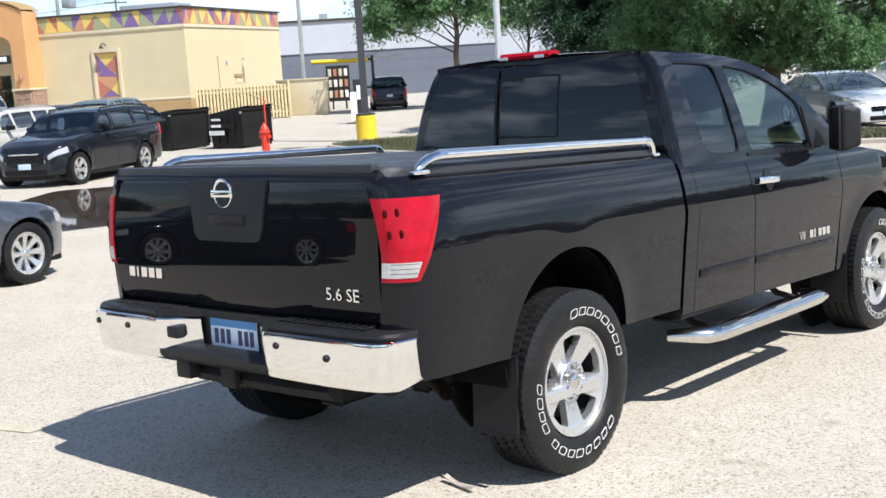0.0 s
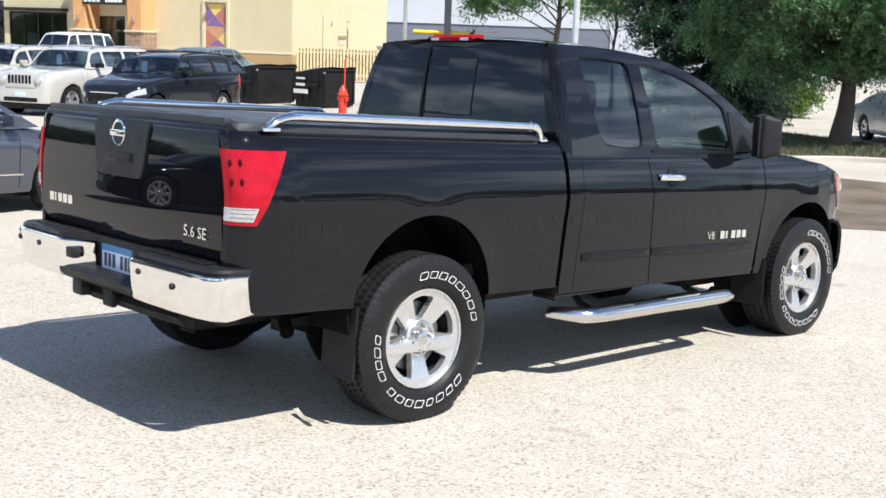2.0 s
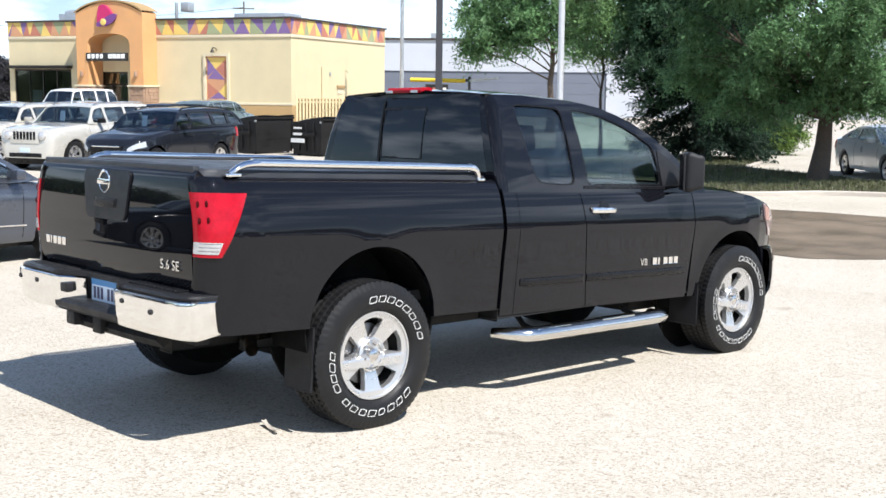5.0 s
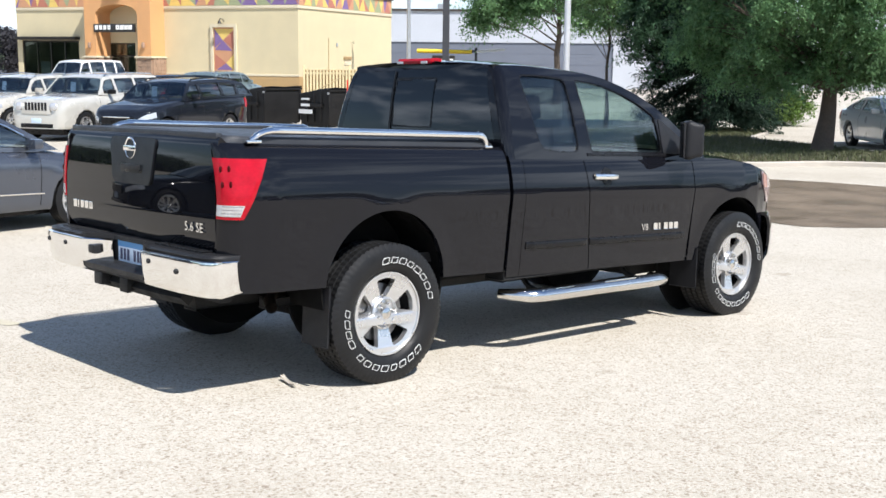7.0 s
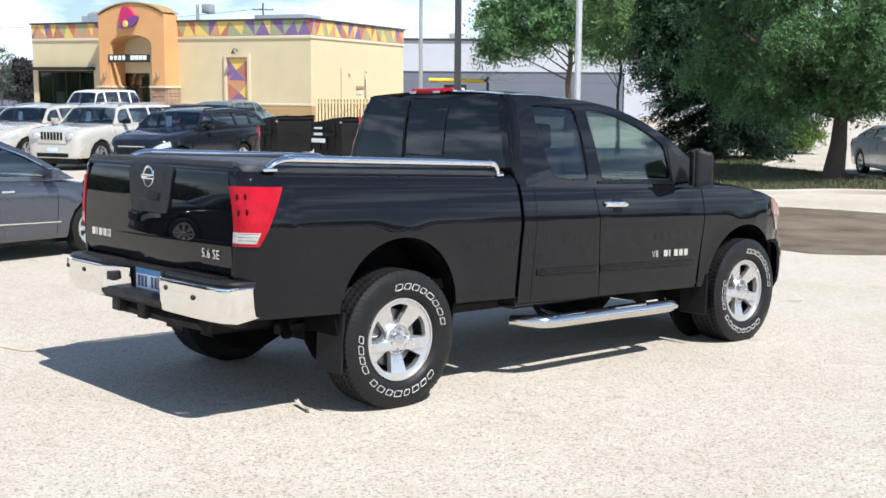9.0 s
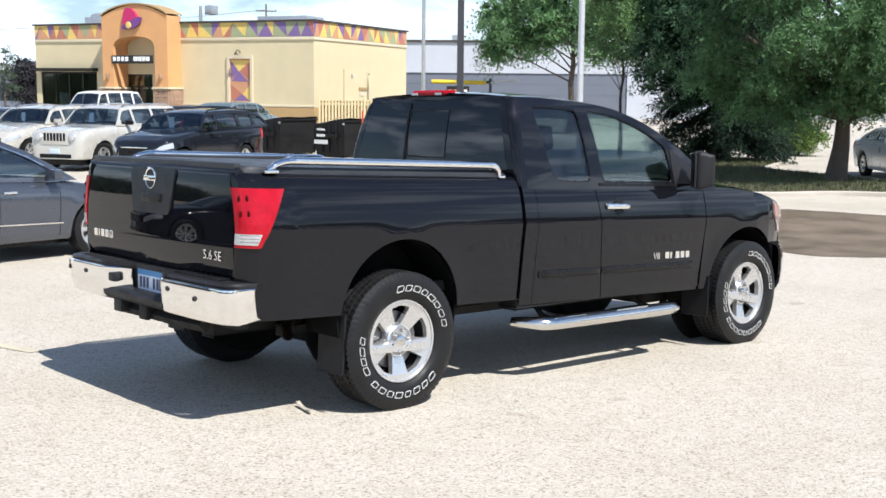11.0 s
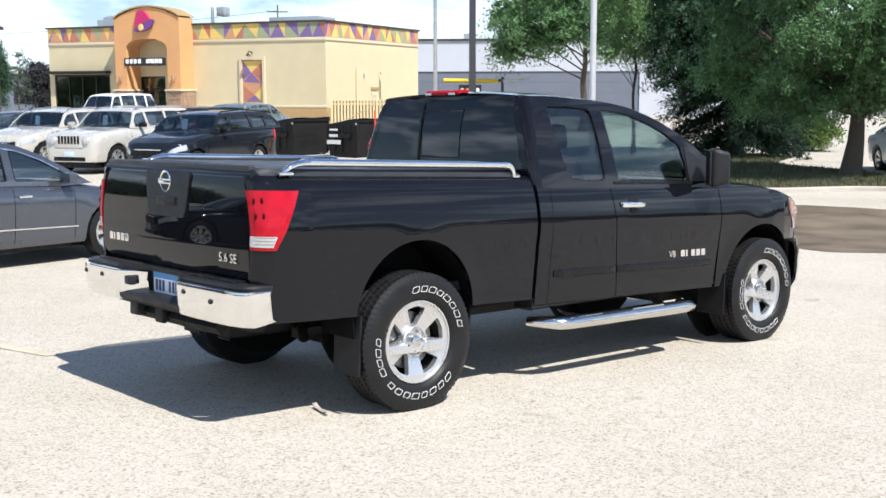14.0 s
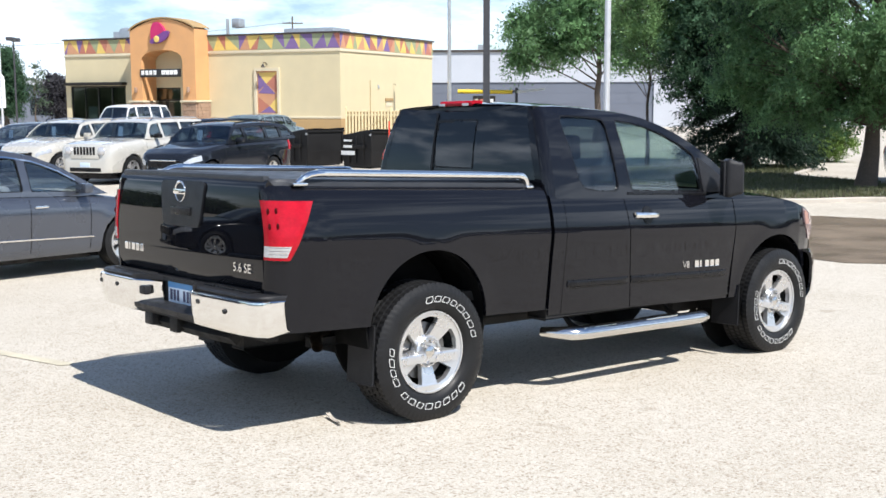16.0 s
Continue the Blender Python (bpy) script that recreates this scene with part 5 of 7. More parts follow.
        # door gaps: thin dark reveals
        for a in [S["fo"] + ar + 0.16] + S["posts"][:2]:
            g = [[pt(a + o, f, side, 0.0025) for o in (-0.004, 0.004)] for f in np.linspace(0.08, 0.99, 12)]
            part("door_gap", sheet(g, 0.002), TRIM_BLACK, car)
        if chrome_line:
            g = [[pt(s, f + 0.016 * (s - axles[0]), side, l) for f, l in ((0.255, 0.004), (0.262, 0.012), (0.282, 0.012), (0.29, 0.004))] for s in np.linspace(axles[0] + ar + 0.12, axles[1] - ar - 0.05, 24)]
            part("chrome_strip", sheet(g, 0.003), CHROME, car)
            g = [[Vector((xf - s, side * (cy(z) + 0.004), z)) for z in (smooth_at(s, rx, rz) - 0.078, smooth_at(s, rx, rz) - 0.060)] for s in np.linspace(rx[0] + 0.45, rx[-1] - 0.25, 22)]
            part("window_chrome", sheet(g, 0.003), CHROME, car)
            g = [[pt(s, f, side, l) for f, l in ((0.985, 0.0), (1.0, 0.012))] for s in np.linspace(rx[0] + 0.30, rx[-1] - 0.3, 22)]
            part("belt_chrome", sheet(g, 0.006), CHROME, car)
        if cladding:
            g = [[pt(s, f, side, 0.012) for f in (0.0, 0.05, 0.16, 0.2)] for s in np.linspace(axles[0] + ar + 0.02, axles[1] - ar - 0.02, 16)]
            part("sill_cladding", sheet(g, 0.01), cladding, car)
        for c in axles:
            make_wheel(car, (xf - c, side * (W / 2 - 0.115), R - 0.006), side, R=R, width=0.215, rim_r=R * 0.66, spec=dict(spokes=S["spokes"], wide=17 if S["spokes"] == 5 else 12, inner=0.34), lettered=False)
    zg = smooth_at(0.05, tx, tz)
    gr = part("grille", box(xf - 0.10, xf + 0.012, -W * 0.24, W * 0.24, sill + (zg - sill) * 0.62, sill + (zg - sill) * 0.98, bevel=0.02), paint if S.get("slots") else TRIM_BLACK, car)
    if S.get("slots"):
        for k in range(7):
            y = -0.30 + k * 0.1
            part("grille_slot", box(xf + 0.010, xf + 0.018, y - 0.032, y + 0.032, 0.78, 0.98, bevel=0.01), TRIM_BLACK, gr)
        for y in (-0.52, 0.52):
            lens = part("round_headlight", lathe([(0.0005, 0.045), (0.07, 0.038), (0.10, 0.02), (0.105, -0.05)], 20, "x"), CLEAR_LENS, gr)
            lens.matrix_basis = Matrix.Translation((xf + 0.0, y, 0.88))
    else:
        part("grille_frame", box(xf + 0.006, xf + 0.02, -W * 0.2, W * 0.2, sill + (zg - sill) * 0.93, sill + (zg - sill) * 0.99, bevel=0.006), CHROME, gr)
    part("number_plate", box(xf + 0.005, xf + 0.022, -0.15, 0.15, sill + 0.14, sill + 0.26, bevel=0.004), PLATE_WHITE, car)
    part("number_plate", box(xf - L - 0.02, xf - L + 0.01, -0.15, 0.15, sill + 0.40, sill + 0.52, bevel=0.004), PLATE_WHITE, car)
    part("lower_intake", box(xf - 0.06, xf + 0.008, -W * 0.27, W * 0.27, sill + 0.02, sill + 0.13, bevel=0.02), TRIM_BLACK, car)
    return car


def on_lot(x, y, az, flat=False):
    """A pose standing on the ground, nose towards the azimuth az in degrees."""
    z = ground_z(x, y)
    if flat:
        return pose(x, y, z, 0, 0, az)
    e = 1.3
    c, s = math.cos(radians(az)), math.sin(radians(az))
    pitch = math.degrees(math.atan2(ground_z(x - e * c, y - e * s) - ground_z(x + e * c, y + e * s), 2 * e))
    roll = math.degrees(math.atan2(ground_z(x - s * 0.8, y + c * 0.8) - ground_z(x + s * 0.8, y - c * 0.8), 1.6))
    z = (ground_z(x - e * c, y - e * s) + ground_z(x + e * c, y + e * s)) / 2
    return Matrix.Translation((x, y, z)) @ Matrix.Rotation(radians(az), 4, "Z") @ Matrix.Rotation(radians(pitch), 4, "Y") @ Matrix.Rotation(radians(roll), 4, "X")


vehicle("sedan", on_lot(1.81, 8.10, 14.5), "grey metallic four-door sedan with a chrome side strip", "car", SALOON, PAINT_GREY, chrome_line=True)
ROW = "cars parked along the sales row"
vehicle("suv", on_lot(11.57, 19.92, 205, True), "black crossover SUV with silver wheels parked by the puddle", "car", CROSS, PAINT_NAVY, ROW, rails=True, sticker=True)
vehicle("suv", on_lot(11.12, 23.3, 207, True), "ivory boxy off-road SUV with a slotted grille", "car", JEEP, PAINT_WHITE, ROW, rails=True, sticker=True, cladding=PAINT_WHITE)
vehicle("suv", on_lot(10.65, 26.95, 208, True), "champagne crossover SUV with silver roof rails", "car", CROSS, PAINT_BEIGE, ROW, rails=True, sticker=True)
vehicle("car", on_lot(10.6, 30.2, 208, True), "dark navy hatchback parked in the row", "car", SEDAN, PAINT_NAVY, ROW, sticker=True)

# ---- restaurant ----
STUCCO = surf("tan_stucco", (0.595, 0.51, 0.325), rough=0.9, var=0.08, scale=1.2, bump=0.5, bscale=40)
ORANGE = surf("orange_stucco", (0.62, 0.325, 0.14), rough=0.85, var=0.1, scale=1.5, bump=0.5, bscale=40)
LEDGE = surf("pale_trim_stucco", (0.60, 0.525, 0.375), rough=0.85, var=0.08, scale=2, bump=0.3, bscale=40)
WAINSCOT = surf("brown_wainscot", (0.36, 0.24, 0.11), rough=0.85, var=0.12, scale=2, bump=0.4, bscale=40)
CAP = surf("dark_metal_coping", (0.045, 0.035, 0.03), rough=0.5, var=0.2, scale=4)
STONE_A = surf("stacked_stone", (0.33, 0.22, 0.15), rough=0.9, var=0.35, scale=3, bump=0.7, bscale=30)
FRAME_DARK = surf("dark_bronze_frame", (0.03, 0.026, 0.022), rough=0.4, metal=0.5, var=0.2, scale=6)
MOSAIC = [surf("mosaic_" + n, c, rough=0.7, var=0.12, scale=3) for n, c in (("red", (0.42, 0.16, 0.11)), ("purple", (0.19, 0.12, 0.28)), ("green", (0.30, 0.33, 0.19)), ("yellow", (0.68, 0.49, 0.14)), ("orange", (0.52, 0.27, 0.15)), ("cream", (0.55, 0.48, 0.36)))]
SIGN_WHITE = surf("sign_white", (0.8, 0.8, 0.78), rough=0.5, var=0.05)
SIGN_BLACK = surf("sign_black", (0.02, 0.02, 0.02), rough=0.4, var=0.1)
BELL_PINK = surf("logo_magenta", (0.50, 0.02, 0.12), rough=0.4, var=0.08)
BELL_PURPLE = surf("logo_purple", (0.16, 0.05, 0.22), rough=0.4, var=0.08)
GALV = surf("galvanised_steel", (0.50, 0.51, 0.52), rough=0.4, metal=0.7, var=0.15, scale=5)
FENCE_TAN = surf("tan_fence_boards", (0.58, 0.48, 0.28), rough=0.8, var=0.2, scale=3, bump=0.3, bscale=50)

rest = empty("restaurant_building", pose(32.47, 43.57, LEVEL, 0, 0, 25), "tan stucco fast-food restaurant with an orange entrance portal and mosaic parapet", "building")
H, DEP, LEN = 5.70, 11.44, 18.5
part("wall", plate([(0, 0), (LEN, 0), (LEN, H), (0, H)], [[(14.1, 0.1), (14.1, 3.08), (18.15, 3.08), (18.15, 0.1)], [(10.25, 0.02), (10.25, 2.94), (12.35, 2.94), (12.35, 0.02)], [(3.84, 1.5), (3.84, 3.78), (5.16, 3.78), (5.16, 1.5)]], lambda u, v, d: Vector((d, u, v)), 0.3), STUCCO, rest, "front wall with openings", smooth=0)
part("wall", box(0.3, DEP, 0.0, 0.3, 0, H), STUCCO, rest)
part("wall", box(0.3, DEP, LEN - 0.3, LEN, 0, H), STUCCO, rest)
part("wall", box(DEP - 0.3, DEP, 0.3, LEN - 0.3, 0, H), STUCCO, rest)
part("roof", box(0.3, DEP - 0.3, 0.3, LEN - 0.3, H - 0.7, H - 0.55), CAP, rest)
part("backing", box(0.25, 0.29, 3.84, 5.16, 1.5, 3.78), MOSAIC[5], rest)
for nm, x0, x1, y0, y1 in (("coping", -0.12, 0.32, -0.12, LEN + 0.1), ("coping", 0.32, DEP + 0.1, -0.12, 0.32)):
    part(nm, box(x0, x1, y0, y1, H, H + 0.09, bevel=0.02), CAP, rest)
part("ledge", box(-0.06, 0.0, -0.06, 8.3, 4.74, 4.90, bevel=0.03), LEDGE, rest)
part("ledge", box(-0.06, 0.0, 12.65, LEN, 4.74, 4.90, bevel=0.03), LEDGE, rest)
part("ledge", box(0.0, DEP, -0.06, 0.0, 4.74, 4.90, bevel=0.03), LEDGE, rest)
part("wainscot", box(-0.05, 0.0, -0.05, 9.0, 0, 1.24, bevel=0.02), WAINSCOT, rest)
part("wainscot", box(-0.07, 0.0, -0.07, 9.0, 1.24, 1.36, bevel=0.02), LEDGE, rest)
part("wainscot", box(0.0, DEP, -0.05, 0.0, 0, 1.24, bevel=0.02), WAINSCOT, rest)
rng = random.Random(5)


def mosaic_run(place, length, z0, z1, parent):
    """A band of pointed tiles, point up and point down by turns, each a piece of its own."""
    lows, highs = [0.0], [0.0]
    while lows[-1] < length:
        lows.append(min(length, lows[-1] + rng.uniform(0.45, 0.95)))
    while highs[-1] < length:
        highs.append(min(length, highs[-1] + (rng.uniform(0.25, 0.5) if len(highs) == 1 else rng.uniform(0.45, 0.95))))
    a, b, last = 0, 0, -1
    while a < len(lows) - 1 or b < len(highs) - 1:
        low_next = lows[a + 1] if a < len(lows) - 1 else 1e9
        high_next = highs[b + 1] if b < len(highs) - 1 else 1e9
        if low_next <= high_next:
            tile = [(lows[a], z0), (low_next, z0), (highs[b], z1)]
            a += 1
        else:
            tile = [(lows[a], z0), (high_next, z1), (highs[b], z1)]
            b += 1
        pick = rng.choice((0, 0, 1, 1, 2, 3, 3, 4))
        pick = (pick + 1) % 5 if pick == last else pick
        last = pick
        bm = bmesh.new()
        add_plate(bm, tile, [], place, 0.02)
        part("mosaic_tile", bm, MOSAIC[pick], parent, smooth=0)


mosaic_run(lambda u, v, d: Vector((-0.03 + d, u, v)), 8.9, 4.93, 5.69, rest)
mosaic_run(lambda u, v, d: Vector((-0.03 + d, 12.65 + u, v)), LEN - 12.65, 4.93, 5.69, rest)
mosaic_run(lambda u, v, d: Vector((u, -0.03 + d, v)), DEP, 4.93, 5.69, rest)
# framed mosaic panel on the wall
art = part("art_panel", box(0.02, 0.25, 3.84, 5.16, 1.5, 3.78), MOSAIC[4], rest)
for y0, z0, y1, z1, y2, z2, c in ((3.9, 3.7, 5.1, 3.7, 4.6, 3.1, 3), (5.1, 3.7, 5.1, 2.7, 4.6, 3.1, 1), (4.6, 3.1, 5.1, 2.6, 4.0, 2.55, 1), (3.9, 3.6, 4.55, 3.1, 3.9, 2.6, 0), (3.9, 2.5, 5.1, 2.4, 4.4, 1.9, 4), (5.1, 2.4, 5.1, 1.55, 4.4, 1.9, 0), (3.9, 2.4, 4.4, 1.9, 3.95, 1.55, 3), (4.4, 1.9, 5.0, 1.55, 4.0, 1.55, 1)):
    part("mosaic_tile", plate([(y0, z0), (y1, z1), (y2, z2)], [], lambda u, v, d: Vector((0.012 + d, u, v)), 0.006), MOSAIC[c], art, smooth=0)
part("panel_frame", plate([(3.70, 1.36), (5.30, 1.36), (5.30, 3.95), (3.70, 3.95)], [[(3.84, 1.5), (5.16, 1.5), (5.16, 3.78), (3.84, 3.78)]], lambda u, v, d: Vector((-0.1 + d, u, v)), 0.12), LEDGE, rest, smooth=0)


def wall_lamp(m, parent):
    lamp = part("wall_lamp", tube([(0, 0, 0), (-0.12, 0, 0.1), (-0.35, 0, 0.12), (-0.42, 0, 0.02)], 0.025, 8), FRAME_DARK, parent)
    lamp.matrix_basis = m
    part("shade", lathe([(0.03, 0.06), (0.06, 0.02), (0.12, -0.12), (0.11, -0.12)], 14, "z"), FRAME_DARK, lamp).matrix_basis = Matrix.Translation((-0.42, 0, -0.02))


wall_lamp(Matrix.Translation((0, 4.5, 4.1)), rest)
wall_lamp(Matrix.Translation((6.1, 0, 3.1)) @ Matrix.Rotation(radians(90), 4, "Z") @ Matrix.Scale(0.34, 4), rest)
part("vent_hood", box(5.1, 6.0, -0.08, 0.0, 2.15, 2.32, bevel=0.01), WAINSCOT, rest)
part("vent_louvre", box(5.15, 5.95, -0.03, 0.0, 1.85, 2.15), LEDGE, rest)
part("junction_box", box(4.2, 4.36, -0.05, 0.0, 2.85, 3.05, bevel=0.01), GALV, rest)
part("conduit", tube([(3.3, -0.02, 1.5), (3.3, -0.02, 3.3)], 0.016, 8), WAINSCOT, rest)

# entrance portal
portal = part("portal", plate([(8.29, 2.2), (9.14, 2.2), (9.14, 4.45), (9.22, 4.62), (9.45, 4.80), (9.85, 4.92), (10.2, 4.96), (10.5, 4.97), (10.8, 4.96), (11.2, 4.92), (11.6, 4.80), (11.83, 4.62), (11.9, 4.45), (11.9, 2.2), (12.65, 2.2), (12.65, 6.05), (12.2, 6.26), (11.6, 6.48), (11.0, 6.62), (10.4, 6.66), (9.8, 6.60), (9.2, 6.44), (8.7, 6.24), (8.29, 6.05)], [], lambda u, v, d: Vector((-1.25 + d, u, v)), 1.24), ORANGE, rest, "orange stucco arched portal", smooth=0)
rows = []
for y in np.linspace(8.24, 12.70, 21):
    z = 6.03 + 0.64 * max(0.0, 1 - ((y - 10.45) / 2.25) ** 2) ** 0.8
    rows.append([Vector((x, y, z + dz)) for x, dz in ((-1.32, 0.0), (-1.32, 0.08), (0.05, 0.08), (0.05, 0.0))])
part("portal_coping", sheet(rows, 0.02), WAINSCOT, rest)
for y0, y1 in ((8.24, 9.2), (11.84, 12.72)):
    pier = part("stone_pier", box(-1.26, -0.01, y0 + 0.06, y1 - 0.06, 0, 2.12), STONE_A, rest, "stacked brown stone pier")
    part("pier_cap", box(-1.40, 0.0, y0 - 0.08, y1 + 0.08, 2.12, 2.22, bevel=0.02), LEDGE, pier)
    z = 0.02
    while z < 2.08:
        h = rng.choice((0.12, 0.16, 0.2))
        h = min(h, 2.11 - z)
        y = y0
        while y < y1 - 0.02:
            w = min(rng.uniform(0.2, 0.5), y1 - y)
            part("stone", box(-1.31 - rng.uniform(0, 0.03), -1.2, y + 0.008, y + w - 0.008, z + 0.006, z + h - 0.006, bevel=0.012, seg=1), STONE_A, pier)
            y += w
        x = -1.2
        while x < -0.05:
            w = min(rng.uniform(0.2, 0.45), -0.02 - x)
            part("stone", box(x + 0.008, x + w - 0.008, y0 - 0.04 - rng.uniform(0, 0.02), y0 + 0.07, z + 0.006, z + h - 0.006, bevel=0.012, seg=1), STONE_A, pier)
            x += w
        z += h
    part("sconce", box(-1.42, -1.26, (y0 + y1) / 2 - 0.07, (y0 + y1) / 2 + 0.07, 2.65, 2.95, bevel=0.04), STONE_A, rest)
part("sign_board", box(-1.30, -1.15, 9.3, 12.0, 3.5, 3.94, bevel=0.02), SIGN_BLACK, rest, "dark sign board with plain white shapes")
for k in range(9):
    if k == 4:
        continue
    y = 11.86 - k * 0.275
    wd = 0.17 if k < 4 else 0.22
    bm = plate(rounded([(y - wd, 3.63), (y, 3.63), (y, 3.87), (y - wd, 3.87)], 0.03), [] if k in (0, 6, 7, 8) else [[(y - wd * 0.35, 3.70), (y - wd * 0.65, 3.70), (y - wd * 0.65, 3.78), (y - wd * 0.35, 3.78)]], lambda u, v, d: Vector((-1.34 + d, u, v)), 0.05)
    part("sign_block", bm, SIGN_WHITE, rest, smooth=0)
bell = part("sign_emblem", plate(rounded([(11.1, 5.45), (10.05, 5.85), (10.25, 6.2), (10.6, 6.5), (10.95, 6.45), (11.1, 6.0)], 0.22), [], lambda u, v, d: Vector((-1.42 + d, u, v)), 0.16), BELL_PINK, rest, "magenta and purple rounded emblem", smooth=0)
part("emblem_rim", plate(rounded([(11.1, 5.32), (11.15, 5.5), (10.1, 6.0), (9.82, 5.98), (9.95, 5.6), (10.5, 5.34)], 0.16), [], lambda u, v, d: Vector((-1.45 + d, u, v)), 0.12), BELL_PURPLE, bell, smooth=0)
part("emblem_clapper", lathe([(0.0005, -0.06), (0.15, -0.05), (0.19, 0.0)], 18, "x"), MOSAIC[3], bell).matrix_basis = Matrix.Translation((-1.47, 10.65, 5.55))
# doors and shop windows
ent = part("entrance_frame", plate([(10.25, 0.02), (12.35, 0.02), (12.35, 2.94), (10.25, 2.94)], [[(10.32, 0.1), (11.26, 0.1), (11.26, 2.2), (10.32, 2.2)], [(11.34, 0.1), (12.28, 0.1), (12.28, 2.2), (11.34, 2.2)], [(10.32, 2.28), (12.28, 2.28), (12.28, 2.87), (10.32, 2.87)]], lambda u, v, d: Vector((0.05 + d, u, v)), 0.08), FRAME_DARK, rest, smooth=0)
for y0, y1, z0, z1 in ((10.32, 11.26, 0.1, 2.2), (11.34, 12.28, 0.1, 2.2), (10.32, 12.28, 2.28, 2.87)):
    part("pane", box(0.08, 0.09, y0, y1, z0, z1), GLASS_SHOP, ent)
for y in (11.18, 11.42):
    part("door_pull", tube([(0.0, y, 0.9), (-0.03, y, 0.95), (-0.03, y, 1.35), (0.0, y, 1.4)], 0.015, 8), GALV, ent)
win = part("window_frame", plate([(14.1, 0.1), (18.15, 0.1), (18.15, 3.08), (14.1, 3.08)], [[(a, 0.2), (a + 0.93, 0.2), (a + 0.93, 2.98), (a, 2.98)] for a in (14.18, 15.18, 16.18, 17.14)], lambda u, v, d: Vector((0.05 + d, u, v)), 0.1), FRAME_DARK, rest, smooth=0)
for a in (14.18, 15.18, 16.18, 17.14):
    part("pane", box(0.09, 0.10, a, a + 0.93, 0.2, 2.98), GLASS_SHOP, win)
POSTER = surf("faded_window_posters", (0.40, 0.43, 0.40), rough=0.6, var=0.5, scale=3.5)
for a, wide, z0, z1 in ((14.26, 0.70, 0.5, 1.55), (15.30, 0.62, 0.45, 1.75), (16.30, 0.66, 0.6, 1.9)):
    part("window_poster", box(0.125, 0.130, a, a + wide, z0, z1), POSTER, win)
part("awning", box(-0.45, 0.0, 14.0, 18.3, 3.1, 3.28, bevel=0.02), FRAME_DARK, rest, "dark flat metal awning")
part("dining_floor", box(0.35, DEP - 0.4, 0.4, LEN - 0.4, 0.0, 0.05), WAINSCOT, rest)
part("inner_wall", box(4.0, 4.1, 8.0, 18.1, 0.05, 4.6), LEDGE, rest)
part("parapet_box", box(3.5, 6.0, 16.2, 17.8, 5.2, 6.4, bevel=0.03), GALV, rest, "rooftop air unit")
part("rooftop_dome", box(1.6, 3.2, 14.0, 15.9, 5.2, 6.5, bevel=0.3), GALV, rest)
unit = part("rooftop_unit", box(3.5, 5.5, 2.4, 5.6, 5.2, 6.25, bevel=0.03), GALV, rest)
part("vent_stack", tube([(2.2, 8.5, 5.2), (2.2, 8.5, 6.8)], 0.09, 10), GALV, rest)
part("vent_box", box(2.0, 2.6, 7.6, 8.1, 6.3, 6.8, bevel=0.03), GALV, rest)

# ---- slatted enclosure fence beside it
fence = empty("fence", pose(31.71, 42.12, LEVEL, 0, 0, math.degrees(math.atan2(39.54 - 42.12, 35.5 - 31.71))), "tan slatted refuse-enclosure fence", "fence")
FL = math.hypot(35.5 - 31.71, 39.54 - 42.12)
for z in (0.35, 1.45):
    part("rail", box(0, FL, 0.0, 0.05, z - 0.05, z + 0.05), FENCE_TAN, fence)
part("backing_board", box(0.0, FL, 0.055, 0.075, 0.08, 1.62), WAINSCOT, fence)
for x in np.arange(0, FL, 0.165):
    part("slat", box(x, x + 0.10, -0.03, 0.0, 0.05, 1.68 + 0.02 * math.sin(x * 7), bevel=0.004, seg=1), FENCE_TAN, fence)
for x in (0.0, FL / 2, FL - 0.1):
    part("post", box(x, x + 0.1, -0.05, 0.08, 0, 1.85, bevel=0.01), FENCE_TAN, fence)
part("brace", tube([(FL * 0.52, -0.055, 1.4), (FL * 0.95, -0.05, 0.4)], 0.014, 6), FENCE_TAN, fence)
part("brace", tube([(FL * 0.05, -0.055, 0.4), (FL * 0.48, -0.05, 1.4)], 0.014, 6), FENCE_TAN, fence)
part("return_panel", box(FL - 0.05, FL, 0.0, 4.0, 0.05, 1.7), FENCE_TAN, fence)

# ---- grey warehouse behind ----
SIDING_WHITE = surf("white_metal_siding", (0.44, 0.46, 0.50), rough=0.6, var=0.06, scale=0.6, bump=0.2, bscale=12)
SIDING_GREY = surf("blue_grey_siding", (0.125, 0.14, 0.175), rough=0.6, var=0.08, scale=0.6, bump=0.2, bscale=12)
ware = empty("warehouse", pose(57.0, 70.2, LEVEL, 0, 0, -43), "long low warehouse, white above and slate grey below", "building")
part("wall", box(0, 21.6, 0, 20, 0, 3.7), SIDING_GREY, ware, "slate grey lower wall")
part("wall", box(-8, 24.9, -0.1, 20.1, 3.7, 6.2), SIDING_WHITE, ware, "white upper wall")
part("wall", box(21.6, 24.9, -0.12, 20, 0, 3.7), SIDING_WHITE, ware)
part("wall", box(24.9, 60, 0.0, 20, 0, 6.0), SIDING_WHITE, ware)
part("coping", box(-8.2, 25.1, -0.25, 20.3, 6.2, 6.38), CAP, ware)
for x in np.arange(0.4, 21.4, 1.2):
    part("siding_rib", box(x, x + 0.03, -0.008, 0.0, 0.05, 3.68), SIDING_GREY, ware)
for z in (1.9, 2.8):
    part("siding_joint", box(0.1, 21.5, -0.012, 0.0, z, z + 0.03), SIDING_GREY, ware)
for x in (7.0, 16.0):
    part("roof_vent", box(x, x + 0.7, 2, 2.7, 6.38, 6.9), GALV, ware)

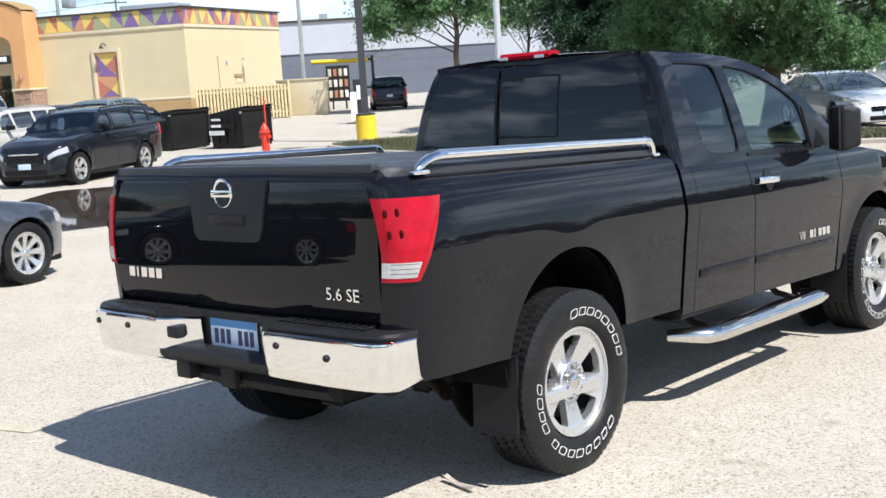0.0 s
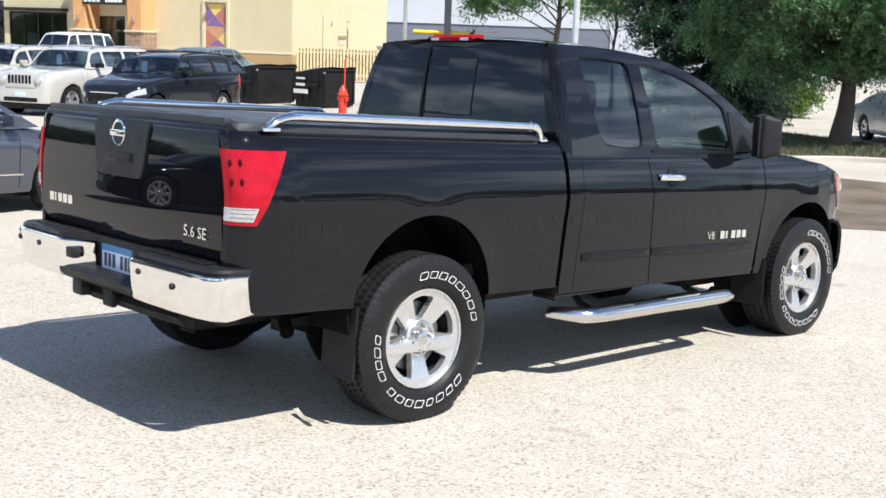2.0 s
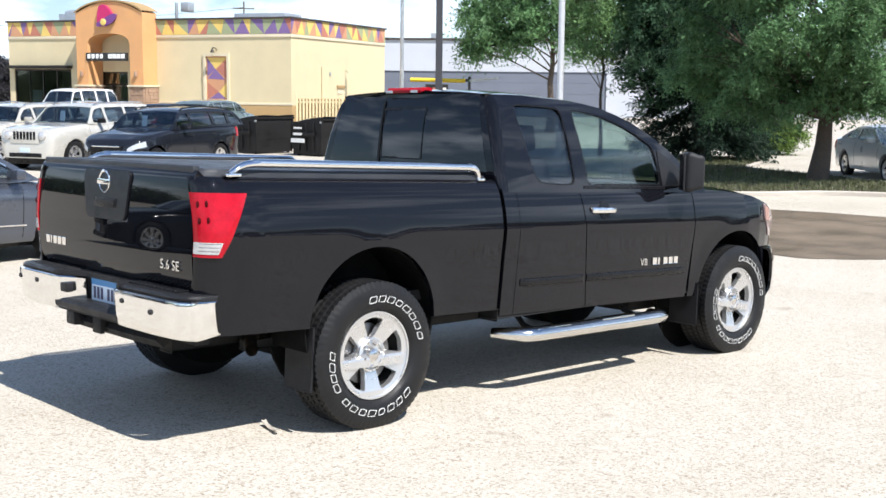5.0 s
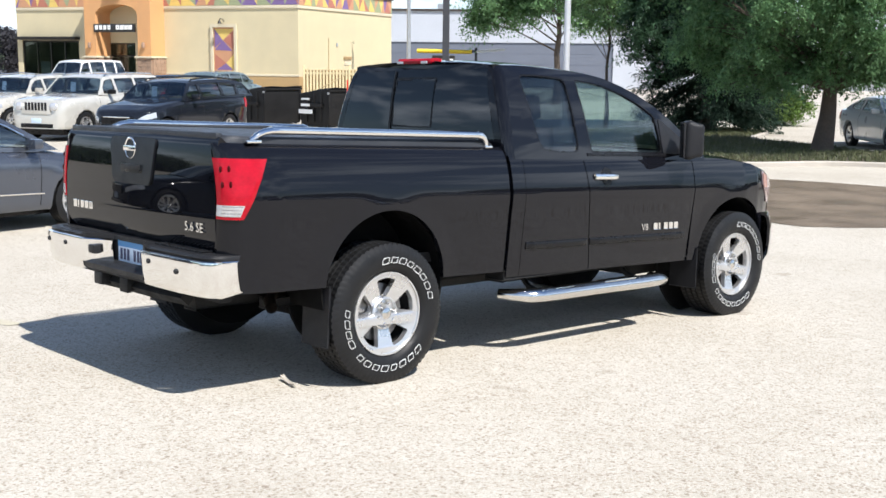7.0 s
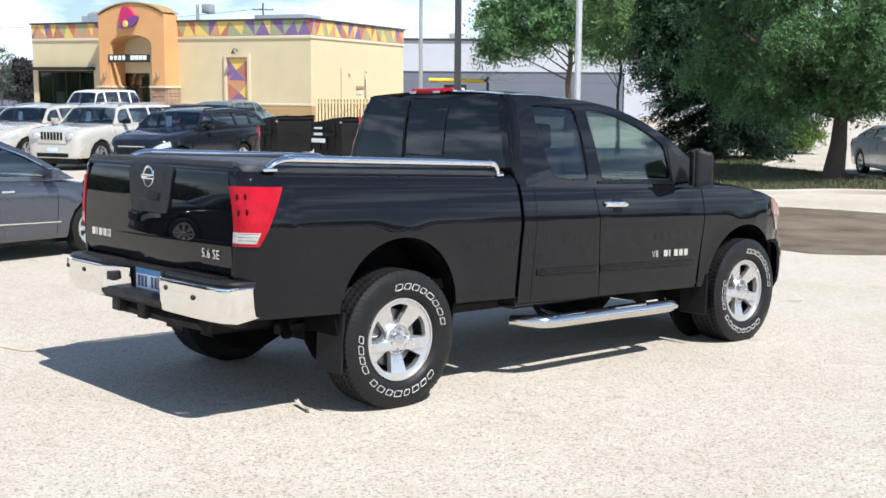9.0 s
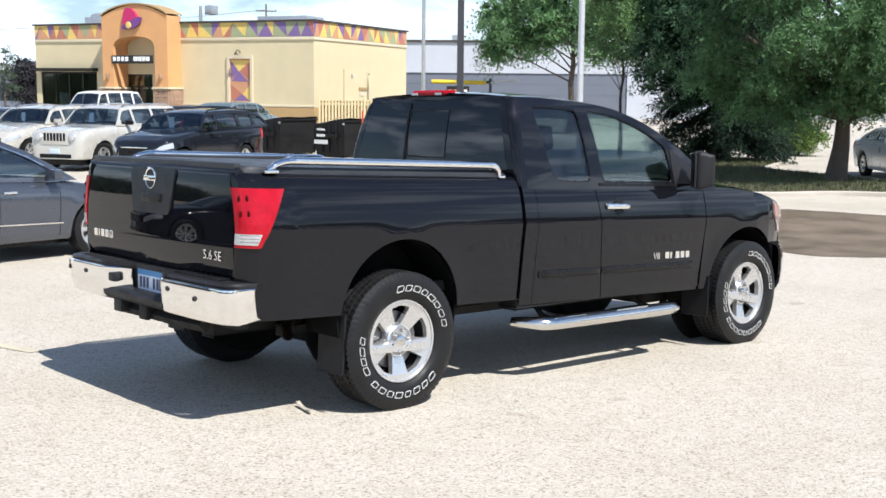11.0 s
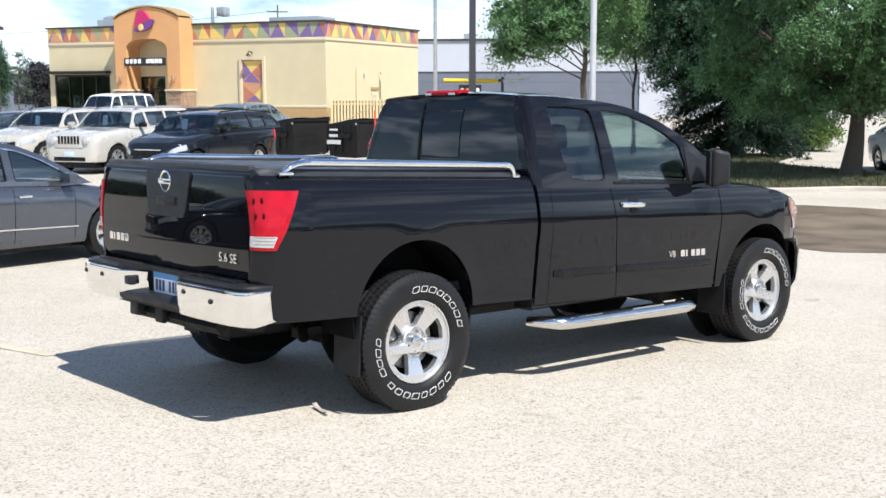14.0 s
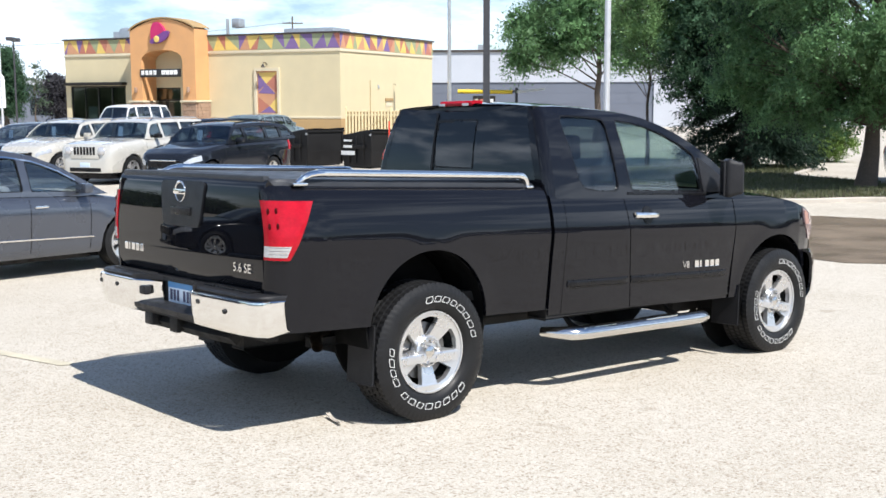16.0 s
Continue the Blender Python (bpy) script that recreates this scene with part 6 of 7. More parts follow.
# ---- lamp posts ----
POLE_DARK = surf("dark_bronze_pole_paint", (0.045, 0.045, 0.05), rough=0.5, var=0.15, scale=3)
POLE_GALV = surf("pale_galvanised_pole", (0.60, 0.61, 0.63), rough=0.45, metal=0.3, var=0.1, scale=3)
YELLOW = surf("yellow_safety_paint", (0.80, 0.55, 0.03), rough=0.55, var=0.12, scale=4, bump=0.2, bscale=60)


def lamp_post(x, y, h, r, material, base_material, base_r, base_h, label, heads=((1, 0),), square=False):
    post = empty("street_lamp", pose(x, y, ground_z(x, y)), label, "lamp post", "lot lamp posts")
    part("base", lathe([(0.001, 0), (base_r, 0), (base_r, base_h - 0.04), (base_r - 0.04, base_h), (0.001, base_h)], 24, "z"), base_material, post)
    part("flange", lathe([(0.001, base_h), (r * 2.0, base_h), (r * 2.0, base_h + 0.03), (r * 1.2, base_h + 0.06)], 16, "z"), material, post)
    part("pole", tube([(0, 0, base_h), (0, 0, h * 0.5), (0, 0, h)], [r, r * 0.92, r * 0.8], 4 if square else 16), material, post)
    for dx, dy in heads:
        head = part("lamp_head", box(0.15, 0.85, -0.2, 0.2, h - 0.1, h + 0.12, bevel=0.03), material, post)
        head.matrix_basis = Matrix.Rotation(math.atan2(dy, dx), 4, "Z")
        part("arm", tube([(0, 0, h - 0.02), (0.2, 0, h)], 0.04, 8), material, head)
    return post


lamp_post(37.9, 41.1, 9.5, 0.11, GALV, KERB, 0.3, 0.75, "galvanised lamp post on a concrete footing", ())
lamp_post(21.36, 20.31, 11.0, 0.15, POLE_DARK, YELLOW, 0.30, 0.78, "dark bronze lamp post on a yellow footing", ((1, 0.3), (-1, -0.3)), True)
lamp_post(19.2, 13.5, 10.0, 0.082, POLE_GALV, KERB, 0.28, 0.5, "pale galvanised lamp post by the kerb", ((-1, 0.4),))
lamp_post(17.95, 52.3, 9.0, 0.055, POLE_GALV, KERB, 0.3, 0.6, "slim pale lamp post at the far lot", ((-0.6, 0.8),))
lamp_post(23.1, 64.2, 5.9, 0.06, POLE_DARK, KERB, 0.3, 0.6, "slim dark lamp post at the far lot", ((0.6, 0.8), (-0.6, -0.8)))

# ---- drive-through clearance bar, menu board, post signs ----
bar = empty("clearance_bar", pose(38.4, 41.0, LEVEL, 0, 0, -43), "yellow drive-through clearance bar hung from a dark post", "clearance bar")
part("beam", tube([(0, 0, 2.66), (2.95, 0, 2.62)], 0.11, 14), YELLOW, bar)
part("post", box(3.1, 3.25, -0.08, 0.08, 0, 2.85, bevel=0.01), POLE_DARK, bar)
part("arm", box(2.8, 3.2, -0.04, 0.04, 2.58, 2.72), POLE_DARK, bar)
part("canopy", plate([(3.2, 2.55), (4.7, 2.72), (4.7, 2.82), (3.2, 2.70)], [], lambda u, v, d: Vector((u, -0.4 + d, v)), 0.8), GALV, bar)
menu = empty("menu_board", pose(42.4, 44.2, LEVEL, 0, 0, -43.7), "dark drive-through menu board with pale panels", "menu board")
part("frame", box(0, 1.32, -0.1, 0.1, 0.45, 2.45, bevel=0.02), FRAME_DARK, menu)
for x in (0.25, 1.0):
    part("leg", box(x, x + 0.1, -0.06, 0.06, 0, 0.45), FRAME_DARK, menu)
for i in range(4):
    for j in range(3):
        part("menu_panel", box(0.12 + i * 0.3, 0.30 + i * 0.3, -0.115, -0.1, 0.66 + j * 0.6, 1.06 + j * 0.6, bevel=0.005), (MOSAIC[5], MOSAIC[0], MOSAIC[5], SIGN_WHITE)[(i + 2 * j) % 4], menu)
sg = empty("notice_board", pose(29.65, 29.2, LEVEL, 0, 0, -30), "slim white notice board on a dark stand", "sign")
part("panel", box(-0.13, 0.13, -0.05, -0.02, 0.12, 1.25, bevel=0.02), SIGN_WHITE, sg)
part("stand", box(0.02, 0.34, -0.02, 0.02, 0.0, 1.75, bevel=0.02), SIGN_BLACK, sg)
part("notice", box(0.16, 0.30, -0.035, -0.02, 0.95, 1.5, bevel=0.005), SIGN_WHITE, sg)
part("foot", box(-0.3, 0.4, -0.2, 0.2, 0.0, 0.05, bevel=0.015), SIGN_BLACK, sg)
screen = empty("yard_wall", pose(36.35, 41.5, LEVEL, 0, 0, math.degrees(math.atan2(38.9 - 41.5, 37.4 - 36.35))), "low cream block wall closing the refuse yard", "wall")
part("wall", box(0, 2.8, 0.0, 0.2, 0, 1.78, bevel=0.01), LEDGE, screen)
part("coping", box(-0.05, 2.85, -0.04, 0.24, 1.78, 1.86, bevel=0.015), LEDGE, screen)

# ---- refuse skips and hydrant ----
SKIP = surf("black_painted_steel", (0.013, 0.0125, 0.0125), rough=0.5, spec=0.2, var=0.35, scale=2.5, bump=0.3, bscale=40)


def skip(x, y, az, w, label, bars):
    """A refuse skip: front along the local x axis, its top falling away to the back."""
    s = empty("refuse_skip", pose(x, y, LEVEL, 0, 0, az), label, "skip", "black refuse skips")
    top = lambda u: 1.20 - 0.13 * u
    tub = part("tub", plate([(0.04, 0.04), (1.24, 0.04), (1.3, 0.6), (1.3, top(1.3)), (0.0, top(0)), (0.0, 0.5)], [], lambda u, v, d: Vector((d, u, v)), w), SKIP, s, smooth=0)
    part("rim", box(-0.03, w + 0.03, -0.05, 0.01, 1.12, 1.19, bevel=0.015), SKIP, s)
    lid_rows = []
    for u in np.linspace(-0.07, 1.34, 9):
        lid_rows.append([Vector((q * w, u, top(u) + 0.035 + 0.012 * math.sin(q * 9 + u * 4) + (-0.03 if q in (0.0, 1.0) else 0.0))) for q in (0.0, 0.02, 0.2, 0.4, 0.49, 0.51, 0.6, 0.8, 0.98, 1.0)])
    part("lid", sheet(lid_rows, 0.02), PLASTIC, s)
    for u in (0.32, 0.64, 0.96):
        part("rib", box(-0.035, 0.0, u - 0.025, u + 0.025, 0.16, top(u) - 0.1, bevel=0.008), SKIP, tub)
    for q in (0.04, w - 0.04):
        part("corner_post", box(q - 0.04, q + 0.04, -0.03, 0.03, 0.12, 1.17, bevel=0.01), SKIP, tub)
    part("lifting_pocket", box(-0.10, 0.0, 0.25, 1.0, 0.62, 0.74, bevel=0.01), SKIP, s)
    for u, z, wide, tall in bars:
        part("label_bar", box(-0.115, -0.10, u, u + wide, z, z + tall), SIGN_WHITE, s)
    for q in (0.1, w - 0.1):
        for u in (0.15, 1.1):
            part("caster", lathe([(0.001, -0.03), (0.05, -0.03), (0.05, 0.03), (0.001, 0.03)], 12), RUBBER, s).matrix_basis = Matrix.Translation((q, u, 0.05))
    part("clip", box(-0.05, 0.0, -0.05, 0.0, 1.04, 1.10, bevel=0.01), GALV, s)
    return s


skip(18.1, 25.42, 7, 1.62, "black steel refuse skip with a closed lid", ())
skip(18.95, 23.1, 7, 1.30, "black steel refuse skip with pale stencilled bars", ((0.62, 0.42, 0.62, 0.13), (0.75, 0.65, 0.38, 0.08), (0.75, 0.85, 0.36, 0.06)))
RED = surf("hydrant_red_paint", (0.66, 0.045, 0.02), rough=0.4, var=0.12, scale=6)
hyd = empty("fire_hydrant", pose(17.42, 20.25, LEVEL), "red fire hydrant with a tall marker rod", "hydrant")
part("barrel", lathe([(0.001, 0), (0.17, 0), (0.17, 0.04), (0.11, 0.06), (0.11, 0.55), (0.15, 0.57), (0.15, 0.61), (0.12, 0.63), (0.10, 0.72), (0.05, 0.78), (0.03, 0.84), (0.001, 0.85)], 20, "z"), RED, hyd)
part("nozzle", lathe([(0.001, -0.2), (0.055, -0.2), (0.055, -0.1), (0.045, 0.1), (0.055, 0.2), (0.001, 0.2)], 14, "y"), RED, hyd).matrix_basis = Matrix.Translation((0, 0, 0.48))
part("marker_rod", tube([(0.1, 0.05, 0.5), (0.1, 0.05, 1.55)], 0.022, 8), RED, hyd)

# ---- second row and far vehicles ----
FAR = "cars parked farther off"


def far_car(name, x, y, az, label, S, paint, **k):
    return vehicle(name, on_lot(x, y, az, True), label, "car", S, paint, FAR, **k)


far_car("suv", 20.45, 43.85, 200, "large white SUV parked before the restaurant", TALL, PAINT_PURE)
far_car("wagon", 24.0, 37.0, 28, "grey-green wagon parked near the restaurant", CROSS, PAINT_TEAL)
far_car("car", 21.0, 35.8, 28, "dark sedan parked near the restaurant", SEDAN, PAINT_NAVY)
far_car("suv", 41.8, 38.9, 46, "dark blue SUV leaving through the drive lane", SUV, PAINT_NAVY)
far_car("car", 25.4, 7.6, 228, "silver two-door coupe parked beyond the grass island", COUPE, PAINT_SILVER)
far_car("car", 38.2, 10.6, 70, "white sedan parked in the far lot", SEDAN, PAINT_PURE)
far_car("car", 40.2, 7.2, 70, "white sedan parked in the far lot", SEDAN, PAINT_PURE)
far_car("suv", 42.8, 3.6, 70, "dark SUV parked in the far lot", SUV, PAINT_NAVY)
far_car("suv", 12.6, 47.0, 205, "white SUV in a farther row", BOXY, PAINT_PURE)
far_car("car", 9.6, 36.0, 205, "dark sedan in a farther row", SEDAN, PAINT_NAVY)
far_car("car", 22.5, 79.0, 160, "silver sedan by the far road", SEDAN, PAINT_SILVER)

# ---- grass island with its kerb ----
def kerb_ring(name, pts, h, w, label):
    bm = bmesh.new()
    P = rounded(pts, 1.2, 8)
    n = len(P)
    rows = []
    for i, (x, y) in enumerate(P):
        a, b = Vector(P[i - 1]), Vector(P[(i + 1) % n])
        d = (b - a).normalized()
        nrm = Vector((d.y, -d.x))
        z = ground_z(x, y)
        rows.append([(x + nrm.x * o, y + nrm.y * o, z + zz) for o, zz in ((0, -0.05), (0, h - 0.02), (-0.02, h), (-w + 0.02, h), (-w, h - 0.02), (-w, -0.05))])
    add_grid(bm, rows, close_u=True)
    return tagged(part(name, bm, KERB), label, "kerb", kind="structure"), P


ISLAND = [(16.6, 10.4), (17.7, 7.2), (19.4, 6.5), (20.2, 5.3), (20.7, 3.8), (22.6, 0.4), (27.5, -5.0), (29.5, -3.2), (25.6, 1.6), (23.3, 4.8), (22.9, 6.8), (24.0, 9.2), (24.6, 11.7), (28.6, 13.4), (28.8, 15.8), (24.6, 16.6), (22.2, 18.8), (19.4, 20.2), (17.6, 16.0)]
_, ring_pts = kerb_ring("kerb", list(reversed(ISLAND)), 0.10, 0.14, "pale concrete kerb round the grass island")
tris = tessellate_polygon([[Vector((x, y, 0)) for x, y in ring_pts]])
bm = bmesh.new()
vs = [bm.verts.new((x, y, LEVEL + 0.085)) for x, y in ring_pts]
for a, b, c in tris:
    if len({a, b, c}) == 3:
        bm.faces.new((vs[a], vs[b], vs[c]))
tagged(part("lawn", bm, GRASS_SOIL), "shaded turf of the grass island", "lawn", kind="structure")


def inside(x, y, poly):
    hit = False
    for i in range(len(poly)):
        (x0, y0), (x1, y1) = poly[i - 1], poly[i]
        if (y0 > y) != (y1 > y) and x < (x1 - x0) * (y - y0) / (y1 - y0) + x0:
            hit = not hit
    return hit


def blades(name, poly, z, count, size, material, label, seed):
    r = random.Random(seed)
    xs, ys = [p[0] for p in poly], [p[1] for p in poly]
    verts, faces = [], []
    while len(faces) < count:
        x, y = r.uniform(min(xs), max(xs)), r.uniform(min(ys), max(ys))
        if not inside(x, y, poly):
            continue
        a, h, w = r.uniform(0, 6.28), size * r.uniform(0.5, 1.4), size * 0.16
        c, s = math.cos(a) * w, math.sin(a) * w
        lx, ly = r.uniform(-0.4, 0.4) * h, r.uniform(-0.4, 0.4) * h
        k = len(verts)
        verts += [(x - c, y - s, z), (x + c, y + s, z), (x + lx, y + ly, z + h)]
        faces.append((k, k + 1, k + 2))
    me = bpy.data.meshes.new(name)
    me.from_pydata(verts, [], faces)
    me.materials.append(material)
    return tagged(new(name, me), label, "grass", kind="stuff")


blades("grass", [(p[0], p[1]) for p in ring_pts], LEVEL + 0.08, 46000, 0.075, GRASS, "unmown green grass on the island", 3)

# ---- trees ----
BARK = surf("grey_brown_bark", (0.085, 0.065, 0.05), rough=0.95, var=0.4, scale=5, bump=0.8, bscale=30)


def leaf_material(name, base):
    m = surf(name, base, rough=0.55, spec=0.2, var=0.5, scale=0.55, bscale=2.2, island=0.22)
    n, k = m.node_tree.nodes, m.node_tree.links
    p = n["Principled BSDF"]
    tl, mx = n.new("ShaderNodeBsdfTranslucent"), n.new("ShaderNodeMixShader")
    src = p.inputs["Base Color"].links[0].from_socket
    k.new(src, tl.inputs["Color"])
    mx.inputs["Fac"].default_value = 0.4
    out = n["Material Output"]
    k.new(p.outputs["BSDF"], mx.inputs[1])
    k.new(tl.outputs["BSDF"], mx.inputs[2])
    k.new(mx.outputs["Shader"], out.inputs["Surface"])
    return m


LEAF_ASH = leaf_material("ash_leaves", (0.124, 0.230, 0.100))
LEAF_LIGHT = leaf_material("light_ash_leaves", (0.178, 0.298, 0.122))
LEAF_DARK = leaf_material("dark_maple_leaves", (0.058, 0.118, 0.062))
LEAF_SPRUCE = leaf_material("spruce_needles", (0.024, 0.046, 0.030))
LEAF_FAR = leaf_material("far_leaves", (0.085, 0.125, 0.075))
LEAF_PURPLE = leaf_material("dark_plum_leaves", (0.06, 0.058, 0.065))


def leaf_mesh(o, t, nrm, ln, wd):
    """Pointed four-sided leaves from roots o, axes t, facings nrm, lengths and half widths."""
    t = t / np.linalg.norm(t, axis=1, keepdims=True)
    side = np.cross(nrm, t)
    side /= np.linalg.norm(side, axis=1, keepdims=True) + 1e-9
    ln, wd = ln[:, None], wd[:, None]
    V = np.stack([o, o + t * ln * 0.45 + side * wd, o + t * ln, o + t * ln * 0.45 - side * wd], axis=1)
    n = len(o)
    me = bpy.data.meshes.new("crown")
    me.vertices.add(4 * n)
    me.vertices.foreach_set("co", V.astype(np.float32).ravel())
    me.loops.add(4 * n)
    me.loops.foreach_set("vertex_index", np.arange(4 * n, dtype=np.int32))
    me.polygons.add(n)
    me.polygons.foreach_set("loop_start", np.arange(0, 4 * n, 4, dtype=np.int32))
    me.update(calc_edges=True)
    return me


def leaf_cloud(blobs, per, size, seed, droop=0.5, dens=1.0, fill=0.0):
    """Leaves in drooping sprays that stand out of rounded masses, with gaps between and a dark inside."""
    r = np.random.RandomState(seed)
    O, T, N, LN = [], [], [], []
    up = np.array((0.0, 0.0, 1.0))
    for cx, cy, cz, rx, ry, rz in blobs:
        c, rad = np.array((cx, cy, cz)), np.array((rx, ry, rz))
        n = max(5, int(dens * 26 * (rx * ry + rx * rz + ry * rz) / 1.5))
        d = r.normal(size=(n, 3))
        d[:, 2] = np.where(d[:, 2] < -0.3, d[:, 2] * 0.5, d[:, 2])
        d /= np.linalg.norm(d, axis=1, keepdims=True)
        root = c + d * rad * r.uniform(0.25, 0.9, (n, 1))
        axis = d + r.normal(size=(n, 3)) * 0.35 - up * droop
        axis /= np.linalg.norm(axis, axis=1, keepdims=True)
        long = size * r.uniform(3.0, 7.0, (n, 1))
        u = r.uniform(0, 1, (n, per, 1))
        o = root[:, None] + axis[:, None] * long[:, None] * u - up * (0.25 * long[:, None] * u * u) + r.normal(size=(n, per, 3)) * size * (0.55 + 0.45 * u)
        t = axis[:, None] * 0.8 + r.normal(size=(n, per, 3)) * 0.75 - up * 0.25
        f = d[:, None] * 0.55 + up * 0.75 + r.normal(size=(n, per, 3)) * 0.42
        O.append(o.reshape(-1, 3))
        T.append(t.reshape(-1, 3))
        N.append(f.reshape(-1, 3))
        LN.append(size * r.uniform(0.7, 1.5, n * per))
        k = int(fill * n * per)
        if k:
            O.append(c + r.normal(size=(k, 3)) * rad * 0.38)
            T.append(r.normal(size=(k, 3)))
            N.append(r.normal(size=(k, 3)) + up)
            LN.append(size * r.uniform(1.6, 2.6, k))
    LN = np.concatenate(LN)
    return leaf_mesh(np.concatenate(O), np.concatenate(T), np.concatenate(N), LN, LN * r.uniform(0.17, 0.27, len(LN)))


def tree(name, x, y, label, trunk, height, blobs, leaves, per, size, seed, lean=(0.0, 0.0), clear=2.0, dens=1.0):
    z = ground_z(x, y) + (0.09 if inside(x, y, ISLAND) else 0.0)
    t = empty(name, pose(x, y, z), label, "tree")
    bm = bmesh.new()
    r = random.Random(seed)
    steps = 9
    spine = [(lean[0] * (i / steps) ** 1.3 + 0.05 * math.sin(i * 1.7 + seed), lean[1] * (i / steps) ** 1.3 + 0.05 * math.cos(i * 2.1), height * 0.82 * i / steps - 0.05) for i in range(steps + 1)]
    add_tube(bm, spine, [trunk * (1.55 if i == 0 else 1.1 if i == 1 else 1 - 0.85 * i / steps) for i in range(steps + 1)], 12)
    for b in blobs:
        s0 = min(max((b[2] - 1.5) / (height * 0.82), clear / height * 0.9), 0.9)
        k = s0 * steps
        i = min(int(k), steps - 1)
        p0 = Vector(spine[i]).lerp(Vector(spine[i + 1]), k - i)
        p1 = Vector(b[:3])
        mid = p0.lerp(p1, 0.5) + Vector((r.uniform(-0.25, 0.25), r.uniform(-0.25, 0.25), 0.25))
        r0 = trunk * (1 - 0.85 * s0) * 0.38
        add_tube(bm, [p0, mid, p1], [r0, r0 * 0.6, r0 * 0.15], 6)
        for _ in range(3):
            q = p1 + Vector((r.uniform(-1, 1) * b[3] * 0.7, r.uniform(-1, 1) * b[4] * 0.7, r.uniform(-0.6, 0.6) * b[5]))
            add_tube(bm, [mid, mid.lerp(q, 0.6) + Vector((0, 0, 0.1)), q], [r0 * 0.4, r0 * 0.22, 0.008], 5)
    part("trunk", bm, BARK, t)
    me = leaf_cloud(blobs, per, size, seed, dens=dens, fill=0.12)
    me.materials.append(leaves)
    crown = new("crown", me)
    crown.parent = t
    return t


def dome(seed, n, R, z0, z1, fat=(0.28, 0.42)):
    r = random.Random(seed)
    out = []
    for i in range(n):
        a = i * 2.39996
        f = (i + 0.5) / n
        z = z0 + (z1 - z0) * f
        w = R * math.sin(math.pi * min(0.97, max(0.12, f * 0.85 + 0.14))) * r.uniform(0.45, 0.95)
        out.append((w * math.cos(a), w * math.sin(a), z, R * r.uniform(*fat), R * r.uniform(*fat), R * 0.75 * r.uniform(*fat)))
    return out


ALONG, AWAY = Vector((0.759, -0.651, 0)), Vector((0.651, 0.759, 0))


def lobes(seed, n, centre, radii, fat, more=()):
    """Leafy masses over the shell of a rounded crown, and others given one by one: along the kerb, away from it, up, size."""
    r = random.Random(seed)
    put = []
    for i in range(n):
        z = 1 - 2 * (i + 0.5) / n
        a, w = i * 2.39996 + r.uniform(-0.3, 0.3), math.sqrt(1 - z * z)
        q = r.uniform(0.55, 1.0)
        put.append((centre[0] + radii[0] * q * w * math.cos(a), centre[1] + radii[1] * q * w * math.sin(a), centre[2] + radii[2] * q * z, r.uniform(*fat)))
    out = []
    for u, v, z, R in put + list(more):
        p = ALONG * u + AWAY * v
        out.append((p.x, p.y, z, R * r.uniform(0.9, 1.15), R * r.uniform(0.9, 1.15), R * r.uniform(0.65, 0.85)))
    return out


tree("ash_tree", 22.1, 7.9, "leafy green ash tree with low branches on the island", 0.175, 9.5,
     lobes(4, 74, (-0.5, 0.0, 4.9), (3.2, 3.0, 3.5), (0.6, 0.95), ((-2.3, -1.5, 2.4, 0.55), (-1.9, -1.7, 3.0, 0.6), (-0.3, -2.2, 3.0, 0.6), (0.2, -2.3, 2.4, 0.5), (-1.2, -0.6, 1.9, 0.6), (1.2, -0.6, 1.95, 0.6), (2.1, 0.2, 2.2, 0.6), (0.6, 1.0, 1.95, 0.55), (-2.6, 0.4, 2.2, 0.6), (2.7, -0.4, 3.0, 0.6), (-3.0, -0.5, 3.0, 0.6), (-0.6, -1.2, 1.9, 0.5), (0.5, -1.0, 1.85, 0.5), (-2.4, -0.8, 1.75, 0.5), (-1.6, -1.2, 1.6, 0.5), (-1.0, 0.6, 1.6, 0.5), (1.7, -0.9, 1.7, 0.45), (-3.3, 0.2, 2.4, 0.6), (-2.2, 1.0, 1.7, 0.5), (1.9, -0.7, 2.1, 0.6), (2.5, 0.0, 2.15, 0.65), (3.1, 0.4, 2.5, 0.7), (2.4, 1.4, 2.1, 0.6), (1.4, 0.6, 2.0, 0.55), (3.3, -0.6, 3.3, 0.7))),
     LEAF_ASH, 52, 0.062, 11, (0.5, 0.2), dens=2.2)
tree("maple_tree", 28.3, 15.6, "dense green maple tree on the island", 0.2, 9.5,
     lobes(7, 66, (-0.4, -0.4, 5.6), (2.9, 2.6, 3.5), (0.65, 1.0), ((-2.2, -2.2, 2.9, 0.7), (-1.4, -2.4, 2.5, 0.75), (-2.6, -1.6, 2.4, 0.6), (-0.4, -2.6, 3.0, 0.8), (0.9, -2.4, 3.0, 0.8), (-1.9, -1.9, 1.8, 0.5), (-2.0, -2.0, 4.6, 0.8), (-2.6, -1.8, 3.6, 0.7))),
     LEAF_DARK, 44, 0.072, 12, (-0.8, 0.2), clear=3.2, dens=2.0)
tree("ash_tree", 25.6, 17.4, "slender young ash tree with light green leaves", 0.06, 7.5,
     lobes(6, 30, (0.0, 0.0, 4.8), (1.3, 1.2, 2.1), (0.45, 0.62)), LEAF_LIGHT, 40, 0.068, 14, clear=3.0, dens=1.7)
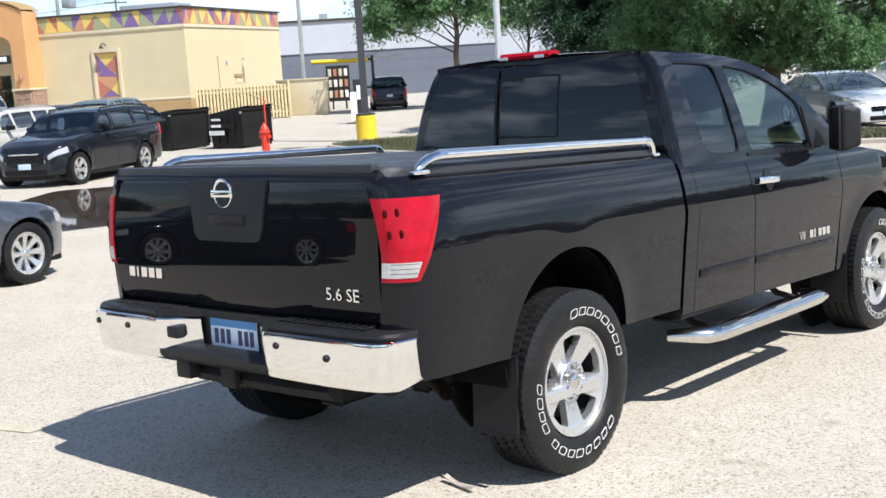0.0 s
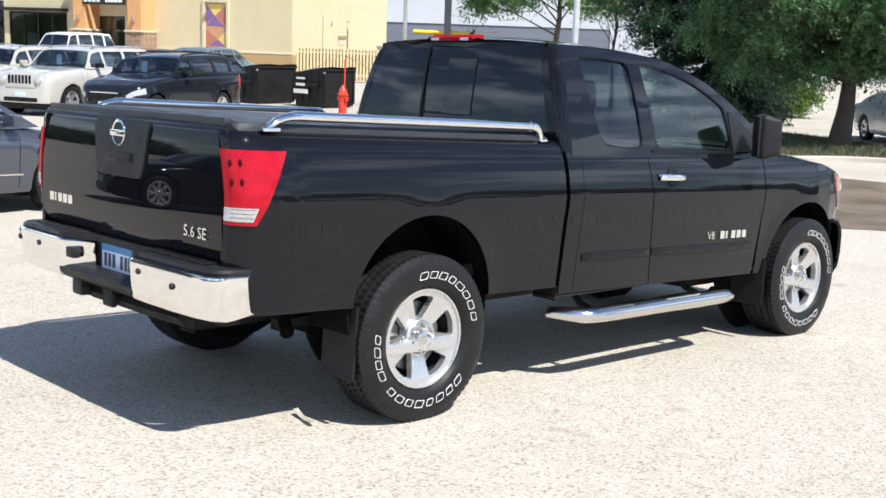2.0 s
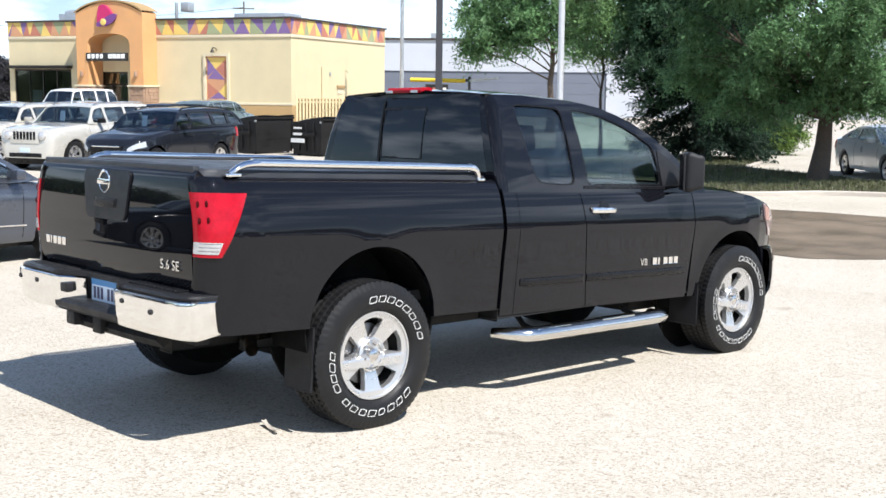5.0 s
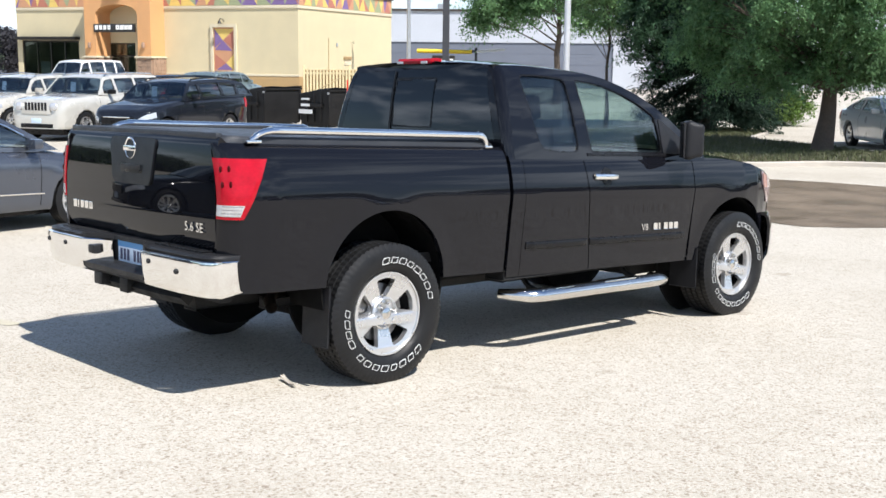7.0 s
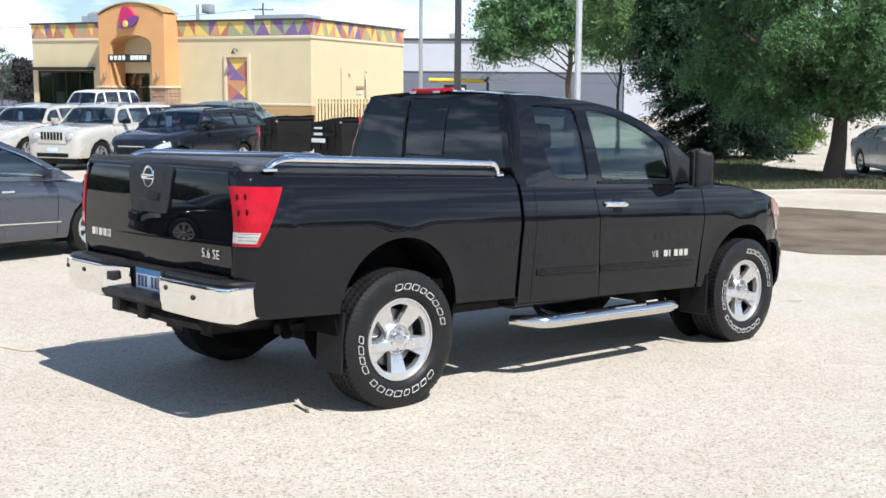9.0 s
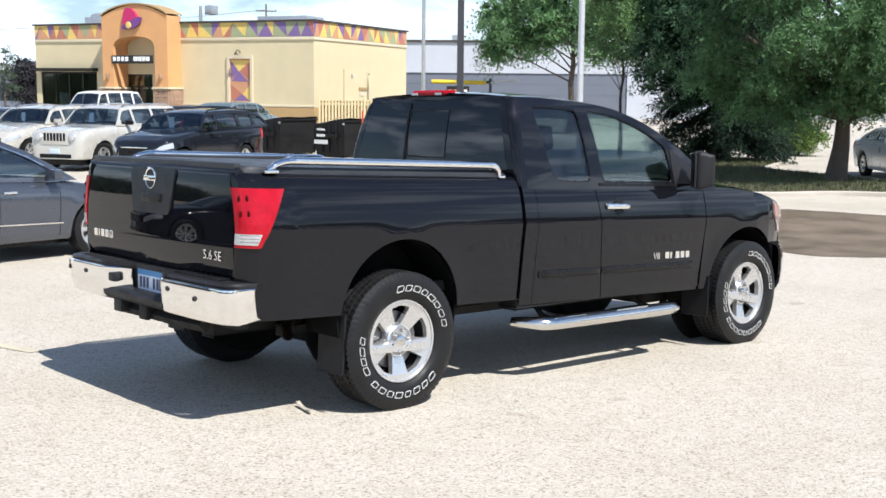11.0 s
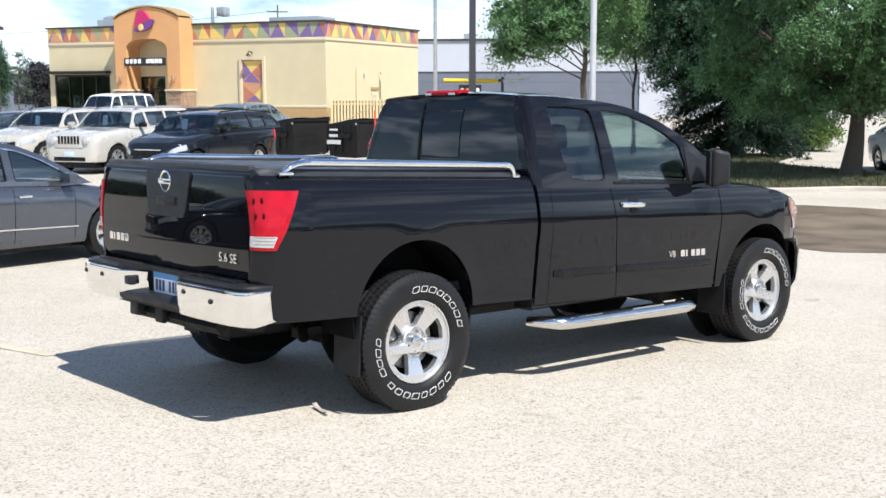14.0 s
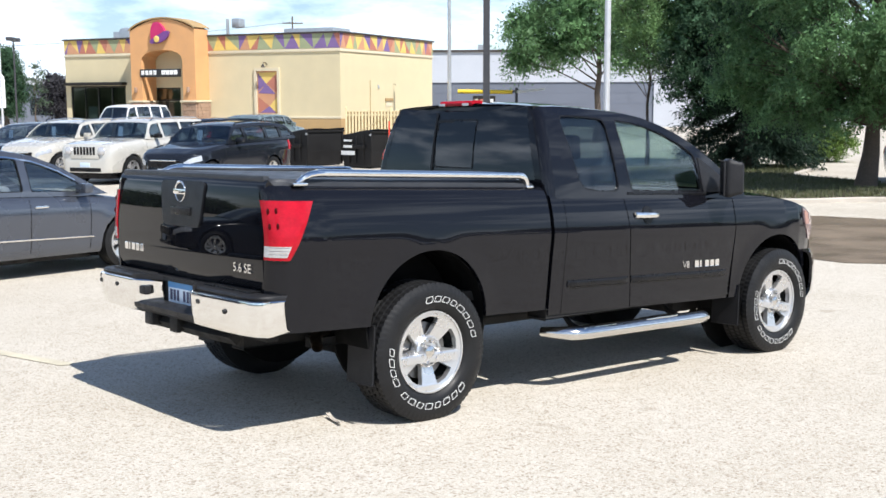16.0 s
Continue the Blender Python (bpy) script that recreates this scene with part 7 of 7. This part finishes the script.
tree("tree", 41.2, 33.4, "round-crowned green tree by the drive lane", 0.20, 9.5,
     lobes(9, 0, (0, 0, 0), (1, 1, 1), (1, 1), ((-4.0, 0.2, 4.2, 0.85), (-3.4, -0.8, 5.3, 1.15), (-3.0, 0.9, 4.6, 0.9), (-1.9, -0.6, 4.8, 1.0), (-2.6, 0.2, 6.6, 1.3), (-0.7, 0.9, 5.7, 1.2), (-1.0, -1.0, 7.2, 1.4), (0.9, -0.4, 4.8, 0.9), (1.3, 0.6, 6.2, 1.2), (0.2, 0.0, 8.6, 1.4), (-2.0, 0.4, 8.3, 1.3), (2.3, 0.0, 5.4, 0.9), (2.4, -0.5, 7.1, 1.1), (1.3, 1.0, 8.1, 1.2), (-0.9, -1.4, 5.2, 0.8), (-3.9, 0.6, 6.1, 1.0), (-1.7, -1.6, 6.0, 1.0), (0.4, -1.4, 6.2, 1.1))),
     LEAF_ASH, 28, 0.14, 13, clear=3.4, dens=1.9)


def spruce(x, y, h, R, label, seed):
    z = ground_z(x, y) + 0.09
    t = empty("spruce_tree", pose(x, y, z), label, "tree")
    part("trunk", tube([(0, 0, -0.05), (0, 0, 1.2), (0, 0, h * 0.97)], [0.27, 0.2, 0.02], 12), BARK, t)
    r = np.random.RandomState(seed)
    O, T = [], []
    for _ in range(560):
        f = r.uniform(0.0, 1.0) ** 1.35
        zz = 0.55 + (h - 0.75) * f
        L = R * (1 - f) ** 0.85 * r.uniform(0.75, 1.08) + 0.15
        a = r.uniform(0, 6.283)
        if zz < 3.3:
            L = min(L, r.uniform(1.5, 2.5))
        n = 230 if zz < 6.5 else 110
        q = r.uniform(0.12, 1.0, (n, 1)) ** 0.7
        way = np.array((math.cos(a), math.sin(a), 0.0))
        o = way * L * q + np.array((0, 0, 1.0)) * (zz - 0.34 * L * q * q)
        O.append(o + r.normal(size=(n, 3)) * np.array((0.13, 0.13, 0.06)) * (0.5 + L * 0.16))
        T.append(way - np.array((0, 0, 0.7)) + r.normal(size=(n, 3)) * 0.6)
    O, T = np.concatenate(O), np.concatenate(T)
    me = leaf_mesh(O, T, r.normal(size=O.shape), r.uniform(0.10, 0.21, len(O)), r.uniform(0.011, 0.022, len(O)))
    me.materials.append(LEAF_SPRUCE)
    crown = new("crown", me)
    crown.parent = t


spruce(27.4, 14.8, 12.0, 3.5, "dark drooping spruce on the island", 21)
def bush(x, y, R, h, label, leaves, seed):
    b = empty("bush", pose(x, y, ground_z(x, y)), label, "bush")
    rr = random.Random(seed)
    me = leaf_cloud([(rr.uniform(-R, R) * 0.7, rr.uniform(-R, R) * 0.7, h * rr.uniform(0.25, 0.8), R * 0.45, R * 0.45, h * 0.3) for _ in range(22)], 44, 0.08, seed, dens=1.6)
    me.materials.append(leaves)
    crown = new("foliage", me)
    crown.parent = b
    part("stem", tube([(0, 0, -0.02), (0.05, 0, h * 0.3), (0.1, 0.05, h * 0.6)], [0.06, 0.04, 0.01], 8), BARK, b)


LEAF_LIME = leaf_material("yellow_green_leaves", (0.12, 0.19, 0.045))
bush(33.0, 15.5, 0.95, 1.3, "sunlit yellow-green shrub beyond the island", LEAF_LIME, 51)
tree("tree", 63.2, 20.2, "young green tree in the far lot", 0.10, 5.5, dome(14, 9, 1.8, 2.2, 5.0), LEAF_FAR, 20, 0.16, 15)
tree("tree", 58.0, 14.5, "young green tree in the far lot", 0.10, 5.0, dome(16, 9, 1.7, 2.0, 4.8), LEAF_FAR, 20, 0.16, 17)
tree("tree", 31.1, 88.0, "tall dark tree far behind the lot", 0.18, 6.8, dome(18, 18, 1.5, 1.5, 6.3, (0.42, 0.6)), LEAF_DARK, 40, 0.13, 18, dens=2.5)
tree("tree", 38.5, 95.8, "small dark plum-leaved tree far off", 0.15, 5.0, dome(19, 10, 1.6, 1.5, 4.4), LEAF_PURPLE, 36, 0.2, 19, dens=2.5)
tree("tree", 33.2, 87.2, "slender young tree far off", 0.08, 5.6, dome(20, 7, 0.9, 2.0, 5.2), LEAF_FAR, 20, 0.18, 20)

# ---- utility pole and the low building beyond the far lot ----
util = empty("utility_pole", pose(90.3, 136.0, LEVEL), "weathered wooden utility pole with crossarm and wires", "utility pole")
part("pole", tube([(0, 0, 0), (0, 0, 7), (0, 0, 14.4)], [0.16, 0.14, 0.11], 10), BARK, util)
part("crossarm", box(-1.5, 1.5, -0.06, 0.06, 13.35, 13.5), BARK, util).matrix_basis = Matrix.Rotation(radians(-35), 4, "Z")
for k in range(4):
    part("insulator", lathe([(0.001, 0), (0.07, 0), (0.05, 0.2), (0.001, 0.2)], 8, "z"), GALV, util).matrix_basis = Matrix.Rotation(radians(-35), 4, "Z") @ Matrix.Translation((-1.35 + 0.9 * k, 0, 13.5))
for k in (0, 3):
    part("wire", tube([(-90 * u, 30 * u + k * 0.5, 13.6 - 9.0 * u * (1 - u) - 4.5 * u) for u in np.linspace(0, 1, 14)], 0.022, 5), POLE_DARK, util)
low = empty("low_building", pose(30.0, 112.0, LEVEL, 0, 0, -20), "long low pale blue building beyond the far lot", "building")
part("wall", box(0, 26, 0, 12, 0, 3.9), SIDING_GREY, low)
part("roof", box(-0.4, 26.4, -0.5, 12.4, 3.9, 4.4), SIDING_WHITE, low)
for k in range(5):
    part("window", box(1.5 + k * 5, 4.6 + k * 5, -0.05, 0.0, 0.9, 2.6), GLASS_SHOP, low)

pylon = empty("pylon_sign", pose(23.75, 69.35, LEVEL, 0, 0, -20), "white round-topped pylon sign at the far lot", "sign")
part("panel", plate([(-0.55, 1.8), (0.55, 1.8), (0.55, 3.5)] + [(0.55 * math.cos(a), 3.55 + 0.6 * math.sin(a)) for a in np.linspace(0.15, math.pi - 0.15, 12)] + [(-0.55, 3.5)], [], lambda u, v, d: Vector((u, d, v)), 0.25), SIGN_WHITE, pylon, smooth=0)
part("post", tube([(0, 0.12, 0), (0, 0.12, 1.85)], 0.12, 12), POLE_GALV, pylon)

# ---- the lot's unseen side, added for black paint to mirror: parked cars, tree belt ----
BACK = "cars parked across the lane"
for x, y, az, lab, S, pt_ in ((8.0, -23.0, 95, "white sedan parked across the lane", SEDAN, PAINT_PURE), (12.0, -22.5, 95, "dark SUV parked across the lane", SUV, PAINT_NAVY), (16.5, -22.0, 95, "silver sedan parked across the lane", COUPE, PAINT_SILVER), (21.5, -21.0, 95, "ivory SUV parked across the lane", BOXY, PAINT_WHITE), (-6.7, 9.2, 14, "dark four-door sedan parked behind the grey one", SEDAN, PAINT_NAVY), (-14.0, 2.0, 10, "grey sedan parked behind", SEDAN, PAINT_GREY), (-15.0, 6.5, 10, "dark sedan parked behind", COUPE, PAINT_NAVY)):
    vehicle("car", on_lot(x, y, az, True), lab, "car", S, pt_, BACK)
r = random.Random(31)
belt_blobs = []
for k in range(120):
    a = radians(r.uniform(-200, 25))
    d = r.uniform(72, 90)
    h = r.uniform(0.8, 4.4)
    belt_blobs.append((4 + d * math.cos(a), d * math.sin(a), h, r.uniform(2.5, 4.0), r.uniform(2.5, 4.0), r.uniform(1.6, 2.6)))
# this arc of unseen trees is added to darken the tailgate's sky reflection
for k in range(80):
    a = radians(r.uniform(96, 215))
    d = r.uniform(62, 76)
    belt_blobs.append((d * math.cos(a), d * math.sin(a), r.uniform(0.0, 1.6), r.uniform(2.6, 4.0), r.uniform(2.6, 4.0), r.uniform(1.6, 2.6)))
me = leaf_cloud(belt_blobs, 30, 0.24, 41, dens=0.9)
me.materials.append(LEAF_FAR)
belt_ob = tagged(new("tree_belt", me), "distant unseen belt of green trees, added for the paint to mirror", "woods", kind="stuff")
belt_ob.location.z = 0.3

# ---- litter by the wheel ----
scrap = empty("bark_strip", pose(0.73, -0.67, ground_z(0.73, -0.67), 0, 0, 256), "pale curled strip of bark lying on the concrete", "litter")
rows = [[Vector((x, w, 0.004 + 0.018 * (x / 0.11) ** 2 + 0.01 * abs(w) / 0.014)) for w in (-0.014, -0.005, 0.005, 0.014)] for x in np.linspace(-0.11, 0.11, 9)]
part("strip", sheet(rows, 0.004), KERB, scrap)
